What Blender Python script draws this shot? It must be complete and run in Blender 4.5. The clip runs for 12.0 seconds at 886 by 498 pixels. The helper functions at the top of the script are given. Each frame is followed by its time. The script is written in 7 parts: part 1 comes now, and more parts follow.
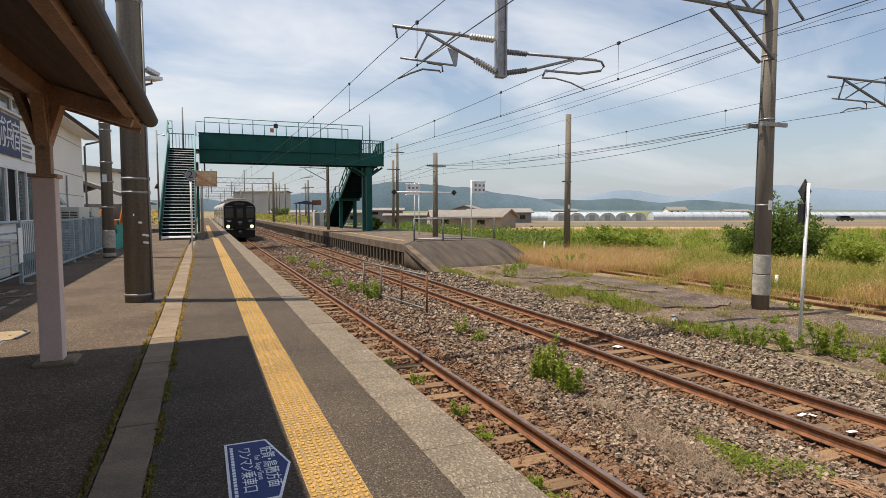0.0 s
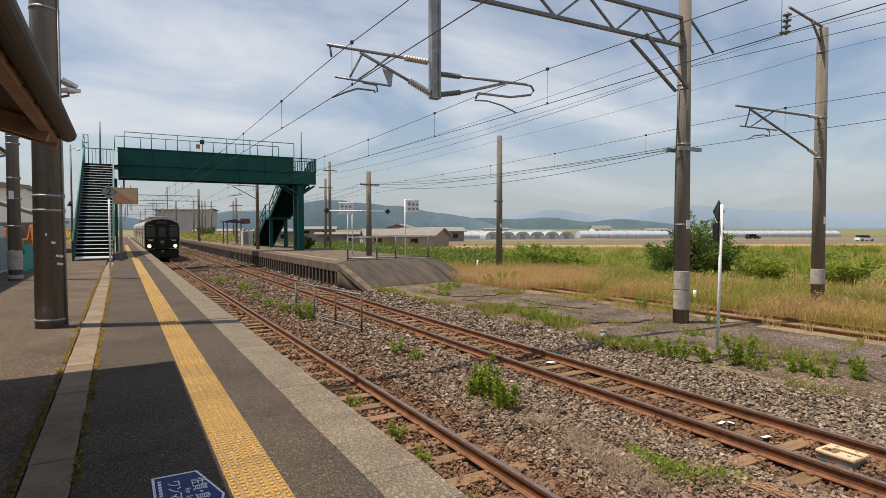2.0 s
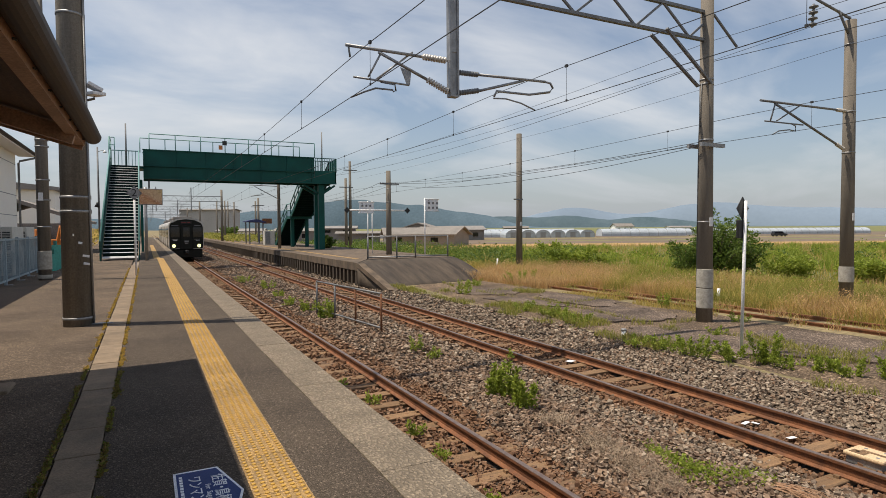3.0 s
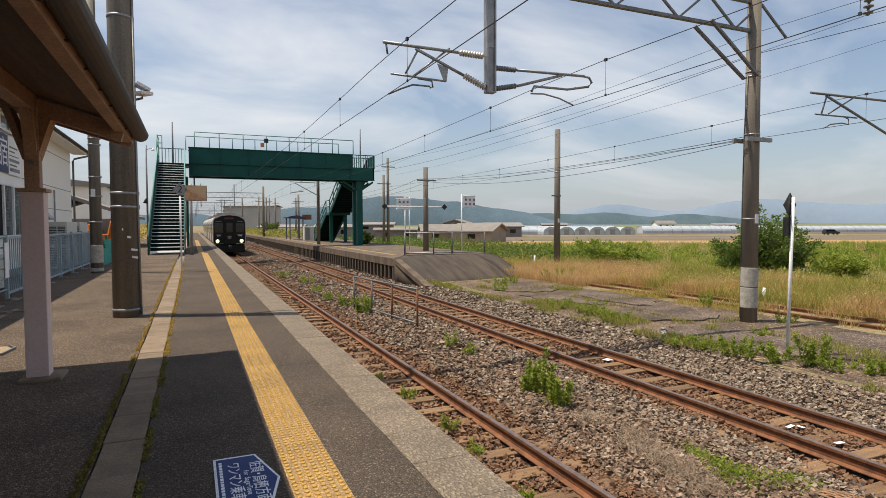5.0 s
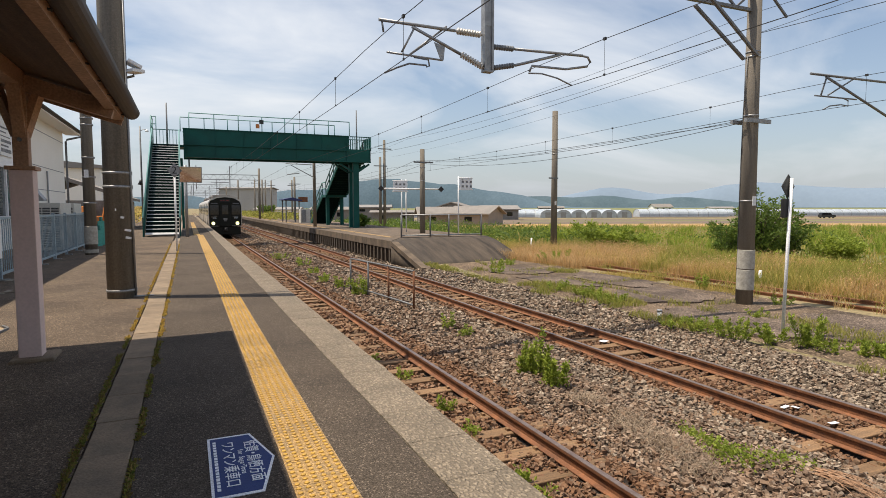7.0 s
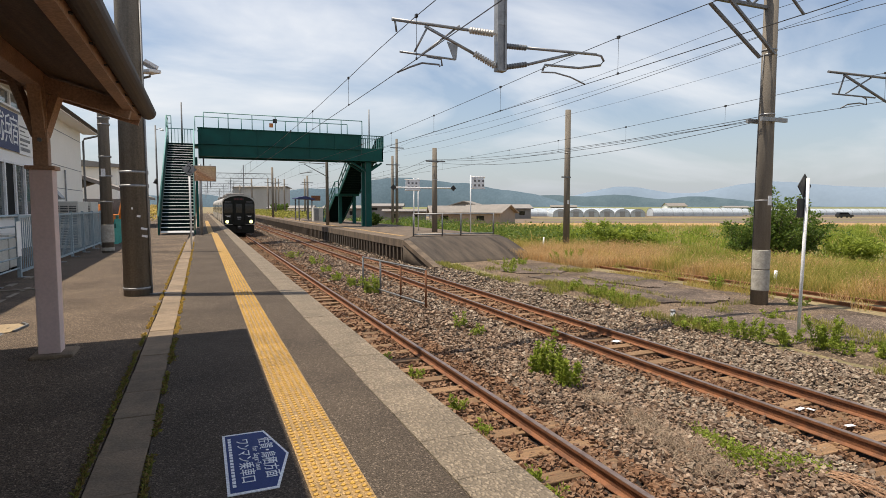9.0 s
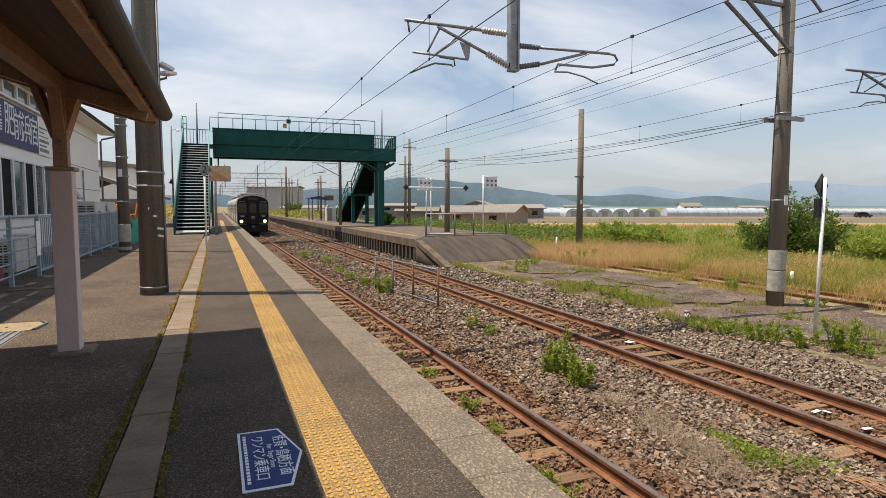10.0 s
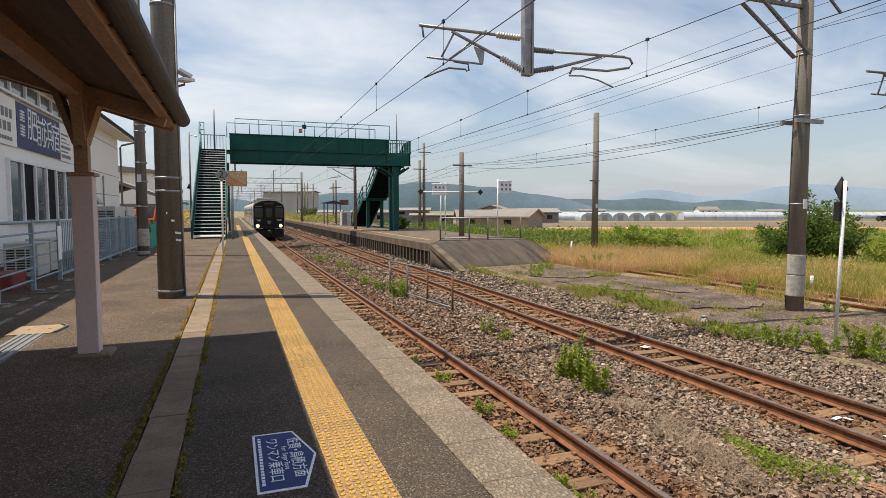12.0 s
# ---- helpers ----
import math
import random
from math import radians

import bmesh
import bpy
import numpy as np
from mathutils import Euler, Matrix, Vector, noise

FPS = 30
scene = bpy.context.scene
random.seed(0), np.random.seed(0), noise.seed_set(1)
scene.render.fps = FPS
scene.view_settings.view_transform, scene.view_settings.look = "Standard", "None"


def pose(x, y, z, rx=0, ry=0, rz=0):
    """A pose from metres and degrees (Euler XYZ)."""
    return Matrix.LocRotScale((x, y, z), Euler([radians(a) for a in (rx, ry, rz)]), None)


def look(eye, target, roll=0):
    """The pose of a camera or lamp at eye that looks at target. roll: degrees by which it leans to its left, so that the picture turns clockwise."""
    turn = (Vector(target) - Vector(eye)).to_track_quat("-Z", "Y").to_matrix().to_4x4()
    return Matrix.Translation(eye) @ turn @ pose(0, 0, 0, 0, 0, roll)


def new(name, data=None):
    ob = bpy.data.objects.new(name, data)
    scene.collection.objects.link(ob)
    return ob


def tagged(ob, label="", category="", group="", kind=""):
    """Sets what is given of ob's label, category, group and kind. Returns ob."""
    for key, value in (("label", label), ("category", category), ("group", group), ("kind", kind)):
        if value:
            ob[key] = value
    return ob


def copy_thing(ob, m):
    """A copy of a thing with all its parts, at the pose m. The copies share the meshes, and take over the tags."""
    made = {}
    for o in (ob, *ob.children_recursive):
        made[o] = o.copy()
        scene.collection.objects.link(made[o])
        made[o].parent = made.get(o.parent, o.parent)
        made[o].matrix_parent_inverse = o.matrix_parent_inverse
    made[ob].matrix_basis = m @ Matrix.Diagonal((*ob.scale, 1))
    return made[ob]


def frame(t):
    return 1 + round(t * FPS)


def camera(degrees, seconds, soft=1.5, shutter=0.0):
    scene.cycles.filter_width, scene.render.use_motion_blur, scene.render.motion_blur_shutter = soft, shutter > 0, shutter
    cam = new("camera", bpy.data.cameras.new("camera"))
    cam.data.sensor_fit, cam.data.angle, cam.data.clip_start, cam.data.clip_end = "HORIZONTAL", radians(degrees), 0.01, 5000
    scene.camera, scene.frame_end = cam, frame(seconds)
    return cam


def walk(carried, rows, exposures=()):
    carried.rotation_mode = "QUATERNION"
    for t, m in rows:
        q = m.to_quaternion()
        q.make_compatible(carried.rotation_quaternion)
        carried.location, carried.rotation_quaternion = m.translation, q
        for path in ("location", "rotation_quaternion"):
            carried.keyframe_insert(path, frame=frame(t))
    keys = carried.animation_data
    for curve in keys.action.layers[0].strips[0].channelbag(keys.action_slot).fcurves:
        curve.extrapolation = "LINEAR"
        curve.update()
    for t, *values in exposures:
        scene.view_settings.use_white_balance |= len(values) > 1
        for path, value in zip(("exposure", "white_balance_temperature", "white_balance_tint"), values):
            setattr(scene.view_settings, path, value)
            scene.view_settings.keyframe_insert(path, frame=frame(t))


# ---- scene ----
cam = camera(74.9, 12.0, 0.8)
PATH = [
    (0, (-0.006, 0.033, 1.481), (0.76, 1.875, 1.348), -0.1),
    (0.5, (-0.005, 0.034, 1.482), (0.792, 1.865, 1.365), -0.2),
    (1, (-0.018, 0.027, 1.49), (0.858, 1.823, 1.39), -0.1),
    (1.5, (-0.036, 0.035, 1.486), (0.923, 1.789, 1.403), -0.1),
    (2, (-0.054, 0.038, 1.489), (0.921, 1.783, 1.42), -0.1),
    (2.5, (-0.055, 0.032, 1.485), (0.89, 1.794, 1.413), -0.3),
    (3, (-0.03, 0.027, 1.487), (0.883, 1.804, 1.414), -0.4),
    (5, (-0.013, 0.002, 1.476), (0.784, 1.834, 1.392), -0.2),
    (5.5, (-0.011, 0.002, 1.465), (0.779, 1.837, 1.367), -0.2),
    (6, (-0.006, 0.017, 1.455), (0.787, 1.85, 1.343), -0.2),
    (6.5, (0.004, 0.032, 1.448), (0.803, 1.86, 1.315), -0.1),
    (7, (0.013, 0.051, 1.443), (0.819, 1.876, 1.3), -0.1),
    (9, (0.002, 0.038, 1.451), (0.77, 1.879, 1.304), -0.0),
    (9.5, (0.0, 0.037, 1.452), (0.748, 1.886, 1.299), -0.0),
    (10, (-0.005, 0.02, 1.457), (0.723, 1.877, 1.309), 0.0),
    (10.5, (-0.004, 0.015, 1.461), (0.709, 1.878, 1.323), -0.0),
    (11, (-0.006, 0.017, 1.454), (0.693, 1.886, 1.322), -0.0),
    (11.5, (-0.006, 0.013, 1.456), (0.684, 1.885, 1.321), -0.0),
    (12, (-0.001, 0.007, 1.454), (0.68, 1.882, 1.321), -0.1),
]
EXPOSURES = [(0, 0.22), (1.0, 0.18), (2.0, 0.04), (3.0, -0.04), (5.0, 0.12), (6.0, 0.22), (12, 0.24)]
walk(cam, [(t, look(eye, aim, roll)) for t, eye, aim, roll in PATH], EXPOSURES)

# ---- world, sun, exposure ----
SUN_ELEV, SUN_DIR = radians(69.3), Vector((-0.945, 0.325, 0))
world = bpy.data.worlds.new("sky_world")
scene.world = world
world.use_nodes = True
wn, wl = world.node_tree.nodes, world.node_tree.links
wn.clear()
w_out = wn.new("ShaderNodeOutputWorld")
w_bg = wn.new("ShaderNodeBackground")
w_bg.inputs["Strength"].default_value = 0.112
w_sky = wn.new("ShaderNodeTexSky")
w_sky.sky_type = 'NISHITA'
w_sky.sun_disc = False
w_sky.sun_elevation = SUN_ELEV
w_sky.sun_rotation = math.atan2(SUN_DIR.x, SUN_DIR.y)
w_sky.dust_density = 1.1
w_tc = wn.new("ShaderNodeTexCoord")
w_sep = wn.new("ShaderNodeSeparateXYZ")
wl.new(w_tc.outputs["Generated"], w_sep.inputs[0])


def wmath(op, a, b=None, clamp=False):
    n = wn.new("ShaderNodeMath")
    n.operation, n.use_clamp = op, clamp
    for i, v in enumerate((a, b)):
        if v is None:
            continue
        if isinstance(v, (int, float)):
            n.inputs[i].default_value = v
        else:
            wl.new(v, n.inputs[i])
    return n.outputs[0]


# thin layered cloud: a flat sheet seen in perspective
w_h = wmath('ADD', wmath('MAXIMUM', w_sep.outputs[2], 0.0), 0.22)
w_cmb = wn.new("ShaderNodeCombineXYZ")
wl.new(wmath('DIVIDE', w_sep.outputs[0], w_h), w_cmb.inputs[0])
wl.new(wmath('DIVIDE', w_sep.outputs[1], w_h), w_cmb.inputs[1])
w_map = wn.new("ShaderNodeMapping")
w_map.inputs["Rotation"].default_value = (0, 0, radians(-25))
w_map.inputs["Scale"].default_value = (0.55, 0.85, 1)
wl.new(w_cmb.outputs[0], w_map.inputs[0])
w_n1 = wn.new("ShaderNodeTexNoise")
w_n1.inputs["Scale"].default_value = 1.6
w_n1.inputs["Detail"].default_value = 7
w_n1.inputs["Roughness"].default_value = 0.52
w_n1.inputs["Distortion"].default_value = 0.5
wl.new(w_map.outputs[0], w_n1.inputs["Vector"])
w_ramp = wn.new("ShaderNodeValToRGB")
w_ramp.color_ramp.elements[0].position, w_ramp.color_ramp.elements[1].position = 0.40, 0.68
w_ramp.color_ramp.elements[0].color = (0.06, 0.06, 0.06, 1)
w_ramp.color_ramp.elements[1].color = (0.88, 0.88, 0.88, 1)
# cover thickens upwards, and opens again high overhead round the sun
w_low = wmath('MULTIPLY', wmath('SUBTRACT', wmath('MINIMUM', w_sep.outputs[2], 0.45), 0.27), 0.36)
w_top = wmath('MULTIPLY', wmath('MAXIMUM', wmath('SUBTRACT', w_sep.outputs[2], 0.50), 0.0), 0.45)
wl.new(wmath('ADD', w_n1.outputs["Fac"], wmath('SUBTRACT', w_low, w_top)), w_ramp.inputs[0])
w_mix = wn.new("ShaderNodeMixRGB")
w_mix.inputs[2].default_value = (7.75, 7.8, 7.9, 1)
wl.new(w_ramp.outputs[0], w_mix.inputs[0])
wl.new(w_sky.outputs[0], w_mix.inputs[1])
w_haze = wn.new("ShaderNodeMixRGB")
w_haze.inputs[2].default_value = (3.95, 4.25, 4.65, 1)
wl.new(wmath('POWER', wmath('SUBTRACT', 1.0, wmath('MAXIMUM', w_sep.outputs[2], 0.0), True), 9.0), w_haze.inputs[0])
wl.new(w_mix.outputs[0], w_haze.inputs[1])
wl.new(w_haze.outputs[0], w_bg.inputs[0])
wl.new(w_bg.outputs[0], w_out.inputs[0])

sun = new("sun", bpy.data.lights.new("sun", 'SUN'))
sun.data.energy, sun.data.angle, sun.data.color = 5.0, radians(0.6), (1.0, 0.89, 0.74)
sun.matrix_world = look(Vector((0, 0, 0)), Vector((-SUN_DIR.x * math.cos(SUN_ELEV), -SUN_DIR.y * math.cos(SUN_ELEV), -math.sin(SUN_ELEV))))
scene.view_settings.exposure = 0.0


# ---- materials ----
def mat(name, c, c2=None, scale=3.0, rough=0.8, metal=0.0, bump=0.25, bscale=60.0, rnd=0.0, fine=0.25, island=False, streak=None, spec=None, speck=None):
    """A surface with a broad blend of two colours, a fine grain, and relief. rnd: variation from piece to piece."""
    m = bpy.data.materials.new(name)
    m.use_nodes = True
    nt = m.node_tree
    nd, ln = nt.nodes, nt.links
    b = nd["Principled BSDF"]
    b.inputs["Roughness"].default_value, b.inputs["Metallic"].default_value = rough, metal
    if spec is not None:
        b.inputs["Specular IOR Level"].default_value = spec
    tc = nd.new("ShaderNodeTexCoord")
    vec = tc.outputs["Object"]
    info = nd.new("ShaderNodeObjectInfo")
    if rnd:
        off = nd.new("ShaderNodeVectorMath")
        off.operation = 'MULTIPLY_ADD'
        ln.new(info.outputs["Random"], off.inputs[0])
        off.inputs[1].default_value = (37, 17, 23)
        ln.new(vec, off.inputs[2])
        vec = off.outputs[0]
    n1 = nd.new("ShaderNodeTexNoise")
    n1.inputs["Scale"].default_value, n1.inputs["Detail"].default_value, n1.inputs["Roughness"].default_value = scale, 8, 0.6
    v1 = vec
    if streak:
        mp = nd.new("ShaderNodeMapping")
        mp.inputs["Scale"].default_value = streak
        ln.new(vec, mp.inputs[0])
        v1 = mp.outputs[0]
    ln.new(v1, n1.inputs["Vector"])
    rp = nd.new("ShaderNodeValToRGB")
    rp.color_ramp.elements[0].position, rp.color_ramp.elements[1].position = 0.33, 0.67
    rp.color_ramp.elements[0].color = (*c, 1)
    rp.color_ramp.elements[1].color = (*(c2 or [x * 0.75 for x in c]), 1)
    ln.new(n1.outputs["Fac"], rp.inputs[0])
    col = rp.outputs[0]
    n2 = nd.new("ShaderNodeTexNoise")
    n2.inputs["Scale"].default_value, n2.inputs["Detail"].default_value = bscale, 4
    ln.new(vec, n2.inputs["Vector"])
    hs = nd.new("ShaderNodeHueSaturation")
    mr = nd.new("ShaderNodeMapRange")
    mr.inputs[1].default_value, mr.inputs[2].default_value = 0.3, 0.7
    mr.inputs[3].default_value, mr.inputs[4].default_value = 1 - fine, 1 + fine
    ln.new(n2.outputs["Fac"], mr.inputs[0])
    val = mr.outputs[0]
    if rnd or island:
        src = info.outputs["Random"]
        if island:
            src = nd.new("ShaderNodeNewGeometry").outputs["Random Per Island"]
        mr2 = nd.new("ShaderNodeMapRange")
        amount = rnd or 0.3
        mr2.inputs[3].default_value, mr2.inputs[4].default_value = 1 - amount, 1 + amount
        ln.new(src, mr2.inputs[0])
        mul = nd.new("ShaderNodeMath")
        mul.operation = 'MULTIPLY'
        ln.new(val, mul.inputs[0])
        ln.new(mr2.outputs[0], mul.inputs[1])
        val = mul.outputs[0]
    if speck:
        vo = nd.new("ShaderNodeTexVoronoi")
        vo.inputs["Scale"].default_value = speck[0]
        ln.new(vec, vo.inputs["Vector"])
        sx = nd.new("ShaderNodeSeparateColor")
        ln.new(vo.outputs["Color"], sx.inputs[0])
        cr = nd.new("ShaderNodeValToRGB")
        e = cr.color_ramp.elements
        e[0].position, e[1].position = 0.0, 1.0
        k = speck[1]
        e[0].color, e[1].color = [(q, q, q, 1) for q in ((1 - k) / 4, (1 + 3.2 * k) / 4)]
        for at, q in ((0.45, 1 - 0.15 * k), (0.88, 1 + 0.5 * k), (0.94, 1 + 2.4 * k)):
            n_ = e.new(at)
            n_.color = (q / 4, q / 4, q / 4, 1)
        ln.new(sx.outputs[0], cr.inputs[0])
        m4 = nd.new("ShaderNodeMath")
        m4.operation = 'MULTIPLY'
        m4.inputs[1].default_value = 4.0
        ln.new(cr.outputs[0], m4.inputs[0])
        m5 = nd.new("ShaderNodeMath")
        m5.operation = 'MULTIPLY'
        ln.new(m4.outputs[0], m5.inputs[0])
        ln.new(val, m5.inputs[1])
        val = m5.outputs[0]
    ln.new(val, hs.inputs["Value"])
    ln.new(col, hs.inputs["Color"])
    ln.new(hs.outputs[0], b.inputs["Base Color"])
    if bump:
        bp = nd.new("ShaderNodeBump")
        bp.inputs["Strength"].default_value, bp.inputs["Distance"].default_value = bump, 0.02
        ln.new(n2.outputs["Fac"], bp.inputs["Height"])
        ln.new(bp.outputs[0], b.inputs["Normal"])
    return m


def island_mat(name, colours, rough=0.9, translucent=0.0, fine_scale=40):
    """Many loose bits in one mesh: each takes a colour of its own from a ramp."""
    m = bpy.data.materials.new(name)
    m.use_nodes = True
    nd, ln = m.node_tree.nodes, m.node_tree.links
    b = nd["Principled BSDF"]
    b.inputs["Roughness"].default_value = rough
    b.inputs["Specular IOR Level"].default_value = 0.25
    g = nd.new("ShaderNodeNewGeometry")
    rp = nd.new("ShaderNodeValToRGB")
    el = rp.color_ramp.elements
    while len(el) < len(colours):
        el.new(0.5)
    for i, c in enumerate(colours):
        el[i].position = i / (len(colours) - 1)
        el[i].color = (*c, 1)
    ln.new(g.outputs["Random Per Island"], rp.inputs[0])
    tc = nd.new("ShaderNodeTexCoord")
    n = nd.new("ShaderNodeTexNoise")
    n.inputs["Scale"].default_value = fine_scale
    n.inputs["Detail"].default_value = 3
    ln.new(tc.outputs["Object"], n.inputs["Vector"])
    mr = nd.new("ShaderNodeMapRange")
    mr.inputs[1].default_value, mr.inputs[2].default_value, mr.inputs[3].default_value, mr.inputs[4].default_value = 0.3, 0.7, 0.75, 1.25
    ln.new(n.outputs["Fac"], mr.inputs[0])
    hs = nd.new("ShaderNodeHueSaturation")
    ln.new(rp.outputs[0], hs.inputs["Color"])
    ln.new(mr.outputs[0], hs.inputs["Value"])
    ln.new(hs.outputs[0], b.inputs["Base Color"])
    if translucent:
        t = nd.new("ShaderNodeBsdfTranslucent")
        ln.new(hs.outputs[0], t.inputs[0])
        mx = nd.new("ShaderNodeMixShader")
        mx.inputs[0].default_value = translucent
        ln.new(b.outputs[0], mx.inputs[1])
        ln.new(t.outputs[0], mx.inputs[2])
        ln.new(mx.outputs[0], nd["Material Output"].inputs[0])
    return m


def glow(name, c, strength):
    m = bpy.data.materials.new(name)
    m.use_nodes = True
    b = m.node_tree.nodes["Principled BSDF"]
    b.inputs["Base Color"].default_value = (*c, 1)
    b.inputs["Emission Color"].default_value = (*c, 1)
    b.inputs["Emission Strength"].default_value = strength
    return m


ASPHALT = mat("asphalt", (0.110, 0.087, 0.066), (0.073, 0.058, 0.046), 0.9, 0.95, 0, 0.8, 110, fine=0.45, speck=(115, 0.42), spec=0.2)
ASPHALT_OLD = mat("asphalt_old", (0.150, 0.112, 0.080), (0.088, 0.067, 0.050), 0.8, 0.95, 0, 0.8, 100, fine=0.45, speck=(100, 0.48), spec=0.25)
CONC = mat("concrete", (0.27, 0.225, 0.175), (0.20, 0.17, 0.135), 2.5, 0.9, 0, 0.3, 60, fine=0.2)
CONC_DARK = mat("concrete_weathered", (0.172, 0.126, 0.085), (0.066, 0.049, 0.035), 1.5, 0.92, 0, 0.35, 45, fine=0.3, streak=(1, 1, 0.35))
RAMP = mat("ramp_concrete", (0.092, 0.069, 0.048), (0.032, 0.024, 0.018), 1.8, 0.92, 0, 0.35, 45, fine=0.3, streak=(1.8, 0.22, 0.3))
COPING = mat("coping_concrete", (0.245, 0.196, 0.140), (0.175, 0.140, 0.100), 3, 0.9, 0, 0.3, 70, rnd=0.03, fine=0.25, speck=(110, 0.14))
KERB = mat("kerb_stone", (0.250, 0.185, 0.122), (0.155, 0.117, 0.080), 4, 0.92, 0, 0.25, 80, rnd=0.1, fine=0.2)
YELLOW = mat("tactile_yellow", (0.345, 0.205, 0.062), (0.245, 0.165, 0.080), 7, 0.8, 0, 0.2, 90, rnd=0.12, fine=0.3, speck=(120, 0.3))
YELLOW_DOT = mat("tactile_dome", (0.50, 0.290, 0.040), (0.39, 0.225, 0.042), 9, 0.6, 0, 0.1, 90, rnd=0.10, fine=0.2)
POLE = mat("pole_concrete", (0.212, 0.182, 0.144), (0.124, 0.107, 0.086), 1.6, 0.85, 0, 0.15, 40, fine=0.15, streak=(3, 3, 0.25))
POLE_NEAR = mat("pole_concrete_dark", (0.205, 0.178, 0.142), (0.105, 0.092, 0.075), 1.6, 0.7, 0, 0.15, 40, fine=0.2, streak=(4, 4, 0.22))
WRAP = mat("pole_wrap", (0.47, 0.44, 0.38), (0.30, 0.28, 0.24), 5, 0.85, 0, 0.3, 22, fine=0.16)
RUST = mat("rail_rust", (0.250, 0.102, 0.043), (0.125, 0.053, 0.026), 7, 0.8, 0.1, 0.3, 70)
RAILTOP = mat("rail_head", (0.34, 0.26, 0.22), (0.22, 0.15, 0.12), 9, 0.42, 0.75, 0.05, 90)
SLEEPER = mat("sleeper_wood", (0.250, 0.146, 0.072), (0.135, 0.083, 0.045), 3, 0.9, 0, 0.4, 60, rnd=0.22, streak=(0.6, 8, 3))
# bed kept near black: shade in the gaps between stones is in its colour
BALLAST_SHADE = mat("ballast_bed", (0.034, 0.022, 0.014), (0.016, 0.010, 0.007), 14, 0.95, 0, 1.0, 32, fine=0.5, speck=(24, 0.5))
STONES = island_mat("ballast_stones", [(0.060, 0.038, 0.026), (0.225, 0.145, 0.094), (0.110, 0.077, 0.055), (0.275, 0.188, 0.128), (0.145, 0.106, 0.079), (0.37, 0.272, 0.195), (0.180, 0.108, 0.066)])
STONES_GREY = island_mat("ballast_stones_grey", [(0.062, 0.046, 0.035), (0.220, 0.168, 0.122), (0.140, 0.109, 0.082), (0.31, 0.244, 0.180), (0.18, 0.136, 0.100), (0.42, 0.343, 0.262), (0.125, 0.090, 0.062)])
STONES_RED = island_mat("ballast_stones_rusty", [(0.080, 0.041, 0.024), (0.205, 0.110, 0.059), (0.145, 0.079, 0.047), (0.25, 0.150, 0.089), (0.16, 0.109, 0.076)])
EARTH = mat("earth", (0.27, 0.205, 0.105), (0.14, 0.120, 0.055), 0.35, 0.95, 0, 0.5, 9, fine=0.4)
WHEAT = mat("wheat_field", (0.48, 0.285, 0.108), (0.36, 0.225, 0.098), 0.08, 0.95, 0, 0.3, 2.5)
SOIL = mat("bare_field", (0.180, 0.130, 0.088), (0.118, 0.094, 0.070), 0.05, 0.95, 0, 0.3, 1.5)
GRASSFAR = mat("far_grass", (0.20, 0.185, 0.065), (0.12, 0.140, 0.045), 0.12, 0.95, 0, 0.4, 5)
APRON = mat("apron_paving", (0.180, 0.130, 0.088), (0.078, 0.060, 0.046), 0.8, 0.97, 0, 1.0, 34, fine=0.5, speck=(30, 0.45), spec=0.15)
APRON_TOP = mat("apron_layer", (0.175, 0.134, 0.104), (0.072, 0.056, 0.047), 1.0, 0.97, 0, 1.0, 38, fine=0.5, speck=(34, 0.45), spec=0.15)
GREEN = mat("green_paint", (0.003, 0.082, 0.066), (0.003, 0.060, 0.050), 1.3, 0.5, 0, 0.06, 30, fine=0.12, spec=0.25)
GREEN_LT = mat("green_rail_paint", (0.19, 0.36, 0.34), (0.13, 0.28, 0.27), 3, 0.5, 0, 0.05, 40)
GALV = mat("galvanised_steel", (0.34, 0.34, 0.34), (0.24, 0.24, 0.24), 6, 0.5, 0.55, 0.08, 60)
GALV_DK = mat("weathered_steel", (0.200, 0.205, 0.212), (0.130, 0.130, 0.130), 6, 0.55, 0.25, 0.1, 60)
FENCE_BLUE = mat("fence_blue_grey", (0.33, 0.41, 0.45), (0.25, 0.32, 0.36), 4, 0.55, 0.1, 0.06, 50)
WHITE = mat("white_paint", (0.84, 0.84, 0.84), (0.74, 0.74, 0.74), 4, 0.55, 0, 0.05, 60)
BLACK = mat("black_paint", (0.016, 0.016, 0.017), (0.024, 0.023, 0.022), 4, 0.45, 0, 0.04, 60)
WOOD = mat("shelter_wood", (0.40, 0.235, 0.145), (0.30, 0.175, 0.108), 3, 0.62, 0, 0.15, 50, streak=(1, 1, 1))
WOOD_DK = mat("roof_boards", (0.135, 0.076, 0.042), (0.085, 0.048, 0.027), 2, 0.85, 0, 0.2, 40, streak=(8, 0.6, 8))
MAUVE = mat("post_paint", (0.68, 0.525, 0.495), (0.63, 0.485, 0.455), 3, 0.6, 0, 0.03, 40, fine=0.06)
GUTTER = mat("gutter_plastic", (0.050, 0.036, 0.028), (0.040, 0.029, 0.023), 5, 0.6, 0, 0.03, 50)
WALLP = mat("wall_panel", (0.87, 0.83, 0.76), (0.83, 0.79, 0.72), 0.8, 0.8, 0, 0.08, 90, fine=0.06)
WALLW = mat("wall_white", (0.88, 0.87, 0.85), (0.83, 0.82, 0.80), 1.2, 0.75, 0, 0.06, 80, fine=0.06)
NAVY = mat("banner_navy", (0.032, 0.042, 0.13), (0.026, 0.034, 0.11), 4, 0.55, 0, 0.03, 40)
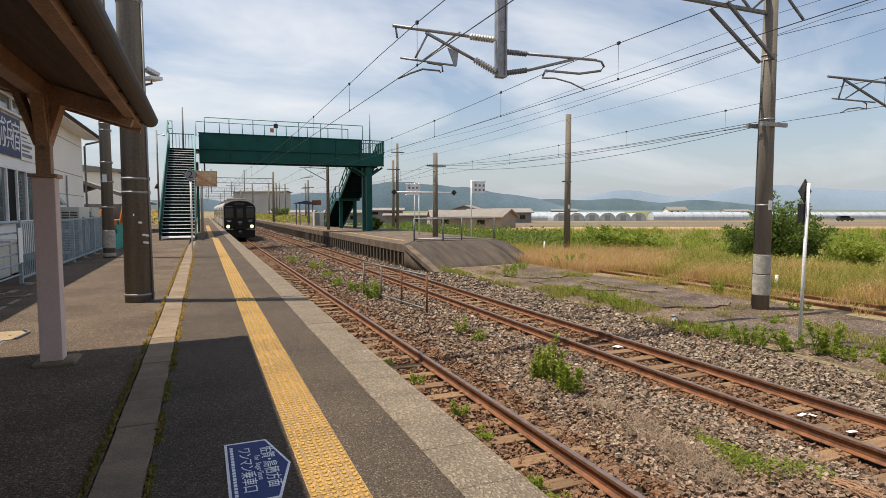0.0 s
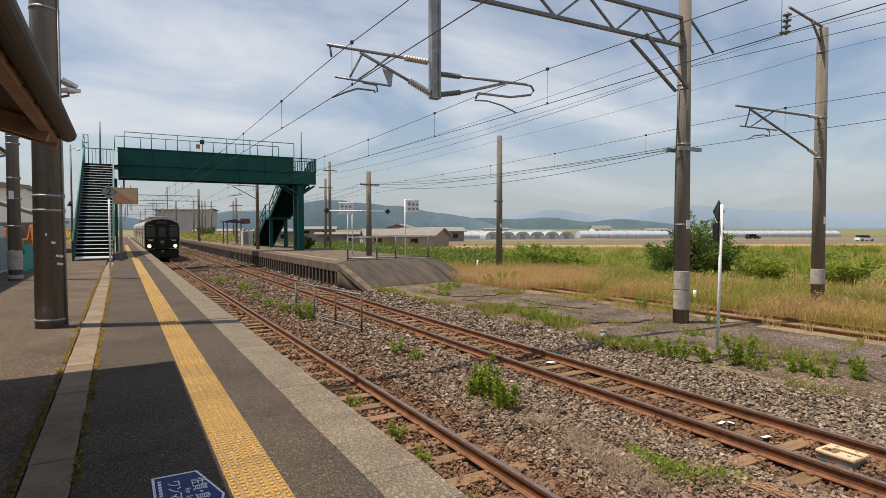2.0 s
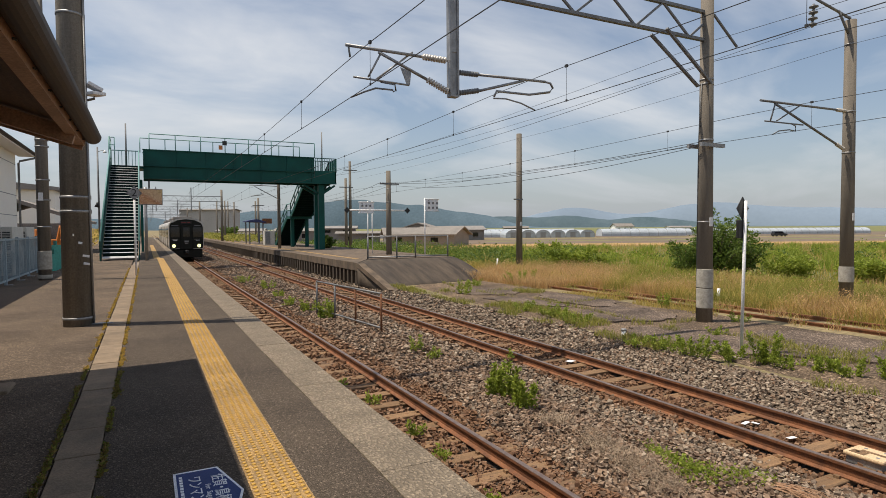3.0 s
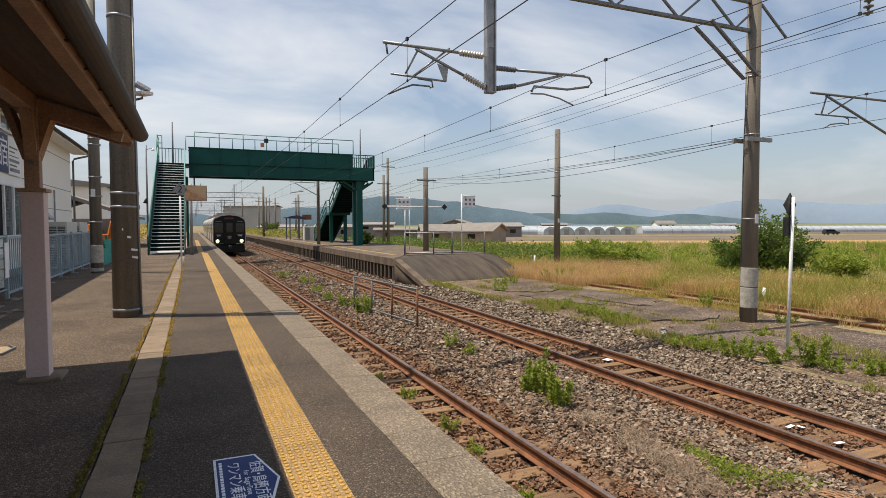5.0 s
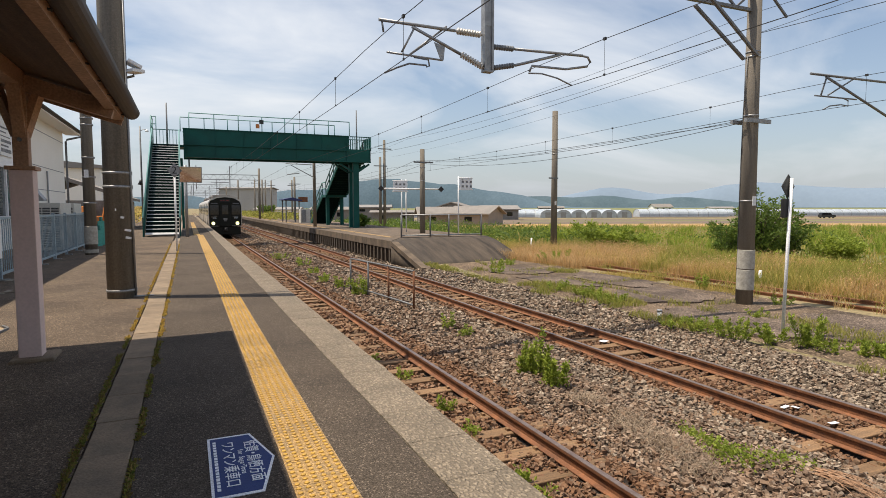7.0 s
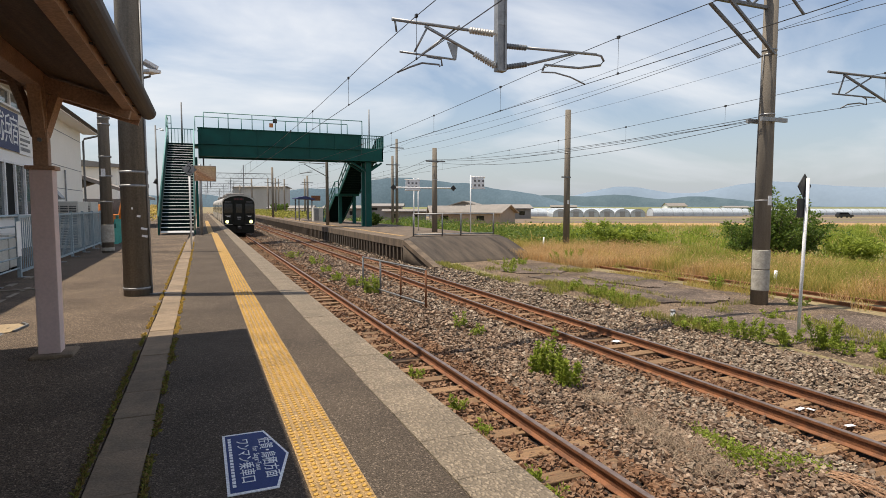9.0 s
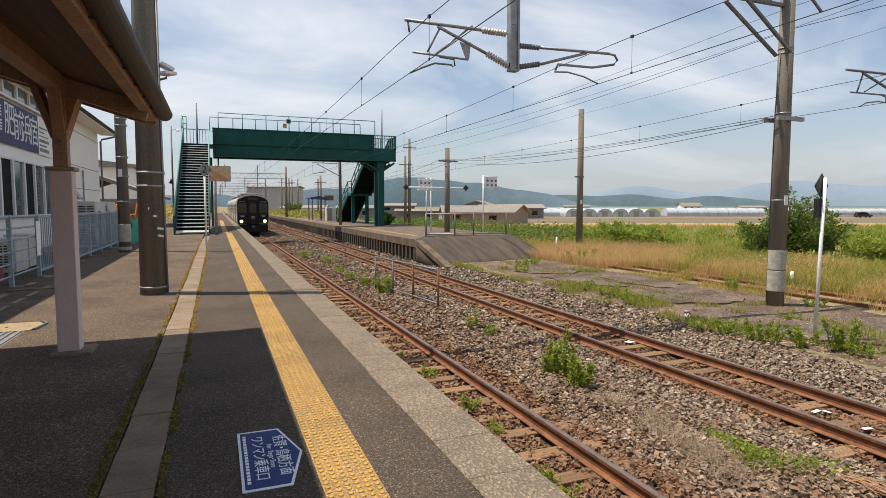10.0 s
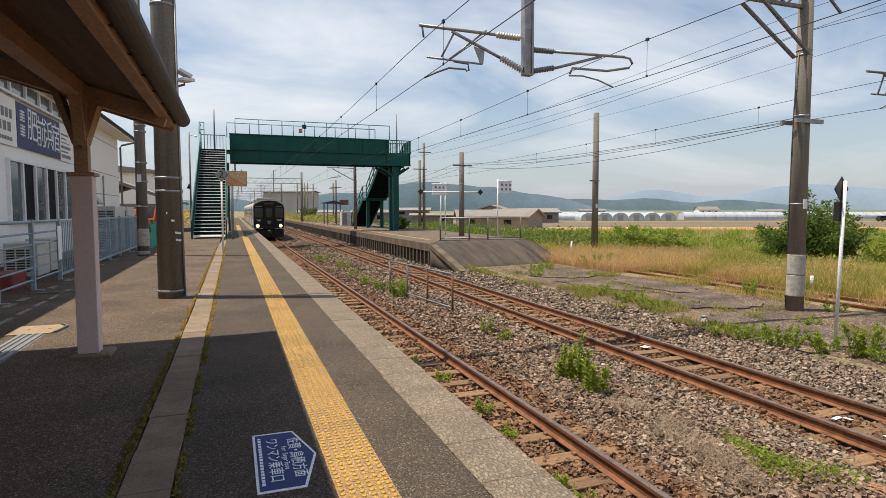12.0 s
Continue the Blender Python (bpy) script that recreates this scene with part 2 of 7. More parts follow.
SIGNBLUE = mat("sign_blue", (0.009, 0.028, 0.140), (0.013, 0.035, 0.155), 7, 0.6, 0, 0.1, 120, fine=0.15, spec=0.25)
SIGNWHITE = mat("sign_white", (0.84, 0.85, 0.87), (0.72, 0.73, 0.75), 9, 0.55, 0, 0.08, 120)
GREYTXT = mat("grey_print", (0.20, 0.20, 0.21), None, 5, 0.6, 0, 0, 60)
DKGLASS = mat("dark_glass", (0.010, 0.011, 0.013), (0.016, 0.017, 0.019), 2, 0.06, 0, 0, 40, fine=0.05)
DARKROOM = mat("dark_open_sash", (0.008, 0.008, 0.009), (0.012, 0.012, 0.013), 2, 0.6, 0, 0, 40, fine=0.05, spec=0.1)
SLAB_TAN = mat("slab_tan", (0.36, 0.275, 0.165), (0.27, 0.20, 0.12), 4, 0.92, 0, 0.3, 60, fine=0.2)
SHOPGLASS = mat("shop_glass", (0.10, 0.115, 0.12), (0.05, 0.06, 0.065), 1.5, 0.08, 0, 0, 40, fine=0.1)
PORC = mat("insulator_porcelain", (0.56, 0.53, 0.47), (0.44, 0.41, 0.36), 8, 0.3, 0, 0, 40)
PORC_GREY = mat("insulator_grey", (0.17, 0.175, 0.18), (0.13, 0.135, 0.14), 8, 0.35, 0, 0, 40)
WIRE = mat("wire_metal", (0.055, 0.052, 0.050), (0.04, 0.038, 0.036), 8, 0.5, 0.4, 0, 60)
STEEL_TR = mat("train_steel", (0.62, 0.57, 0.51), (0.52, 0.48, 0.43), 2, 0.36, 0.35, 0.03, 40, fine=0.06)
TRBLACK = mat("train_black", (0.008, 0.009, 0.007), (0.011, 0.012, 0.009), 2, 0.35, 0, 0, 40, spec=0.22)
ROOFGREY = mat("roof_grey", (0.27, 0.25, 0.23), (0.21, 0.195, 0.18), 0.7, 0.7, 0, 0.1, 20)
HOUSEW = mat("house_wall", (0.25, 0.232, 0.210), (0.20, 0.187, 0.170), 0.6, 0.85, 0, 0.1, 15)
HOUSER = mat("house_roof", (0.245, 0.220, 0.195), (0.19, 0.172, 0.152), 0.5, 0.8, 0, 0.15, 12)
WALLGREY = mat("wall_grey_sheet", (0.44, 0.43, 0.41), (0.36, 0.352, 0.335), 0.25, 0.75, 0, 0.1, 12, streak=(1, 1, 0.3))
FILM = mat("greenhouse_film", (0.47, 0.51, 0.54), (0.37, 0.41, 0.44), 0.5, 0.3, 0, 0.1, 6)
ORANGE = mat("orange_paint", (0.62, 0.22, 0.05), (0.5, 0.17, 0.04), 3, 0.5, 0, 0.05, 30)
CREAM = mat("cream_plastic", (0.66, 0.48, 0.29), (0.58, 0.42, 0.25), 6, 0.6, 0, 0.1, 60)
ACBEIGE = mat("ac_casing", (0.62, 0.60, 0.54), (0.53, 0.51, 0.46), 3, 0.6, 0, 0.04, 60)
RED = mat("red_plastic", (0.30, 0.05, 0.05), None, 4, 0.6, 0, 0.05, 40)
TEAL = mat("teal_net", (0.08, 0.36, 0.30), None, 10, 0.8, 0, 0.2, 40)
LEAF = island_mat("leaf_green", [(0.18, 0.240, 0.032), (0.28, 0.345, 0.047), (0.37, 0.420, 0.074), (0.22, 0.290, 0.040)], 0.5, 0.5)
LEAF_DK = island_mat("leaf_dark", [(0.07, 0.120, 0.023), (0.12, 0.185, 0.034), (0.18, 0.245, 0.047), (0.09, 0.145, 0.027)], 0.45, 0.45)
GRASS = island_mat("grass_green", [(0.18, 0.205, 0.036), (0.30, 0.300, 0.062), (0.42, 0.375, 0.100), (0.24, 0.250, 0.048)], 0.75, 0.45)
GRASS_MIX = island_mat("grass_mixed", [(0.29, 0.265, 0.055), (0.52, 0.395, 0.115), (0.66, 0.475, 0.175), (0.38, 0.315, 0.072)], 0.8, 0.45)
GRASS_DRY = island_mat("grass_dry", [(0.44, 0.28, 0.12), (0.64, 0.41, 0.185), (0.70, 0.50, 0.26), (0.36, 0.25, 0.11)], 0.85, 0.45)
GRASS_DEAD = island_mat("grass_dead", [(0.24, 0.185, 0.135), (0.38, 0.30, 0.22), (0.46, 0.36, 0.25), (0.18, 0.13, 0.095)], 0.9, 0.2)
VINE = island_mat("dead_vine", [(0.34, 0.19, 0.11), (0.48, 0.30, 0.18), (0.26, 0.15, 0.095), (0.42, 0.25, 0.15)], 0.85)
KERB_GRASS = island_mat("kerb_grass", [(0.105, 0.135, 0.028), (0.21, 0.215, 0.045), (0.27, 0.19, 0.060), (0.14, 0.095, 0.045)], 0.9, 0.3)
# sunlit copy of the kerb grass, with the sun's warmth in its colours
KERB_SUNLIT = island_mat("kerb_grass_sunlit", [(0.34, 0.23, 0.05), (0.52, 0.33, 0.08), (0.42, 0.28, 0.06), (0.22, 0.19, 0.045)], 0.9, 0.3)
# shaded copy of the green paint: the stairs' shade is in the colour
GREEN_SHADE = mat("green_paint_shade", (0.002, 0.014, 0.012), (0.001, 0.009, 0.008), 2, 0.7, 0, 0.05, 30, spec=0.1)
BARK = mat("bark", (0.09, 0.07, 0.05), (0.06, 0.045, 0.035), 6, 0.9, 0, 0.4, 40)
MIRROR = mat("mirror_glass", (0.75, 0.73, 0.68), (0.7, 0.68, 0.64), 3, 0.05, 1.0, 0, 40, fine=0.02)
# distance haze is painted into the hill colours, palest on the farthest range
HILL_NEAR = mat("hill_haze_near", (0.128, 0.180, 0.220), (0.105, 0.153, 0.190), 0.012, 1.0, 0, 0, 0.12, fine=0.10, spec=0)
HILL_MID = mat("hill_haze_mid", (0.105, 0.146, 0.168), (0.082, 0.120, 0.142), 0.012, 1.0, 0, 0, 0.12, fine=0.10, spec=0)
HILL_FAR = mat("hill_haze_far", (0.218, 0.278, 0.352), (0.205, 0.263, 0.335), 0.008, 1.0, 0, 0, 0.04, fine=0.03, spec=0)


def tread_relief(m, scale, depth):
    """A cast pattern of short raised bars."""
    nd, ln = m.node_tree.nodes, m.node_tree.links
    b = nd["Principled BSDF"]
    tc = nd.new("ShaderNodeTexCoord")
    mp = nd.new("ShaderNodeMapping")
    mp.inputs["Scale"].default_value = (scale, scale * 0.55, scale)
    mp.inputs["Rotation"].default_value = (0, 0, radians(40))
    ln.new(tc.outputs["Object"], mp.inputs[0])
    vo = nd.new("ShaderNodeTexVoronoi")
    vo.inputs["Scale"].default_value = 1.0
    ln.new(mp.outputs[0], vo.inputs["Vector"])
    rp = nd.new("ShaderNodeValToRGB")
    rp.color_ramp.elements[0].position, rp.color_ramp.elements[1].position = 0.42, 0.58
    rp.color_ramp.elements[0].color, rp.color_ramp.elements[1].color = (1, 1, 1, 1), (0, 0, 0, 1)
    ln.new(vo.outputs["Distance"], rp.inputs[0])
    bp = nd.new("ShaderNodeBump")
    bp.inputs["Strength"].default_value, bp.inputs["Distance"].default_value = depth, 0.016
    ln.new(rp.outputs[0], bp.inputs["Height"])
    # shade of the relief put into the colour: hollows darker, bars lighter
    col = b.inputs["Base Color"].links[0].from_socket
    mx = nd.new("ShaderNodeMixRGB")
    mx.blend_type = 'MULTIPLY'
    mx.inputs[0].default_value = 1.0
    cr = nd.new("ShaderNodeMapRange")
    cr.inputs[3].default_value, cr.inputs[4].default_value = 0.74, 1.10
    ln.new(rp.outputs[0], cr.inputs[0])
    ln.new(col, mx.inputs[1])
    ln.new(cr.outputs[0], mx.inputs[2])
    ln.new(mx.outputs[0], b.inputs["Base Color"])
    for l in list(b.inputs["Normal"].links):
        ln.new(l.from_socket, bp.inputs["Normal"])
    ln.new(bp.outputs[0], b.inputs["Normal"])


tread_relief(COPING, 52.0, 0.65)


# ---- mesh helpers ----
def bmnew():
    return bmesh.new()


def box(bm, x0, x1, y0, y1, z0, z1, bevel=0.0):
    b2 = bm if not bevel else bmesh.new()
    vs = [b2.verts.new((x, y, z)) for z in (z0, z1) for y in (y0, y1) for x in (x0, x1)]
    for f in ((0, 2, 3, 1), (4, 5, 7, 6), (0, 1, 5, 4), (2, 6, 7, 3), (0, 4, 6, 2), (1, 3, 7, 5)):
        b2.faces.new([vs[i] for i in f])
    if bevel:
        bmesh.ops.bevel(b2, geom=b2.edges[:], offset=bevel, segments=2, affect='EDGES', profile=0.5)
        join(bm, b2)
    return bm


def join(bm, b2):
    me = bpy.data.meshes.new("tmp")
    b2.to_mesh(me)
    b2.free()
    bm.from_mesh(me)
    bpy.data.meshes.remove(me)


def basis(d):
    d = Vector(d).normalized()
    a = Vector((0, 0, 1)) if abs(d.z) < 0.9 else Vector((1, 0, 0))
    u = d.cross(a).normalized()
    return u, d.cross(u).normalized()


def tube(bm, pts, r, n=8, r1=None, caps=True):
    """A round bar along points; r tapers to r1."""
    pts = [Vector(p) for p in pts]
    rings = []
    m = len(pts)
    for i, p in enumerate(pts):
        d = (pts[min(i + 1, m - 1)] - pts[max(i - 1, 0)])
        u, v = basis(d)
        rr = r if r1 is None else r + (r1 - r) * i / (m - 1)
        rings.append([bm.verts.new(p + u * (rr * math.cos(a)) + v * (rr * math.sin(a))) for a in (2 * math.pi * k / n for k in range(n))])
    for a, b in zip(rings, rings[1:]):
        for k in range(n):
            f = bm.faces.new((a[k], a[(k + 1) % n], b[(k + 1) % n], b[k]))
            f.smooth = n > 5
    if caps:
        bm.faces.new(rings[0])
        bm.faces.new(rings[-1][::-1])
    return bm


def beam(bm, p0, p1, w, h, up=(0, 0, 1)):
    """A square bar from p0 to p1, w wide and h high."""
    p0, p1 = Vector(p0), Vector(p1)
    d = (p1 - p0).normalized()
    s = d.cross(Vector(up))
    s = (s if s.length > 1e-4 else d.cross(Vector((1, 0, 0)))).normalized()
    t = s.cross(d).normalized()
    v = [bm.verts.new(p + s * (a * w / 2) + t * (b * h / 2)) for p in (p0, p1) for a, b in ((-1, -1), (1, -1), (1, 1), (-1, 1))]
    for f in ((0, 1, 2, 3), (7, 6, 5, 4), (0, 4, 5, 1), (1, 5, 6, 2), (2, 6, 7, 3), (3, 7, 4, 0)):
        bm.faces.new([v[i] for i in f])
    return bm


def prism(bm, prof, axis, a0, a1):
    """A profile (list of pairs) drawn along an axis: 'x' (y, z), 'y' (x, z) or 'z' (x, y)."""
    def at(p, a):
        return {'x': (a, p[0], p[1]), 'y': (p[0], a, p[1]), 'z': (p[0], p[1], a)}[axis]
    A = [bm.verts.new(at(p, a0)) for p in prof]
    B = [bm.verts.new(at(p, a1)) for p in prof]
    n = len(prof)
    for i in range(n):
        bm.faces.new((A[i], A[(i + 1) % n], B[(i + 1) % n], B[i]))
    bm.faces.new(A[::-1])
    bm.faces.new(B)
    return bm


def lathe(bm, p0, p1, prof, n=12):
    """Rings along p0-p1: pairs (share of the way, radius)."""
    p0, p1 = Vector(p0), Vector(p1)
    u, v = basis(p1 - p0)
    rings = [[bm.verts.new(p0 + (p1 - p0) * s + u * (r * math.cos(2 * math.pi * k / n)) + v * (r * math.sin(2 * math.pi * k / n))) for k in range(n)] for s, r in prof]
    for a, b in zip(rings, rings[1:]):
        for k in range(n):
            bm.faces.new((a[k], a[(k + 1) % n], b[(k + 1) % n], b[k])).smooth = True
    bm.faces.new(rings[0])
    bm.faces.new(rings[-1][::-1])
    return bm


def part(name, bm, material, parent=None, label=""):
    bmesh.ops.recalc_face_normals(bm, faces=bm.faces[:])
    me = bpy.data.meshes.new(name)
    bm.to_mesh(me)
    bm.free()
    me.materials.append(material)
    ob = new(name, me)
    ob.parent = parent
    if label:
        tagged(ob, label)
    return ob


def thing(name, at, label, category, group="", kind=""):
    ob = new(name)
    ob.matrix_world = at if isinstance(at, Matrix) else Matrix.Translation(at)
    ob.empty_display_size = 0.2
    return tagged(ob, label, category, group, kind)


def shared(name, mesh, parent, at):
    ob = new(name, mesh)
    ob.parent = parent
    ob.matrix_basis = at if isinstance(at, Matrix) else Matrix.Translation(at)
    return ob


def mesh_of(name, bm, material):
    bmesh.ops.recalc_face_normals(bm, faces=bm.faces[:])
    me = bpy.data.meshes.new(name)
    bm.to_mesh(me)
    bm.free()
    me.materials.append(material)
    return me


def fast_mesh(name, verts, faces, material):
    """A large mesh from arrays: verts (n, 3), faces (m, k)."""
    me = bpy.data.meshes.new(name)
    k = faces.shape[1]
    me.vertices.add(len(verts))
    me.vertices.foreach_set("co", np.asarray(verts, dtype=np.float32).ravel())
    me.loops.add(faces.size)
    me.loops.foreach_set("vertex_index", faces.astype(np.int32).ravel())
    me.polygons.add(len(faces))
    me.polygons.foreach_set("loop_start", np.arange(0, faces.size, k, dtype=np.int32))
    me.update(calc_edges=True)
    me.polygons.foreach_set("use_smooth", np.zeros(len(faces), dtype=bool))
    me.materials.append(material)
    return me


def lettering(name, text, size, material, parent, at, align='CENTER', label=""):
    cu = bpy.data.curves.new(name, 'FONT')
    cu.body, cu.size, cu.align_x, cu.align_y, cu.extrude = text, size, align, 'CENTER', 0.0015
    tmp = new(name + "_tmp", cu)
    me = bpy.data.meshes.new_from_object(tmp.evaluated_get(bpy.context.evaluated_depsgraph_get()))
    bpy.data.objects.remove(tmp)
    me.materials.clear()
    me.materials.append(material)
    ob = new(name, me)
    ob.parent = parent
    ob.matrix_basis = at
    if label:
        tagged(ob, label)
    return ob


rng = np.random.default_rng(7)

# ---- ground and distance ----
AHEAD, ACROSS = Vector((math.sin(radians(22.6)), math.cos(radians(22.6)), 0)), Vector((math.cos(radians(22.6)), -math.sin(radians(22.6)), 0))


def far_at(depth, across, z=0.0):
    """A place out in the plain: metres ahead and across."""
    p = AHEAD * depth + ACROSS * across
    return Vector((p.x, p.y, z))


bm = bmnew()
PROFILE = [(-4500, -0.7), (-80, -0.7), (-14, -0.35), (-12.05, -0.35), (-12.0, -1.4), (9.0, -1.4), (9.8, -1.17), (15, -1.17), (24, -1.25), (31, -1.7), (4500, -1.7)]
rows_y = [-1500, -60, 0, 40, 120, 400, 4500]
grid = [[bm.verts.new((x, y, z)) for x, z in PROFILE] for y in rows_y]
for r0, r1 in zip(grid, grid[1:]):
    for i in range(len(PROFILE) - 1):
        bm.faces.new((r0[i], r0[i + 1], r1[i + 1], r1[i]))
tagged(part("ground", bm, EARTH), "earth and dry grass ground of the plain", "ground", kind="structure")


def field(name, label, material, d0, d1, a0, a1, z):
    bm = bmnew()
    vs = [bm.verts.new(far_at(d, a, z)) for d, a in ((d0, a0), (d0, a1), (d1, a1), (d1, a0))]
    bm.faces.new(vs)
    tagged(part(name, bm, material), label, "field", kind="structure")


field("field", "ripe tan wheat field beyond the weeds", WHEAT, 92, 108, -12, 170, -1.66)
field("field", "rough green meadow before the wheat", GRASSFAR, 34, 92, 12, 240, -1.675)
field("field", "bare brown tilled field", SOIL, 108, 150, -30, 240, -1.65)
field("field", "thin green strip of crops along a ditch", GRASSFAR, 127, 134, 20, 240, -1.645)
field("field", "flat green crop field far off", GRASSFAR, 260, 4200, -700, 2500, -1.64)
field("field", "pale grey farm road and bare plots", SOIL, 175, 260, -60, 420, -1.65)


def ridge(name, label, material, dist, humps, base=-30.0):
    """A far range of hills: a sheet whose crest is a sum of smooth humps (bearing, height, half-width in degrees)."""
    bm = bmnew()
    prev = None
    for i in range(321):
        b = -45 + i * 0.5
        top = sum(h * math.exp(-((b - c) / w) ** 2) for c, h, w in humps)
        top += (0.04 * top + 1) * (noise.noise((b * 0.7, dist * 0.01, 0)) + 0.5 * noise.noise((b * 2.3, dist * 0.01, 3)))
        s, c = math.sin(radians(b)), math.cos(radians(b))
        lo = bm.verts.new((dist * s, dist * c, base))
        mid = bm.verts.new((dist * 1.01 * s, dist * 1.01 * c, base + (top - base) * 0.55))
        hi = bm.verts.new((dist * 1.03 * s, dist * 1.03 * c, top))
        if prev:
            for a0, a1, b0, b1 in ((prev[0], prev[1], lo, mid), (prev[1], prev[2], mid, hi)):
                bm.faces.new((a0, b0, b1, a1)).smooth = True
        prev = (lo, mid, hi)
    tagged(part(name, bm, material), label, "hills", kind="structure")


# each range carries its haze in its base colour
ridge("backdrop_hills_near", "wooded hills behind the village, tinted blue-green by painted haze", HILL_NEAR, 2600, [(17.5, 128, 6.5), (8.5, 58, 3.5), (0, 46, 4), (-9, 60, 6), (26, 74, 5), (31.5, 35, 3)])
ridge("backdrop_hills_mid", "low green hills across the plain with haze in their colour", HILL_MID, 3300, [(34, 50, 5), (40, 52, 3.2), (46, 50, 3), (50, 24, 3), (28, 34, 6)])
ridge("backdrop_hills_far", "mountains on the skyline, paled to blue by painted haze", HILL_FAR, 4300, [(40, 128, 4.5), (51, 142, 6), (61, 95, 8), (74, 60, 10), (30, 60, 8)])

# ---- platform by the camera ----
bm = bmnew()
box(bm, -12, -0.60, -40, 130, -1.45, 0.0)
plat = tagged(part("platform_paving", bm, ASPHALT_OLD), "worn brown-grey asphalt platform in front of the station", "platform", kind="structure")
bm = bmnew()
box(bm, -0.325, 1.20, -40, 130, -1.45, 0.0)
plat2 = tagged(part("platform_strip", bm, ASPHALT), "grey asphalt strip of the platform beside the track", "platform", kind="structure")

for x0, x1, zt in ((-0.60, -0.325, -0.09), (1.20, 1.50, -0.11)):
    bm = bmnew()
    box(bm, x0, x1, -40, 130, -1.45, zt)
    tagged(part("platform_base", bm, CONC), "concrete base under the platform edging", "platform", kind="structure")

# ---- track beds ----
T1, T2, T3 = 3.04, 7.245, 16.15
HALF = 0.545
RAIL_Z = -1.10


def bed_z(x, y):
    z = -1.275 + 0.02 * np.sin(x * 3.1 + y * 0.8) + 0.018 * np.sin(y * 1.7 - x * 1.3) + 0.012 * np.sin(y * 4.3 + x * 5.1)
    mid = np.exp(-((x - 5.15) / 0.65) ** 2) * 0.03
    right = np.clip((x - 8.35) / 1.2, 0, 1) * 0.12
    hollow = -0.03 * (np.exp(-((x - T1) / 0.7) ** 4) + np.exp(-((x - T2) / 0.7) ** 4))
    return z + mid + right + hollow


xs, ys = np.linspace(1.45, 9.9, 44), np.concatenate([np.linspace(-8, 30, 150), np.linspace(30.6, 220, 60)])
gx, gy = np.meshgrid(xs, ys)
v = np.stack([gx, gy, bed_z(gx, gy)], -1).reshape(-1, 3)
nx, ny = len(xs), len(ys)
i0 = (np.arange(ny - 1)[:, None] * nx + np.arange(nx - 1)[None, :]).ravel()
f = np.stack([i0, i0 + 1, i0 + nx + 1, i0 + nx], -1)
# dark bed colour stands in for the shade under the loose stones
me = fast_mesh("ballast_bed", v, f, BALLAST_SHADE)
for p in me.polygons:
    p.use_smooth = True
bed = tagged(new("ballast_bed", me), "crushed-stone ballast bed, near black for shade between the stones", "ballast", kind="structure")


def railway(centre, y0, y1, sleepers, rust_only=False, z=RAIL_Z, top=True):
    tr = thing("railway_track", (centre, 0, 0), "rusty narrow-gauge rails on brown timber sleepers" if not rust_only else "overgrown rusty siding rails in dry grass", "railway track", "railway tracks", "structure")
    for s in (-1, 1):
        prof = [(-0.062, -0.153), (0.062, -0.153), (0.062, -0.143), (0.012, -0.125), (0.009, -0.045), (0.031, -0.036), (0.0325, -0.006), (-0.0325, -0.006), (-0.031, -0.036), (-0.009, -0.045), (-0.012, -0.125), (-0.062, -0.143)]
        bm = bmnew()
        prism(bm, [(s * HALF + a, z + b) for a, b in prof], 'y', y0, y1)
        rail = part("rail", bm, RUST, tr)
        if top:
            bm = bmnew()
            prism(bm, [(s * HALF + a, z + b) for a, b in ((-0.0315, -0.0065), (0.0315, -0.0065), (0.029, 0.0), (-0.029, 0.0))], 'y', y0, y1)
            part("rail_head", bm, RAILTOP if not rust_only else RUST, rail, "worn brown-grey running surface")
    bm = bmnew()
    box(bm, -1.04, 1.04, -0.105, 0.105, -0.15, 0, 0.012)
    for s in (-1, 1):
        for e in (-1, 1):
            box(bm, s * HALF + e * 0.085 - 0.02, s * HALF + e * 0.085 + 0.02, -0.03, 0.03, 0, 0.03)
    me = mesh_of("sleeper", bm, SLEEPER)
    y = sleepers[0] - 0.60
    while y > -7.9 and not rust_only:
        shared("sleeper", me, tr, (0.01 * math.sin(y * 7), y, z - 0.16))
        y -= 0.60
    y = sleepers[0]
    while y < sleepers[1]:
        shared("sleeper", me, tr, pose(rng.uniform(-0.04, 0.04), y + rng.uniform(-0.02, 0.02), z - 0.155 + rng.uniform(-0.012, 0.0), 0, 0, rng.uniform(-1.2, 1.2)))
        y += 0.60
    return tr


railway(T1, -8, 320, (-1.2, 70))
railway(T2, -8, 320, (-1.2, 70))
railway(T3, -8, 60, (2, 20), True, -1.07)

# ---- second platform ----
P2Z, P2X0, P2X1 = -0.12, 8.68, 15.2
bm = bmnew()
prism(bm, [(P2X0 + 0.35, 26.4), (10.4, 29.05), (P2X1, 28.35), (P2X1, 150), (P2X0 + 0.35, 150)], 'z', -1.4, P2Z)
prism(bm, [(P2X0, 25.7), (P2X0 + 0.352, 26.4), (P2X0 + 0.352, 150), (P2X0, 150)], 'z', P2Z - 0.36, P2Z + 0.004)
isl = tagged(part("platform_island", bm, CONC_DARK), "weathered concrete island platform with stained edge", "platform", kind="structure")
bm = bmnew()
box(bm, -0.14, 0.14, -0.11, 0.11, -1.0, -0.36, 0.01)
pm = mesh_of("platform_leg", bm, CONC_DARK)
y = 26.0
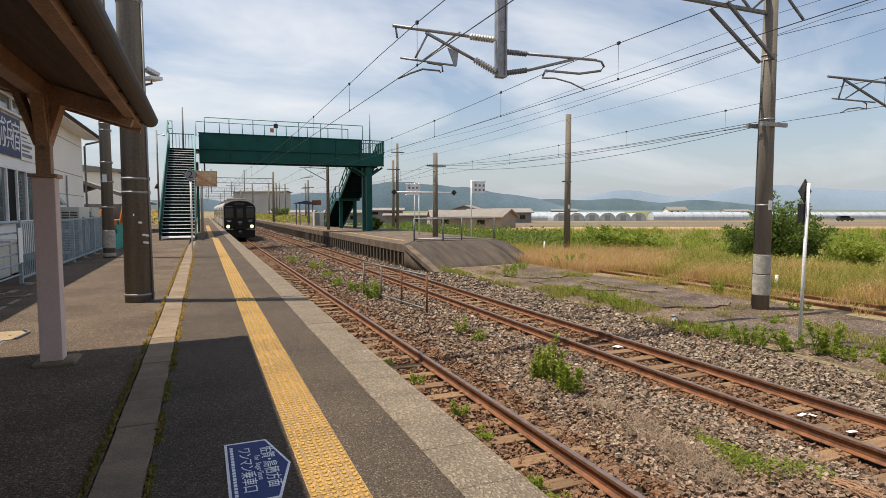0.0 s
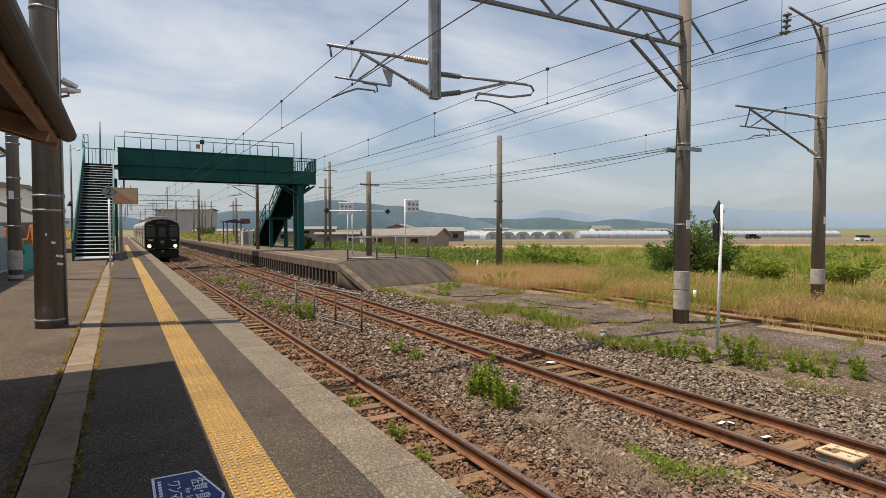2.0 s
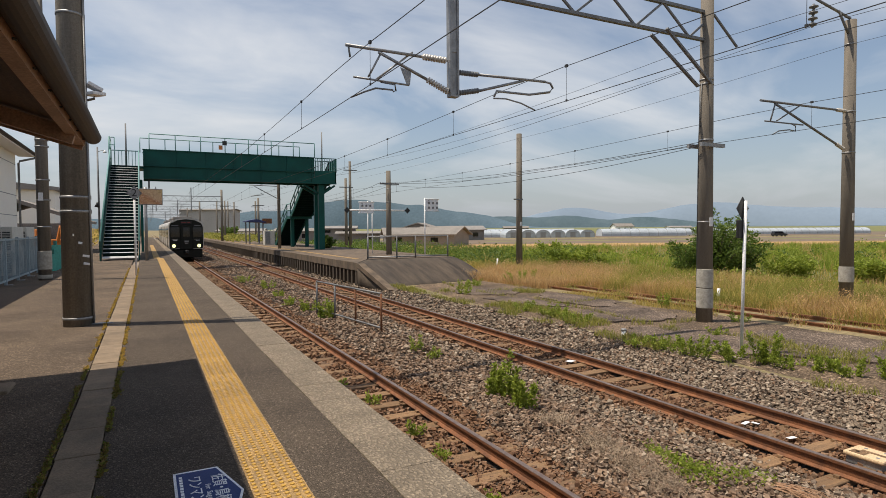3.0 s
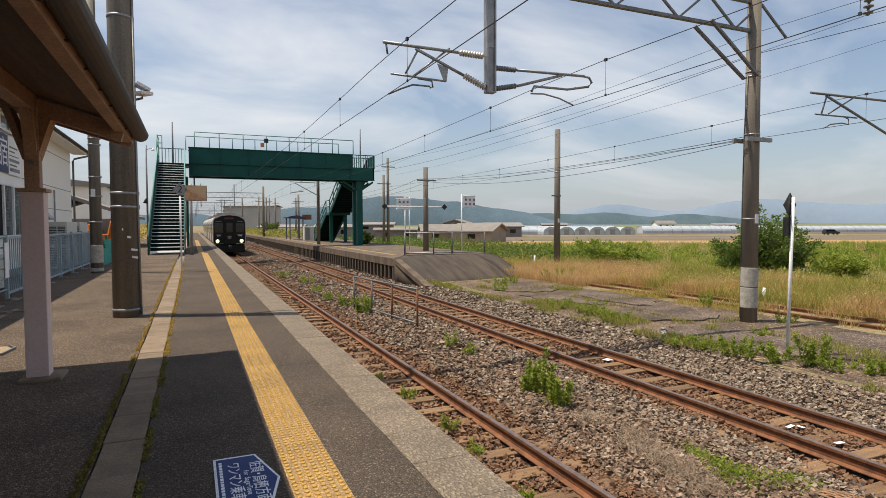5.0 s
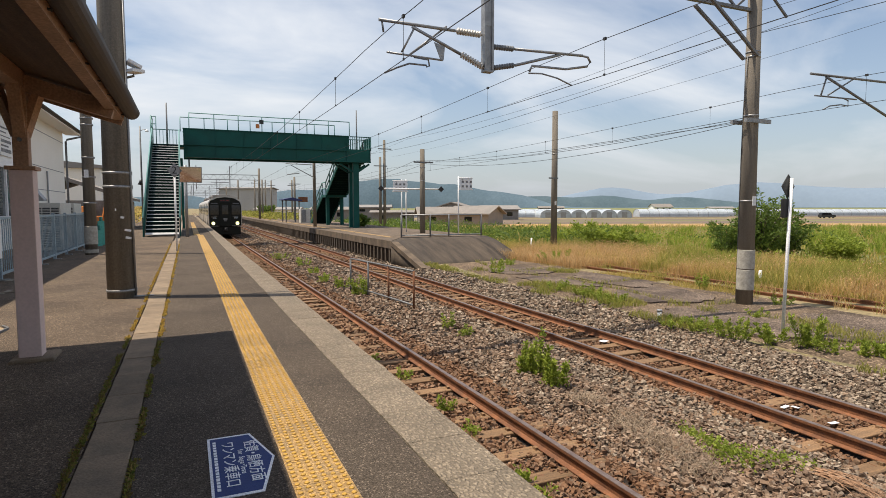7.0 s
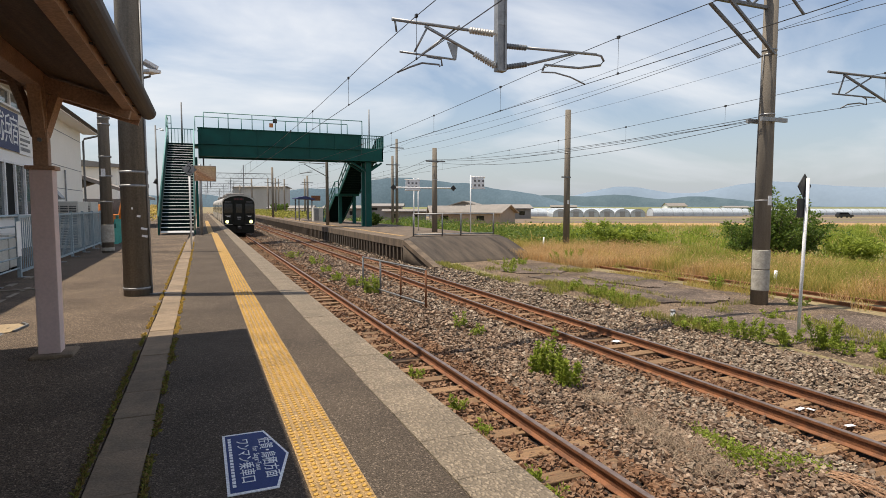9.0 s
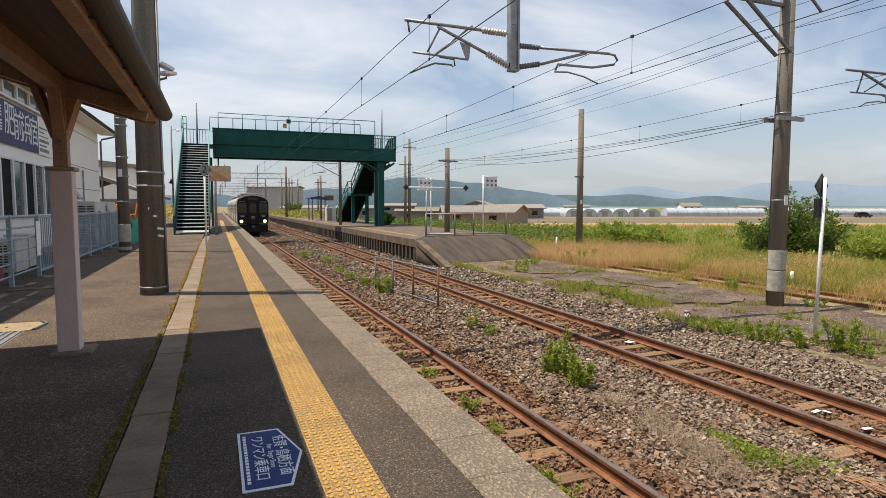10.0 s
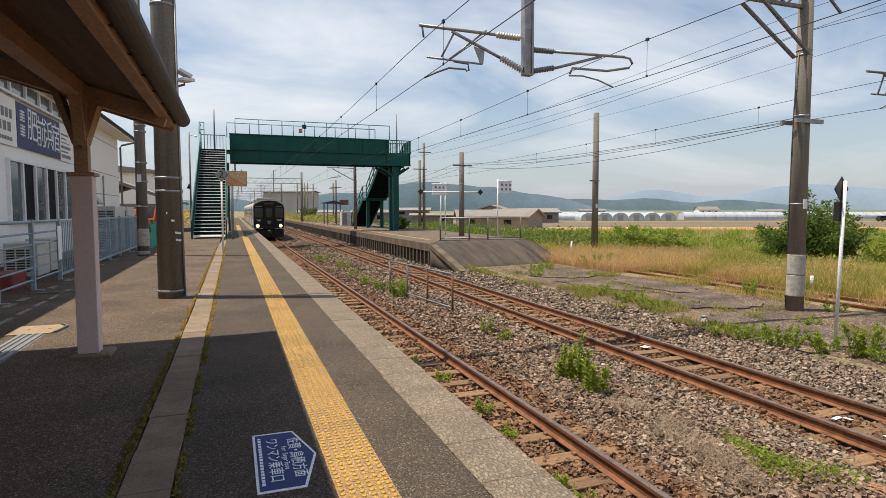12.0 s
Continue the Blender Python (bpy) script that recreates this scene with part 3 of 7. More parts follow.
while y < 92:
    shared("platform_leg", pm, isl, (P2X0 + 0.16, y, P2Z + 0.0))
    y += 0.62
bm = bmnew()
box(bm, P2X0 + 1.05, P2X0 + 1.35, 29, 150, P2Z, P2Z + 0.006)
part("tactile_strip", bm, YELLOW, isl, "faded yellow tactile strip")
# sloping end of the platform
bm = bmnew()
top = [(P2X0, 25.7), (10.35, 29.0), (12.6, 28.8), (P2X1, 28.3)]
foot = [(9.1, 22.9), (10.4, 24.2), (12.7, 24.6), (15.6, 25.1)]
n = 18
cols = []
for i in range(n + 1):
    s = i / n * 3
    k, fr = min(int(s), 2), s - min(int(s), 2)
    a = Vector(top[k]).lerp(Vector(top[k + 1]), fr)
    b = Vector(foot[k]).lerp(Vector(foot[k + 1]), fr)
    col = []
    for j in range(9):
        u = j / 8
        p = a.lerp(b, u)
        drop = (u ** 1.35) if i > 2 else u
        zz = P2Z - 0.012 - 1.10 * drop + 0.02 * noise.noise((p.x * 0.8, p.y * 0.8, 2))
        col.append(bm.verts.new((p.x, p.y, zz)))
    cols.append(col)
for c0, c1 in zip(cols, cols[1:]):
    for j in range(8):
        bm.faces.new((c0[j], c1[j], c1[j + 1], c0[j + 1])).smooth = True
ext = bmesh.ops.extrude_face_region(bm, geom=bm.faces[:])
for vv in [g for g in ext["geom"] if isinstance(g, bmesh.types.BMVert)]:
    vv.co.z = -1.5
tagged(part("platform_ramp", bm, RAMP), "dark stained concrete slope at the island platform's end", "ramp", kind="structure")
bm = bmnew()
beam(bm, (P2X0 + 0.16, 25.65, P2Z - 0.12), (9.15, 22.6, -1.2), 0.34, 0.20)
tagged(part("trim_sloping_coping", bm, CONC_DARK), "worn concrete edging of the platform slope", "edging", kind="structure")

# ---- paved apron beyond the tracks ----
bm = bmnew()
pv = None
for i in range(80):
    y = -6 + i * 0.38
    l = 9.75 + 0.25 * noise.noise((y * 0.5, 1, 0)) + 0.10 * noise.noise((y * 2.1, 4, 0)) + max(0, y - 17) * 0.12
    r = 14.6 + 0.35 * noise.noise((y * 0.4, 7, 0)) + 0.12 * noise.noise((y * 1.9, 9, 0))
    row = [bm.verts.new((l + (r - l) * k / 8, y, (-1.24 if k == 0 else -1.10) + 0.018 * noise.noise((y * 0.9, k * 0.8, 0)))) for k in range(9)]
    if pv:
        for k in range(8):
            bm.faces.new((pv[k], pv[k + 1], row[k + 1], row[k]))
    pv = row
tagged(part("pavement_apron", bm, APRON), "cracked old asphalt apron with weeds in its joints", "paving", kind="structure")

apron = bpy.data.objects["pavement_apron"]
for px_, py_, rx_, ry_, tw in ((11.2, 8.8, 1.1, 2.0, 12), (13.0, 7.2, 1.2, 1.7, -20), (12.4, 12.6, 1.5, 1.3, 8), (13.5, 16.0, 0.9, 2.2, -6), (11.6, 16.6, 0.8, 1.6, 15), (12.3, 4.6, 1.3, 1.2, 30), (12.2, 19.8, 1.4, 1.3, 0)):
    ring = []
    for k in range(34):
        a = 2 * math.pi * k / 34
        q = 1 + 0.28 * noise.noise((3 * math.cos(a) + px_, 3 * math.sin(a), py_)) + 0.10 * noise.noise((9 * math.cos(a), 9 * math.sin(a), px_))
        u, v_ = rx_ * q * math.cos(a), ry_ * q * math.sin(a)
        c_, s_ = math.cos(radians(tw)), math.sin(radians(tw))
        ring.append((px_ + u * c_ - v_ * s_, py_ + u * s_ + v_ * c_))
    bm = bmnew()
    prism(bm, ring, 'z', -1.16, -1.062 + 0.012 * noise.noise((px_, py_, 1)))
    part("paving_layer", bm, APRON_TOP, apron, "broken-edged grey layer of old asphalt")


# ---- poles, gantry, wires ----
GY = 10.67


def pole(name, at, height, r0, r1, material, bands=(), wrap=None, label="", group="catenary poles", tag=None):
    p = thing(name, at, label, "pole", group)
    bm = bmnew()
    tube(bm, [(0, 0, -0.15), (0, 0, height * 0.5), (0, 0, height)], r0, 24, r1)
    part("shaft", bm, material, p)

    def rad(z):
        return r0 + (r1 - r0) * z / height
    for z in bands:
        bm = bmnew()
        lathe(bm, (0, 0, z - 0.02), (0, 0, z + 0.02), [(0, rad(z)), (0, rad(z) + 0.008), (1, rad(z) + 0.008), (1, rad(z))], 24)
        box(bm, rad(z) - 0.01, rad(z) + 0.03, -0.02, 0.02, z - 0.03, z + 0.03)
        part("steel_band", bm, GALV, p, "thin galvanised steel band")
    if wrap:
        for z0, z1 in wrap:
            bm = bmnew()
            lathe(bm, (0, 0, z0), (0, 0, z1), [(0, rad(z0) + 0.004), (0.02, rad(z0) + 0.012), (0.5, rad(z0) + 0.014), (0.98, rad(z1) + 0.012), (1, rad(z1) + 0.004)], 40)
            for f_ in bm.faces:
                f_.smooth = False
            part("wrap", bm, WRAP, p, "dirty white protective wrap")
    if tag:
        bm = bmnew()
        box(bm, -0.09, 0.03, -rad(tag) - 0.02, -rad(tag) - 0.008, tag - 0.12, tag + 0.12)
        part("plate", bm, WHITE, p, "small white plate")
    return p


near_pole = pole("catenary_pole", (-1.0, GY, 0), 9.5, 0.205, 0.150, POLE_NEAR, (0.12, 1.78, 2.0, 4.8), label="dark weathered concrete pole with steel bands on the platform")
bm = bmnew()
tube(bm, [(0.215, -0.05, 0.0), (0.20, -0.05, 2.0), (0.185, -0.05, 6.0)], 0.018, 8)
part("conduit", bm, GALV, near_pole, "thin grey conduit")
for dz, rz in ((0.06, 12), (-0.04, 40)):
    fl = bmnew()
    box(fl, -0.11, 0.11, -0.12, 0.12, -0.028, 0.028, 0.012)
    lamp = part("floodlight", fl, WHITE, near_pole, "white flat floodlight panel")
    lamp.matrix_basis = pose(0.31, -0.02, 3.66 + dz, 0, 26 if dz > 0 else -4, rz)
bm = bmnew()
tube(bm, [(0.15, 0, 3.5), (0.30, 0, 3.55), (0.31, 0, 3.66)], 0.02, 8)
part("lamp_arm", bm, GALV_DK, near_pole)
for a, b, c, d in ((0.05, -0.207, 1.30, 0.05), (0.10, -0.19, 1.10, 0.09), (-0.02, -0.207, 1.42, 0.02), (0.11, -0.19, 0.98, 0.08)):
    bm = bmnew()
    beam(bm, (a, b, c), (a + d, b + 0.02, c - d * 0.2), 0.006, 0.035)
    part("paper_scrap", bm, WHITE, near_pole, "torn white paper scrap")
bm = bmnew()
box(bm, 0.17, 0.48, -0.09, -0.03, 0.0, 0.025, 0.006)
part("cable_cover", bm, GALV, near_pole, "flat metal cable cover on the ground")

mast = pole("catenary_pole", (13.39, GY, -1.12), 9.2, 0.205, 0.16, POLE, (2.72, 6.38, 6.5, 4.9), [(0.40, 0.93), (0.95, 1.45)], "weathered concrete catenary mast with white wrap near its foot", tag=2.72)
bm = bmnew()
box(bm, -0.45, 0.45, -0.24, -0.17, 4.70, 4.80)
box(bm, -0.45, 0.45, 0.17, 0.24, 4.70, 4.80)
part("bracket", bm, GALV, mast, "galvanised cross bracket")
bm = bmnew()
tube(bm, [(-0.155, 0.14, 0.1), (-0.15, 0.135, 3.5), (-0.165, 0.10, 5.0), (-0.215, 0.03, 5.6), (-0.19, 0, 6.4)], 0.012, 6)
part("earth_cable", bm, GALV_DK, mast, "thin cable down the mast")
pole4 = pole("catenary_pole", (20.10, GY, -1.2), 9.2, 0.205, 0.16, POLE, (8.43, 6.3, 5.0), [(0.85, 1.35)], "weathered concrete catenary mast in tall grass", tag=2.95)
pole3 = pole("catenary_pole", (20.46, 29.6, -1.25), 8.46, 0.20, 0.165, POLE, (5.9,), None, "plain concrete pole standing in green weeds", tag=2.95)
bm = bmnew()
beam(bm, (-0.5, -0.15, 4.45), (0.15, -0.15, 4.45), 0.06, 0.08)
part("bracket", bm, GALV_DK, pole3)
pole2 = pole("utility_pole", (13.2, 33.0, P2Z), 5.1, 0.175, 0.14, POLE, (4.0, 3.2), None, "short concrete pole with a crossarm on the island platform", "utility poles")
bm = bmnew()
beam(bm, (-0.62, -0.16, 4.30), (0.62, -0.16, 4.30), 0.07, 0.09)
part("crossarm", bm, GALV_DK, pole2)
b_pole = pole("utility_pole", (-2.75, 21.0, 0), 9.0, 0.175, 0.14, POLE_NEAR, (2.4, 1.6, 4.2, 4.0, 3.0), [(0.32, 0.88), (0.05, 0.16)], "dark concrete utility pole with white wrap beside the fence", "utility poles", tag=2.5)

# portal gantry over both tracks
gantry = thing("gantry_truss", (0, GY, 0), "weathered steel lattice gantry beam between two poles", "gantry")
for z0 in (6.42, 7.15):
    bm = bmnew()
    beam(bm, (-1.0, 0, z0), (13.39, 0, z0), 0.10, 0.075)
    part("chord", bm, GALV_DK, gantry)
x = -0.6
while x < 13.0:
    bm = bmnew()
    beam(bm, (x, 0, 6.42), (x + 0.95, 0, 7.15), 0.05, 0.05)
    beam(bm, (x + 0.95, 0, 7.15), (x + 1.9, 0, 6.42), 0.05, 0.05)
    part("lattice_bar", bm, GALV_DK, gantry)
    x += 1.9
for yo in (-0.25, 0.25):
    for x0, x1 in ((11.6, 13.3), (0.8, -0.9)):
        bm = bmnew()
        beam(bm, (x0, yo, 6.40), (x1, yo * 0.8, 5.25), 0.075, 0.06)
        part("knee_brace", bm, GALV_DK, gantry)


def insulator(bm, p0, p1, r=0.062, n=8):
    prof = [(0, 0.02), (0.06, 0.028)]
    for i in range(n):
        a = 0.08 + 0.84 * i / n
        w = 0.84 / n
        prof += [(a, 0.034), (a + w * 0.2, r), (a + w * 0.55, r * 0.95), (a + w * 0.75, 0.036)]
    prof += [(0.94, 0.028), (1, 0.02)]
    lathe(bm, p0, p1, prof, 14)


drop = thing("drop_post", (5.70, GY, 0), "hanging steel post carrying two overhead-line cantilevers", "overhead line")
bm = bmnew()
for s in (-1, 1):
    box(bm, s * 0.085 - 0.02, s * 0.085 + 0.02, -0.08, 0.08, 4.2, 6.45)
box(bm, -0.066, 0.066, -0.045, -0.035, 4.2, 6.45)
box(bm, -0.10, 0.10, -0.09, 0.09, 4.185, 4.215)
part("post", bm, GALV, drop)
bm = bmnew()
beam(bm, (0, -0.05, 5.1), (-0.0, -0.05, 6.4), 0.02, 0.12)
part("ladder_plate", bm, GALV, drop)


def bars(parent, name, material, segs, r, label=""):
    for pts in segs:
        bm = bmnew()
        tube(bm, pts, r, 8)
        part(name, bm, material, parent, label)


# cantilever over the platform track (local x from the drop post)
X = 5.70
bars(drop, "arm", GALV, [[(4.97 - X, 0, 4.93), (3.40 - X, 0, 4.95)], [(5.09 - X, 0, 4.49), (4.06 - X, 0, 4.90)]], 0.032)
bars(drop, "strut", GALV, [[(4.80 - X, 0.03, 5.0), (4.0 - X, 0.03, 4.36)], [(3.55 - X, 0, 4.37), (4.70 - X, 0, 4.33)], [(4.10 - X, 0, 4.86), (3.85 - X, 0, 4.40)]], 0.02)
bars(drop, "steady_arm", GALV_DK, [[(4.1 - X, 0, 4.33), (4.40 - X, 0, 4.31), (4.42 - X, 0, 4.19), (4.36 - X, 0, 4.17)], [(4.36 - X, 0, 4.2), (4.0 - X, 0, 4.2), (3.75 - X, 0, 4.1), (3.50 - X, 0, 3.98)]], 0.018)
bars(drop, "hanger", GALV_DK, [[(3.46 - X, 0, 4.93), (3.49 - X, 0, 4.73)]], 0.02)
bm = bmnew()
prism(bm, [(4.52 - X, 4.66), (4.75 - X, 4.60), (4.72 - X, 4.33), (4.66 - X, 4.33)], 'y', -0.01, 0.01)
part("gusset", bm, GALV, drop)
for p0, p1 in (((5.58 - X, 0, 4.92), (4.95 - X, 0, 4.93)), ((5.62 - X, 0, 4.27), (5.05 - X, 0, 4.51))):
    bm = bmnew()
    insulator(bm, p0, p1, 0.068, 9)
    part("insulator", bm, PORC, drop, "cream ribbed porcelain insulator")
# cantilever over the far track
bars(drop, "arm", GALV, [[(6.34 - X, 0, 4.72), (8.06 - X, 0, 4.76)], [(6.35 - X, 0, 4.39), (7.47 - X, 0, 4.72)]], 0.030)
bars(drop, "loop_arm", GALV, [[(8.03 - X, 0, 4.76), (8.2 - X, 0, 4.74), (8.27 - X, 0, 4.64), (8.18 - X, 0, 4.54), (7.62 - X, 0, 4.43), (6.76 - X, 0, 4.42), (6.70 - X, 0, 4.30)]], 0.026)
bars(drop, "steady_arm", GALV, [[(6.68 - X, 0, 4.26), (7.0 - X, 0, 4.28), (7.4 - X, 0, 4.22), (7.77 - X, 0, 4.10)]], 0.017)
for p0, p1 in (((5.80 - X, 0, 4.71), (6.36 - X, 0, 4.72)), ((5.80 - X, 0, 4.28), (6.37 - X, 0, 4.40))):
    bm = bmnew()
    insulator(bm, p0, p1, 0.058, 8)
    part("insulator", bm, PORC_GREY, drop, "dark grey ribbed insulator")

# cantilever of the siding, on the outer mast
ca = thing("cantilever_bracket", (20.10, GY, 0), "weathered steel cantilever over the overgrown siding", "overhead line")
bars(ca, "arm", GALV_DK, [[(-0.2, 0, 5.12), (-4.45, 0, 5.06)], [(-0.4, 0, 3.95), (-3.8, 0, 5.03)]], 0.035)
bars(ca, "strut", GALV_DK, [[(-3.69, 0, 4.54), (-2.54, 0, 5.10)], [(-4.25, 0, 4.49), (-2.43, 0, 4.51)], [(-3.79, 0, 5.0), (-4.0, 0, 4.5)]], 0.022)
bars(ca, "steady_arm", GALV_DK, [[(-3.0, 0, 4.5), (-2.8, 0, 4.45), (-2.8, 0, 4.3), (-3.1, 0, 4.32), (-3.6, 0, 4.25), (-3.88, 0, 4.13)]], 0.018)
for p0, p1 in (((-0.18, 0, 5.12), (-0.75, 0, 5.11)), ((-0.25, 0, 3.9), (-0.75, 0, 4.06))):
    bm = bmnew()
    insulator(bm, p0, p1, 0.06, 7)
    part("insulator", bm, PORC, ca)
ib = thing("suspension_insulator", (18.11, GY, 0), "string of grey disc insulators hung from a bracket", "insulator")
bars(ib, "bracket_arm", GALV_DK, [[(0.1, 0, 8.35), (1.95, 0, 8.05)], [(1.3, 0, 8.2), (1.95, 0, 7.45)]], 0.04)
for i in range(4):
    bm = bmnew()
    zc = 8.18 - i * 0.18
    lathe(bm, (0.02 * -i, 0, zc), (0.02 * -i, 0, zc - 0.17), [(0, 0.03), (0.25, 0.05), (0.4, 0.125), (0.6, 0.13), (0.7, 0.06), (1, 0.03)], 16)
    part("disc", bm, PORC_GREY, ib)


def catenary(x, zc, zm, y_sup, y0=-28, y1=238, span=38.0, stag=0.0, label=""):
    w = thing("overhead_wire", (x, 0, 0), label or "thin overhead contact wire with droppers and carrier wire", "wire", "overhead wires")

    def zmess(y):
        u = ((y - y_sup) / span) % 1.0
        return zm - (zm - zc - 0.50) * (1 - (2 * u - 1) ** 2)

    def xs(y):
        u = (y - y_sup) / span
        k = math.floor(u)
        s = 1 if k % 2 == 0 else -1
        return stag * s * (1 - 2 * (u - k)) - stag
    ys = [y0 + (y1 - y0) * i / 120 for i in range(121)]
    bm = bmnew()
    tube(bm, [(xs(y), y, zc) for y in ys], 0.0075, 5)
    part("contact_wire", bm, WIRE, w)
    bm = bmnew()
    tube(bm, [(xs(y), y, zmess(y)) for y in ys], 0.0075, 5)
    part("carrier_wire", bm, WIRE, w)
    y = y_sup - span + 2.6
    while y < 125:
        bm = bmnew()
        tube(bm, [(xs(y), y, zc), (xs(y), y, zmess(y))], 0.0045, 4)
        box(bm, xs(y) - 0.02, xs(y) + 0.02, y - 0.035, y + 0.035, zmess(y) - 0.025, zmess(y) + 0.03)
        box(bm, xs(y) - 0.012, xs(y) + 0.012, y - 0.02, y + 0.02, zc - 0.012, zc + 0.03)
        part("dropper", bm, WIRE, w)
        y += 4.9
    return w


catenary(3.49, 3.97, 4.72, GY, stag=0.08)
catenary(7.77, 4.09, 4.83, GY, stag=0.12)
catenary(16.22, 4.13, 4.87, GY, stag=0.0)


def line_wire(pts, sag, label, r=0.0075):
    w = bmnew()
    for a, b in zip(pts, pts[1:]):
        a, b = Vector(a), Vector(b)
        tube(w, [a.lerp(b, i / 14) - Vector((0, 0, sag * 4 * (i / 14) * (1 - i / 14))) for i in range(15)], r, 5)
    tagged(part("feeder_wire", w, WIRE), label, "wire", "feeder wires")


line_wire([(13.62, -27, 5.9), (13.62, GY, 5.9), (13.62, 48.5, 5.9), (13.62, 86, 5.9)], 0.50, "thin black feeder wire between masts", 0.008)
line_wire([(13.60, -27, 6.45), (13.60, GY, 6.45), (13.60, 48.5, 6.3), (13.60, 86, 6.3)], 0.30, "thin black feeder wire between masts", 0.006)
line_wire([(18.05, -27, 7.5), (18.05, GY, 7.5), (18.05, 48.5, 7.5), (18.05, 86, 7.5)], 0.40, "thin black feeder wire hung from disc insulators")
line_wire([(19.93, -27, 7.2), (19.93, GY, 7.2), (20.3, 29.6, 6.9), (20.4, 60, 6.9)], 0.15, "thin wire strung past the siding masts", 0.006)
for dz, sg in ((0.0, 0.35), (-0.06, 0.55), (0.05, 0.28)):
    line_wire([(13.1, GY, 3.66 + dz), (12.8, 33.0, 4.22 + dz)], sg, "thin cables slung from mast to platform pole", 0.008)
for dx in (-0.5, 0.5):
    line_wire([(13.2 + dx, 33.0, 4.26), (15.5 + dx, 62, 4.6), (17 + dx, 95, 4.6)], 0.5, "slack cable between low poles", 0.010)

# masts further down the line
m2 = pole("catenary_pole", (9.75, 48.5, P2Z), 7.6, 0.14, 0.11, POLE, (4, 5.6), None, "concrete catenary mast on the island platform")
bars(m2, "cantilever_arm", GALV_DK, [[(-0.1, 0, 5.1), (-2.3, 0, 5.15)], [(-0.1, 0, 4.1), (-1.9, 0, 5.05)], [(-1.2, 0, 4.4), (-2.2, 0, 4.25)]], 0.03)
for gy, right in ((86, 9.5), (124, 9.6), (162, 9.6), (200, 9.7)):
    pole("catenary_pole", (right, gy, -0.3), 7.3, 0.18, 0.14, POLE, (), None, "distant concrete catenary mast")
    pole("catenary_pole", (-1.3, gy, -0.3), 7.3, 0.18, 0.14, POLE, (), None, "distant concrete catenary mast")
    g = thing("gantry_truss", (0, gy, 0), "distant pale lattice gantry over the tracks", "gantry", "distant gantries")
    bm = bmnew()
    for yo in (-0.25, 0.25):
        for z0 in (5.35, 6.05):
            beam(bm, (-1.3, yo, z0), (right, yo, z0), 0.06, 0.06)
    part("chord", bm, GALV, g)
    bm = bmnew()
    x = -1.0
    while x < right - 0.5:
        beam(bm, (x, -0.25, 5.35), (x + 0.5, -0.25, 6.05), 0.04, 0.04)
        beam(bm, (x + 0.5, -0.25, 6.05), (x + 1.0, -0.25, 5.35), 0.04, 0.04)
        x += 1.0
    part("lattice", bm, GALV, g)
    for x in (1.3, 5.6):
        bm = bmnew()
        box(bm, x - 0.06, x + 0.06, -0.06, 0.06, 4.0, 7.2)
        part("hanging_post", bm, GALV, g)
for x, y, h in ((18.3, 56, 8.3), (17.85, 56, 6.6), (15.5, 95, 6.0), (14.5, 112, 6.6), (12.4, 74, 5.4), (13.2, 128, 7.5), (11.5, 100, 6.2), (16.8, 140, 8)):
    p = pole("utility_pole", (x, y, -1.3), h + 1.2, 0.16, 0.12, POLE, (), None, "slim distant utility pole with crossarm", "distant utility poles")
    bm = bmnew()
    beam(bm, (-0.7, -0.13, h + 0.3), (0.7, -0.13, h + 0.3), 0.07, 0.09)
    part("crossarm", bm, GALV_DK, p)

# ---- shelter over the platform ----
SLOPE = 0.30
EAVE_X, EAVE_Z, ROOF_END, ROOF_START = -0.60, 2.47, 7.45, -14.0


def roof_z(x):
    return EAVE_Z + SLOPE * (EAVE_X - x)


shelter = thing("platform_shelter", (0, 0, 0), "brown timber platform shelter with boarded underside and gutter", "shelter")
RIDGE = -3.1
bm = bmnew()
prism(bm, [(EAVE_X, EAVE_Z + 0.02), (RIDGE, roof_z(RIDGE) + 0.02), (2 * RIDGE - EAVE_X, EAVE_Z + 0.02), (2 * RIDGE - EAVE_X, EAVE_Z + 0.08), (RIDGE, roof_z(RIDGE) + 0.08), (EAVE_X, EAVE_Z + 0.08)], 'y', ROOF_START, ROOF_END)
part("roof_deck", bm, WOOD_DK, shelter, "dark brown boarded roof")
bm = bmnew()
prism(bm, [(EAVE_X + 0.04, EAVE_Z + 0.085), (RIDGE, roof_z(RIDGE) + 0.095), (2 * RIDGE - EAVE_X - 0.04, EAVE_Z + 0.085), (RIDGE, roof_z(RIDGE) + 0.12)], 'y', ROOF_START - 0.05, ROOF_END + 0.05)
part("roof_sheet", bm, GUTTER, shelter, "dark metal roof sheet")
for x0 in (EAVE_X - 0.04,):
    bm = bmnew()
    box(bm, x0 - 0.05, x0 + 0.04, ROOF_START, ROOF_END, roof_z(x0) - 0.075, roof_z(x0) + 0.015)
    part("eave_board", bm, WOOD, shelter, "brown eave board")
bm = bmnew()
box(bm, -1.48, -1.34, ROOF_START, 6.86, roof_z(-1.41) - 0.15, roof_z(-1.41) + 0.015, 0.008)
part("purlin", bm, WOOD, shelter, "long brown roof beam")
for k in range(4):
    y = 6.68 - 5.4 * k
    bm = bmnew()
    beam(bm, (EAVE_X - 0.02, y, roof_z(EAVE_X) - 0.075), (RIDGE, y, roof_z(RIDGE) - 0.10), 0.11, 0.15)
    part("rafter", bm, WOOD, shelter, "thick brown rafter")
bm = bmnew()
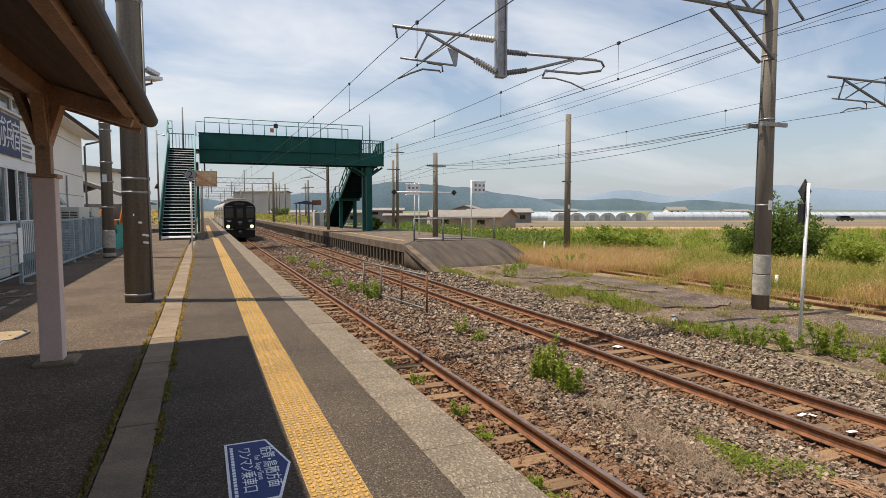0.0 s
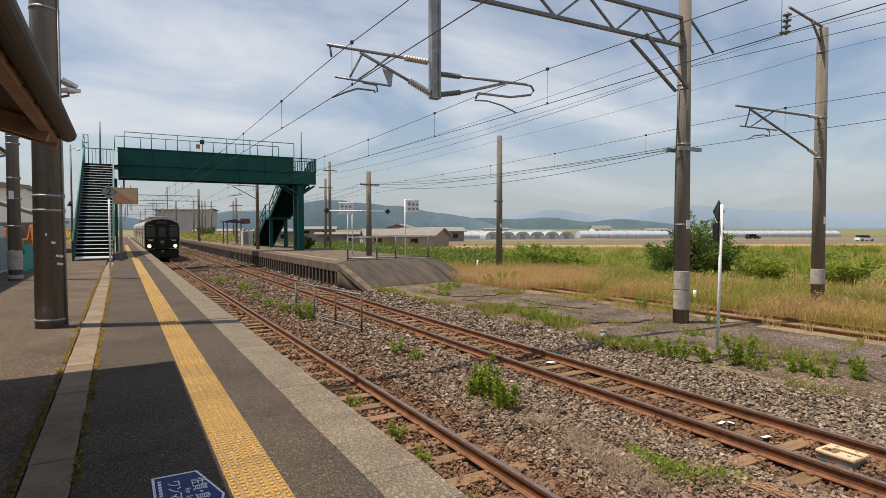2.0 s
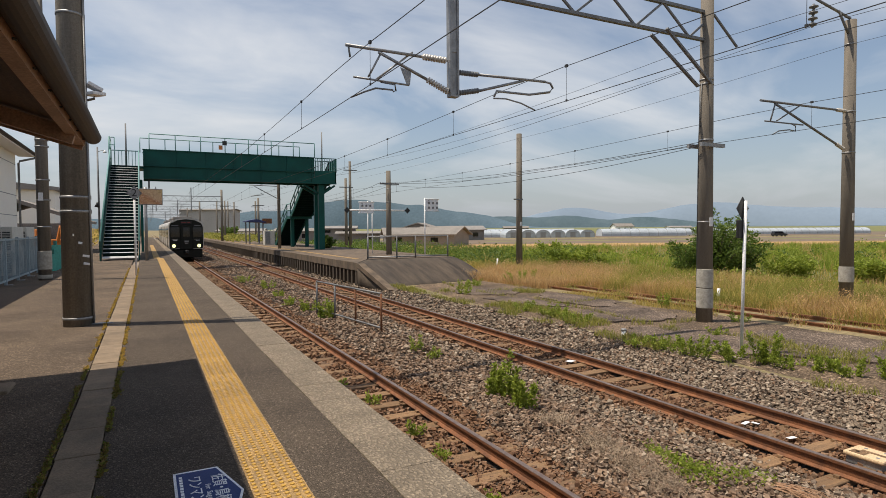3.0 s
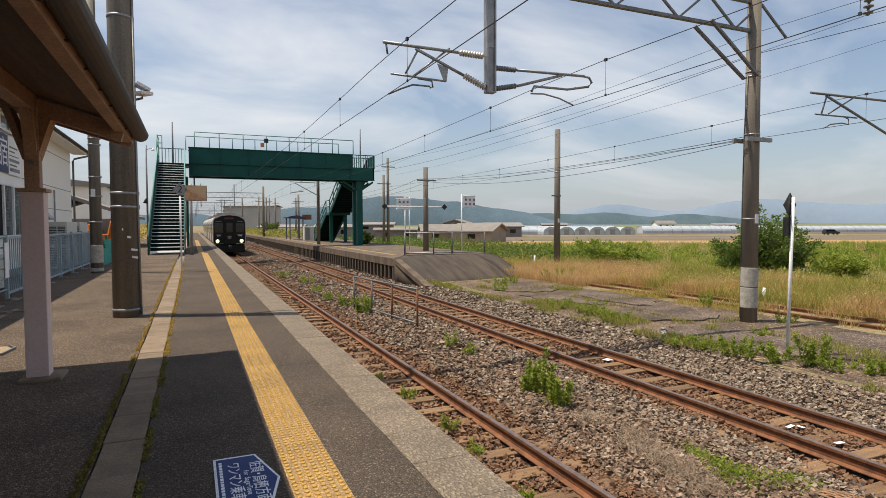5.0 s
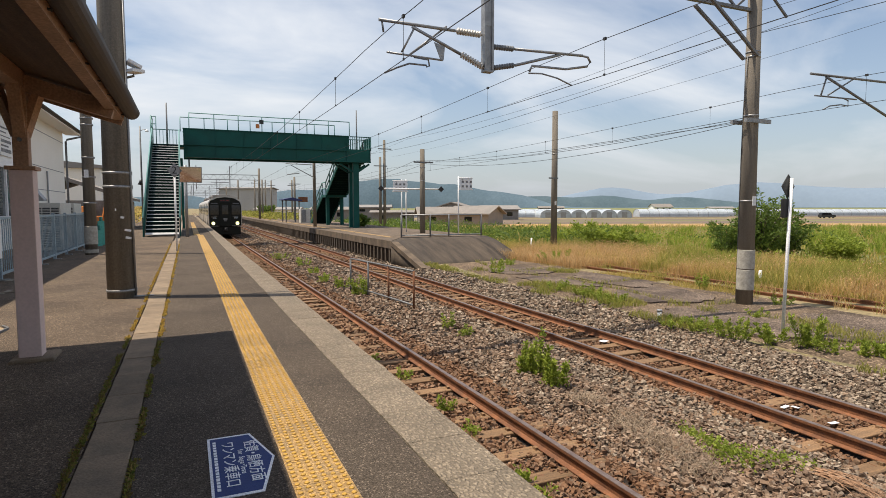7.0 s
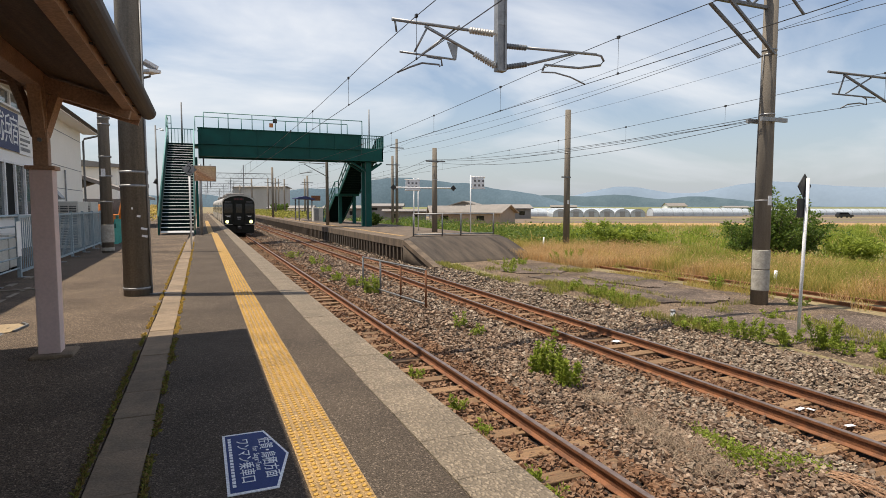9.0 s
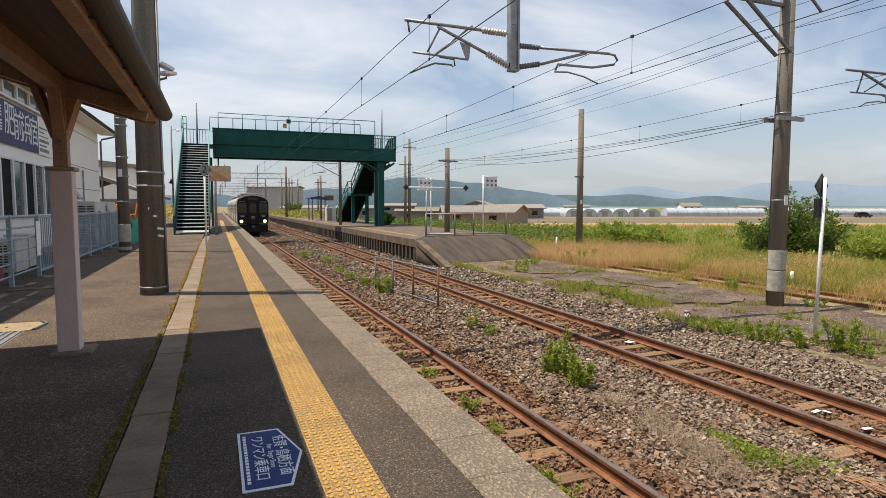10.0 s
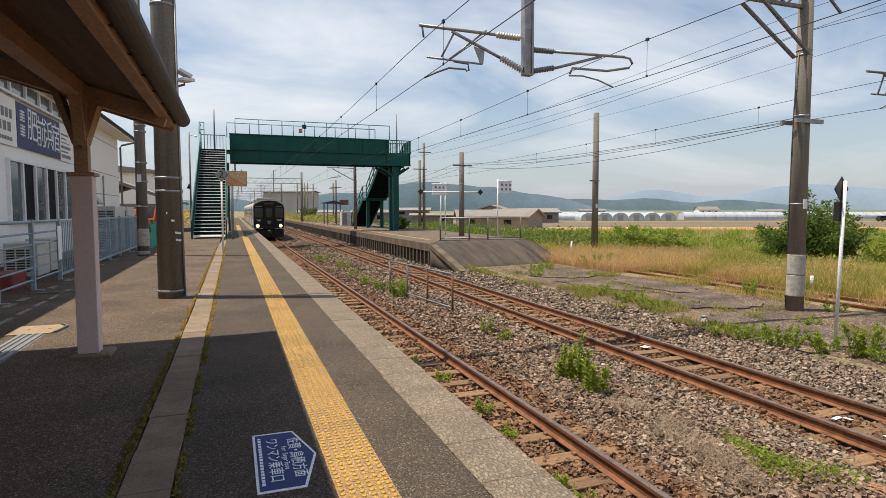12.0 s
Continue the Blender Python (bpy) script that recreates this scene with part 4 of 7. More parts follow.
beam(bm, (EAVE_X, ROOF_END - 0.03, roof_z(EAVE_X) - 0.04), (RIDGE, ROOF_END - 0.03, roof_z(RIDGE) - 0.04), 0.05, 0.16)
part("verge_board", bm, WOOD, shelter)
# half-round gutter
bm = bmnew()
prof = [(EAVE_X + 0.075 + 0.085 * math.cos(a), EAVE_Z + 0.05 + 0.085 * math.sin(a)) for a in (math.pi + math.pi * i / 10 for i in range(11))]
prof += [(EAVE_X + 0.075 + 0.078 * math.cos(a), EAVE_Z + 0.052 + 0.078 * math.sin(a)) for a in (2 * math.pi - math.pi * i / 10 for i in range(11))]
prism(bm, prof, 'y', ROOF_START, ROOF_END + 0.06)
prism(bm, [(EAVE_X + 0.075 + 0.083 * math.cos(a), EAVE_Z + 0.05 + 0.083 * math.sin(a)) for a in (math.pi + math.pi * i / 10 for i in range(11))], 'y', ROOF_END + 0.05, ROOF_END + 0.06)
gut = part("gutter", bm, GUTTER, shelter, "dark brown half-round gutter")
y = ROOF_END - 0.25
while y > -2:
    bm = bmnew()
    tube(bm, [(EAVE_X - 0.02, y, EAVE_Z + 0.04), (EAVE_X - 0.012, y, EAVE_Z - 0.02), (EAVE_X + 0.02, y, EAVE_Z - 0.028)], 0.009, 6)
    part("gutter_hook", bm, BLACK, gut)
    y -= 0.6


def shelter_post(y):
    p = thing("shelter_post", (-1.39, y, 0), "mauve-painted square post with timber braces on a concrete footing", "post", "shelter posts")
    bm = bmnew()
    box(bm, -0.155, 0.21, -0.20, 0.19, -0.02, 0.032, 0.02)
    part("footing", bm, KERB, p, "low rough concrete footing")
    bm = bmnew()
    box(bm, -0.094, 0.094, -0.094, 0.094, 0.025, 1.80, 0.006)
    part("casing", bm, MAUVE, p, "mauve-brown painted casing")
    bm = bmnew()
    box(bm, -0.122, 0.122, -0.122, 0.122, 1.80, 1.835, 0.005)
    part("cap_ledge", bm, WOOD, p)
    bm = bmnew()
    box(bm, -0.062, 0.062, -0.062, 0.062, 1.83, 2.62, 0.006)
    part("timber_shaft", bm, WOOD, p, "brown timber shaft")
    for dx, dy in ((-0.20, 0), (0.16, 0), (0, -0.22), (0, 0.22)):
        bm = bmnew()
        beam(bm, (dx * 0.16, dy * 0.16, 2.12), (dx, dy, 2.59 + SLOPE * -dx * 0.9), 0.065, 0.10, (0.3, 1, 0) if dy == 0 else (1, 0, 0))
        part("brace", bm, WOOD, p)
    bm = bmnew()
    tube(bm, [(0, -0.085, 2.08), (0, -0.055, 2.08)], 0.02, 8)
    part("bolt", bm, GALV_DK, p)
    return p


sp = shelter_post(6.68)
for k in range(1, 4):
    copy_thing(sp, Matrix.Translation((-1.39, 6.68 - 5.4 * k, 0)))

# ---- station building ----
WX = -5.0
st = thing("station_building", (WX, 0, 0), "cream-panelled single-storey station building with deep eaves", "building")
bm = bmnew()
box(bm, -7.0, 0.0, -20, 31.0, 0, 5.0)
part("wall", bm, WALLP, st, "cream panel wall")
bm = bmnew()
box(bm, 0.0, 0.02, -20, 22.6, 0.0, 3.0)
part("lower_wall", bm, WALLW, st, "white lower wall")
for z0, y0 in ((3.02, 22.65), (2.15, 22.65), (4.35, 22.65)):
    bm = bmnew()
    box(bm, 0.0, 0.006, y0, 31.0, z0 - 0.012, z0 + 0.012)
    part("panel_joint", bm, GREYTXT, st)
bm = bmnew()
prism(bm, [(0.62, 4.86), (0.62, 4.98), (-3.5, 6.2), (-7.6, 4.98), (-7.6, 4.86), (-3.5, 6.08)], 'y', -20.5, 31.9)
part("roof", bm, HOUSER, st, "brown shallow roof with deep eave")
bm = bmnew()
box(bm, 0.0, 0.60, -20.3, 31.8, 4.80, 4.845)
part("soffit", bm, WALLP, st)
bm = bmnew()
prism(bm, [(0.60 + 0.06 * math.cos(a) + 0.06, 4.93 + 0.06 * math.sin(a)) for a in (math.pi + math.pi * i / 8 for i in range(9))], 'y', -20.5, 31.95)
part("eave_gutter", bm, GUTTER, st)
bm = bmnew()
tube(bm, [(0.62, 31.75, 4.9), (0.60, 31.75, 4.75), (0.12, 31.3, 4.55), (0.08, 31.2, 4.45), (0.08, 31.2, 0.1)], 0.045, 8)
part("downpipe", bm, GALV_DK, st, "grey downpipe")
bm = bmnew()
tube(bm, [(0.05, 27.2, 0.3), (0.05, 27.2, 2.9)], 0.03, 8)
part("conduit", bm, GALV, st)
bm = bmnew()
prism(bm, [(0.0, 2.35), (0.45, 1.75), (0.45, 1.70), (0.0, 1.70)], 'y', 24.2, 24.8)
part("vent_hood", bm, GALV, st, "grey metal vent hood")


def glazing(name, y0, y1, z0, z1, n, dark):
    w = new(name)
    w.parent = st
    bm = bmnew()
    for i in range(n + 1):
        yy = y0 + (y1 - y0) * i / n
        box(bm, 0.02, 0.09, yy - 0.05, yy + 0.05, z0, z1)
    box(bm, 0.02, 0.085, y0, y1, z1 - 0.06, z1)
    box(bm, 0.02, 0.11, y0, y1, z0, z0 + 0.06)
    part("window_frame", bm, WHITE if name == "window" else GALV, w, "white aluminium frame")
    for i in range(n):
        a, b = y0 + (y1 - y0) * i / n + 0.05, y0 + (y1 - y0) * (i + 1) / n - 0.05
        bm = bmnew()
        box(bm, 0.024, 0.034, a, b, z0 + 0.06, z1 - 0.06)
        part("pane", bm, DARKROOM if i in dark else SHOPGLASS, w)


glazing("window", 16.4, 22.3, 1.15, 2.72, 6, (1, 3))
glazing("window", 9.0, 15.4, 1.15, 2.72, 6, (2, 4))
glazing("window", 15.6, 22.4, 4.24, 4.74, 6, ())
glazing("window", 8.6, 15.4, 4.24, 4.74, 6, ())
# banner and sign boards over the windows
bn = thing("wall_banner", (WX, 0, 0), "navy blue banner with white brush lettering on the station wall", "banner")
bm = bmnew()
box(bm, 0.03, 0.06, 17.15, 20.95, 3.05, 4.16)
part("cloth", bm, NAVY, bn)
VERT = Matrix(((0, 0, 1), (1, 0, 0), (0, 1, 0))).to_4x4()


def on_wall(x, y, z):
    return Matrix.Translation((x, y, z)) @ VERT


for i, ch in enumerate("肥前浜宿"):
    lettering("letter", ch, 0.90, SIGNWHITE, bn, on_wall(0.064, 18.35 + i * 0.71, 3.60 + (0.06 if i == 0 else -0.02)))
for i in range(2):
    bm = bmnew()
    for k in range(4):
        box(bm, 0.061, 0.067, 17.38, 17.72, 3.36 + i * 0.36 + k * 0.075, 3.36 + i * 0.36 + k * 0.075 + 0.042)
    box(bm, 0.061, 0.067, 17.52, 17.58, 3.34 + i * 0.36, 3.64 + i * 0.36)
    part("print", bm, SIGNWHITE, bn)
for y0, y1, nm in ((13.4, 17.12, 0), (20.98, 22.35, 1)):
    pb = thing("wall_sign", (WX, 0, 0), "white sign board with grey printed bars on the station wall", "sign", "wall signs")
    bm = bmnew()
    box(bm, 0.03, 0.055, y0, y1, 3.02, 4.18)
    part("board", bm, WALLW, pb)
    if nm:
        bars_z = [(3.85, 0.05, 0.9), (3.72, 0.04, 0.6), (3.60, 0.03, 1.0), (3.46, 0.09, 1.1), (3.32, 0.05, 0.8), (3.18, 0.11, 1.1)]
        a = 21.08
    else:
        bars_z = [(3.78, 0.22, 1.3), (3.46, 0.22, 1.2), (3.18, 0.09, 1.2)]
        a = 15.6
    for z, h, w in bars_z:
        bm = bmnew()
        n = max(1, int(w / (h * 1.1)))
        for k in range(n):
            box(bm, 0.056, 0.060, a + k * w / n, a + (k + 0.72) * w / n, z - h / 2, z + h / 2)
        part("print", bm, GREYTXT, pb)

# air conditioners and clutter by the wall


def ac_unit(at, w, h, d, grilles, label):
    a = thing("air_conditioner", at, label, "air conditioner", "outdoor units")
    bm = bmnew()
    box(bm, -d / 2, d / 2, -w / 2, w / 2, 0.06, h, 0.015)
    part("casing", bm, ACBEIGE, a)
    for s in (-1, 1):
        bm = bmnew()
        box(bm, -d / 2 + 0.03, d / 2 - 0.03, s * (w / 2 - 0.085) - 0.035, s * (w / 2 - 0.085) + 0.035, 0, 0.06)
        part("foot", bm, GREYTXT, a)
    for g in range(grilles):
        z0, z1 = 0.14 + g * (h - 0.2) / grilles, 0.06 + (g + 1) * (h - 0.2) / grilles
        bm = bmnew()
        box(bm, -d / 2 + 0.04, d / 2 - 0.04, -w / 2 - 0.008, -w / 2 - 0.002, z0, z1)
        gr = part("grille_back", bm, BLACK, a, "dark grille opening")
        bm = bmnew()
        k = z0
        while k < z1:
            box(bm, -d / 2 + 0.04, d / 2 - 0.04, -w / 2 - 0.016, -w / 2 - 0.006, k, k + 0.022)
            k += 0.055
        for q in range(4):
            xx = -d / 2 + 0.04 + (d - 0.08) * q / 3
            box(bm, xx - 0.012, xx + 0.012, -w / 2 - 0.020, -w / 2 - 0.007, z0, z1)
        part("grille", bm, ACBEIGE, gr)
    return a


ac_unit((-4.25, 15.0, 0), 0.85, 0.78, 0.62, 1, "beige outdoor air conditioner by the station wall")
ac_unit((-4.25, 16.2, 0), 0.85, 0.82, 0.5, 1, "beige outdoor air conditioner by the station wall")
ac_unit((-4.2, 23.6, 0), 1.9, 1.62, 0.8, 2, "tall beige double outdoor unit behind the fence")
ac_unit((-4.2, 26.0, 0), 1.6, 1.62, 0.8, 2, "tall beige double outdoor unit behind the fence")
cr = thing("crate", (-4.1, 12.9, 0), "dark red plastic crate behind the fence", "crate")
bm = bmnew()
box(bm, -0.3, 0.3, -0.4, 0.4, 0.0, 0.30, 0.02)
part("body", bm, RED, cr)
bm = bmnew()
box(bm, -0.31, 0.31, -0.41, 0.41, 0.26, 0.31, 0.01)
part("rim", bm, RED, cr)
bx = thing("storage_box", (-4.35, 11.3, 0), "grey-white low storage bench behind the fence", "box")
bm = bmnew()
box(bm, -0.3, 0.3, -0.9, 0.9, 0.0, 0.62, 0.02)
part("body", bm, WALLW, bx)
bm = bmnew()
box(bm, -0.33, 0.33, -0.93, 0.93, 0.62, 0.67, 0.01)
part("lid", bm, GALV, bx)

# ---- platform fence ----
FX = -3.45
fence = thing("platform_fence", (FX, 0, 0), "blue-grey steel fence along the back of the platform", "fence")
py = 7.2
posts = []
while py < 27.5:
    posts.append(py)
    bm = bmnew()
    box(bm, -0.035, 0.035, py - 0.035, py + 0.035, 0, 1.30, 0.005)
    po = part("post", bm, FENCE_BLUE, fence)
    bm = bmnew()
    box(bm, -0.02, 0.16, py - 0.06, py + 0.06, 0.0, 0.02)
    part("base_plate", bm, GALV, po)
    py += 1.75
for i, (a, b) in enumerate(zip(posts, posts[1:])):
    if i < 4:
        for z in (1.26, 1.05, 0.84, 0.63, 0.42, 0.2):
            bm = bmnew()
            tube(bm, [(0.0, a, z), (0.0, b, z)], 0.018 if z < 1.2 else 0.028, 8)
            part("bar", bm, FENCE_BLUE, fence)
    else:
        for z in (1.24, 0.12):
            bm = bmnew()
            box(bm, -0.02, 0.02, a, b, z - 0.025, z + 0.025)
            part("bar", bm, FENCE_BLUE, fence)
        n = 12
        for k in range(1, n):
            yy = a + (b - a) * k / n
            bm = bmnew()
            box(bm, -0.008, 0.008, yy - 0.008, yy + 0.008, 0.12, 1.24)
            part("picket", bm, FENCE_BLUE, fence)
bm = bmnew()
box(bm, 0.05, 0.06, 13.9, 14.15, 0.45, 1.15)
part("notice", bm, WALLW, fence, "white notice panel")
bm = bmnew()
box(bm, -1.4, -1.36, 7.5, 25, 0.0, 0.22)
tagged(part("trim_plinth", bm, CONC), "pale concrete plinth along the station wall", "plinth", kind="structure").matrix_world = Matrix.Translation((FX, 0, 0))
net = thing("safety_net", (-3.1, 26.3, 0), "teal safety net bundled on the fence end", "net")
bm = bmnew()
for k in range(7):
    y0 = -0.9 + k * 0.3
    beam(bm, (0.02 * (k % 2), y0, 0.0), (0.05 * ((k + 1) % 2), y0 + 0.05, 1.1 - 0.16 * abs(k - 3)), 0.04, 0.30)
part("mesh", bm, TEAL, net)
dg = thing("parked_digger", pose(-5.6, 44.0, 0, 0, 0, 20) @ Matrix.Scale(0.75, 4), "small orange construction machine parked past the station", "excavator")
bm = bmnew()
box(bm, -1.0, 1.0, -1.2, 1.2, 0.55, 1.25, 0.08)
box(bm, -0.9, 0.1, -0.6, 0.9, 1.25, 2.1, 0.08)
part("body", bm, ORANGE, dg)
for s in (-1, 1):
    bm = bmnew()
    box(bm, s * 0.8 - 0.2, s * 0.8 + 0.2, -1.3, 1.3, 0.0, 0.55, 0.12)
    part("track", bm, BLACK, dg)
bm = bmnew()
beam(bm, (0.5, -1.1, 1.0), (0.5, -2.2, 2.3), 0.2, 0.28)
beam(bm, (0.5, -2.2, 2.3), (0.5, -3.0, 0.6), 0.16, 0.22)
part("boom", bm, ORANGE, dg)
sh = thing("shed", (-7.5, 48, -0.35), "low open shed with a pale brown gabled roof", "shed")
bm = bmnew()
prism(bm, [(-4, 2.3), (0, 3.7), (4, 2.3), (4, 2.5), (0, 3.95), (-4, 2.5)], 'y', -4, 6)
part("roof", bm, HOUSER, sh)
bm = bmnew()
box(bm, -3.6, 3.6, -3.5, 5.6, 0, 2.3)
part("wall", bm, HOUSEW, sh)
wh = thing("warehouse", (-16, 75, -0.7), "long pale warehouse behind the station yard", "warehouse")
bm = bmnew()
box(bm, -12, 8, -6, 12, 0, 6.2)
part("wall", bm, WALLP, wh)
bm = bmnew()
prism(bm, [(-12.4, 6.2), (8.4, 6.2), (8.4, 6.5), (-2, 7.6), (-12.4, 6.5)], 'y', -6.4, 12.4)
part("roof", bm, ROOFGREY, wh)

# channel drain with its end slab beside the post
mh = thing("channel_drain", (-2.27, 8.0, 0), "steel channel drain grating ending at a worn concrete slab", "drain")
bm = bmnew()
prism(bm, [(-0.26, 0.0), (0.20, 0.0), (0.25, 0.40), (0.16, 0.56), (-0.26, 0.56)], 'z', -0.04, 0.010)
slab = part("end_slab", bm, SLAB_TAN, mh, "tan concrete end slab")
bm = bmnew()
beam(bm, (0.235, 0.02, 0.010), (0.285, 0.40, 0.010), 0.022, 0.03)
beam(bm, (0.285, 0.40, 0.010), (0.19, 0.575, 0.010), 0.022, 0.03)
part("edge_angle", bm, GALV_DK, mh, "steel edge angle")
for hx in (-0.10, 0.12):
    bm = bmnew()
    tube(bm, [(hx, 0.28, 0.006), (hx, 0.28, 0.013)], 0.018, 8)
    part("lifting_hole", bm, BLACK, slab)
bm = bmnew()
box(bm, -0.12, 0.15, -4.2, -0.004, -0.04, 0.002)
part("channel", bm, GREYTXT, mh, "dark channel bed")
for k in range(4):
    bm = bmnew()
    w_ = 0.020 if k in (0, 3) else 0.012
    box(bm, -0.10 + k * 0.07 - w_, -0.10 + k * 0.07 + w_, -4.2, -0.004, 0.002, 0.014, 0.003)
    part("grate_bar", bm, GALV, mh)
for k in range(6):
    dsh = thing("slot_drain", (-2.86 - 0.006 * k, 8.05 + k * 0.77, 0), "narrow pale slot plate set flush in the asphalt", "drain", "slot plates")
    bm = bmnew()
    box(bm, -0.035, 0.035, 0.0, 0.55, -0.03, 0.006, 0.002)
    part("plate", bm, CONC, dsh)
for y_ in (9.2, 10.35, 11.02, 12.65, 13.9):
    ft = thing("fence_footing", (-3.27, y_, 0), "small pale concrete footing at the fence", "footing", "fence footings")
    bm = bmnew()
    box(bm, -0.06, 0.06, 0.0, 0.40, -0.03, 0.012, 0.004)
    part("block", bm, CONC, ft)
cbl = thing("ground_cable", (-3.38, 11.85, 0), "pale cable lying across the asphalt from the fence", "cable")
bm = bmnew()
tube(bm, [(0, 0, 0.014), (0.2, 0.09, 0.014), (0.45, 0.13, 0.014), (0.75, 0.22, 0.014)], 0.014, 6)
part("cable", bm, CONC, cbl)

# ---- ground sign ----
gs = thing("floor_sign", (0.0, 0.0, 0.0), "blue pentagon boarding sign with white border stuck on asphalt", "floor sign")


def plate(pts, z0, z1, material, name):
    bm = bmnew()
    prism(bm, pts, 'z', z0, z1)
    return part(name, bm, material, gs)


outer = [(0.083, 3.03), (0.335, 3.03), (0.437, 3.445), (0.335, 3.855), (0.083, 3.855)]
cx, cy = 0.235, 3.442
inner = [(cx + (x - cx) * (0.90 if x < 0.4 else 0.93), cy + (y - cy) * 0.945) for x, y in outer]
plate(outer, 0.0, 0.004, SIGNWHITE, "border")
plate(inner, 0.004, 0.0055, SIGNBLUE, "panel")
for txt, sz, x in (("佐賀・鳥栖方面", 0.088, 0.318), ("for Saga・Tosu", 0.046, 0.258), ("ワンマン乗車口", 0.088, 0.190)):
    adv = [sz * (1.0 if ord(ch) > 200 and ch != "・" else 0.58 if ch != "・" else 0.5) for ch in txt]
    yy = 3.442 + sum(adv) / 2
    for ch, a in zip(txt, adv):
        if ch != " ":
            lettering("letter", ch, sz, SIGNWHITE, gs, pose(x, yy - a / 2, 0.0062, 0, 0, -90))
        yy -= a
bm = bmnew()
yy = 3.78
while yy > 3.12:
    w = 0.022 + 0.012 * (math.sin(yy * 91) + 1) / 2
    box(bm, 0.112, 0.130, yy - w, yy, 0.0055, 0.0072)
    yy -= w + 0.012
part("print", bm, SIGNWHITE, gs, "row of small white bars")

# ---- footbridge ----
BY0, BY1, DECK = 44.0, 46.0, 5.78
fb = thing("footbridge", (0, 0, 0), "dark green steel station footbridge over both tracks", "footbridge")
for y0, y1 in ((BY0, BY0 + 0.10), (BY1 - 0.10, BY1)):
    bm = bmnew()
    box(bm, -0.07, 11.56, y0, y1, 4.97, 6.91)
    gp = part("girder", bm, GREEN, fb, "dark green plate girder")
    for k in range(7):
        x = 0.15 + k * 1.87
        bm = bmnew()
        box(bm, x - 0.03, x + 0.03, y0 - 0.05 if y0 == BY0 else y1, y0 if y0 == BY0 else y1 + 0.05, 5.02, 6.88)
        part("stiffener", bm, GREEN, gp)
    bm = bmnew()
    box(bm, -0.07, 11.56, y0 - 0.13, y0, 5.78, 5.83)
    box(bm, -0.10, 11.58, y0 - 0.07, y1 + 0.07, 6.87, 6.93)
    part("flange", bm, GREEN, gp)
    bm = bmnew()
    box(bm, -0.07, 13.26, y0 - 0.08, y1 + 0.08, 4.93, 5.02)
    part("bottom_flange", bm, GREEN, gp)
    bm = bmnew()
    box(bm, 11.56, 13.26, y0, y1, 5.02, 5.93)
    part("landing_girder", bm, GREEN, fb)
bm = bmnew()
box(bm, -2.05, 13.26, BY0 + 0.1, BY1 - 0.1, DECK - 0.16, DECK)
part("deck", bm, GREEN, fb)
bm = bmnew()
box(bm, 13.18, 13.26, BY0, BY1, 5.02, 6.12)
part("end_plate", bm, GREEN, fb)


def railing(y, x0, x1, z0, ztop, n, material, mid=True):
    for k in range(n + 1):
        x = x0 + (x1 - x0) * k / n
        bm = bmnew()
        tube(bm, [(x, y, z0), (x, y, ztop)], 0.035, 6)
        part("rail_post", bm, material, fb)
    for z in ([ztop, (z0 + ztop) / 2 + 0.05] if mid else [ztop]):
        bm = bmnew()
        tube(bm, [(x0, y, z), (x1, y, z)], 0.035, 6)
        part("handrail", bm, material, fb)


railing(BY0 + 0.05, 0.32, 11.6, 6.91, 7.98, 7, GREEN_LT, False)
railing(BY1 - 0.05, -0.25, 10.9, 6.91, 7.93, 7, GREEN_LT, False)
for y, x0, x1 in ((BY0 + 0.05, 11.65, 13.3), (BY1 - 0.05, 11.65, 13.3)):
    for k in range(10):
        x = x0 + (x1 - x0) * k / 9
        bm = bmnew()
        box(bm, x - 0.02, x + 0.02, y - 0.02, y + 0.02, 5.85, 6.88)
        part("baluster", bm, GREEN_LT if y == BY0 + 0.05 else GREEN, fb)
    bm = bmnew()
    box(bm, x0, x1, y - 0.03, y + 0.03, 6.86, 6.92)
    part("handrail", bm, GREEN, fb)
for k in range(10):
    bm = bmnew()
    yy = BY0 + 0.1 + 1.8 * k / 9
    box(bm, 13.28, 13.33, yy - 0.02, yy + 0.02, 6.05, 6.9)
    part("baluster", bm, GREEN, fb)
# stairs on the platform side
SX0, SX1, SY0 = -2.0, -0.32, 32.4
N = 31
bm = bmnew()
box(bm, SX0 + 0.06, SX1 - 0.06, -0.16, 0.16, -0.035, 0.0)
box(bm, SX0 + 0.06, SX1 - 0.06, 0.135, 0.15, -0.01, 0.17)
# treads and risers take the painted-in shade colour
tm = mesh_of("tread", bm, GREEN_SHADE)
bm = bmnew()
prism(bm, [(-0.222, -0.078), (-0.161, -0.078), (-0.161, 0.003), (-0.06, 0.003), (-0.06, 0.012), (-0.168, 0.012)], 'x', SX0 + 0.07, SX1 - 0.07)
nm = mesh_of("nosing", bm, WHITE)
for k in range(1, N):
    y = SY0 + (BY0 - SY0) * k / N
    t = shared("tread", tm, fb, (0, y, DECK * k / N))
    shared("nosing", nm, t, (0, 0, 0.0))
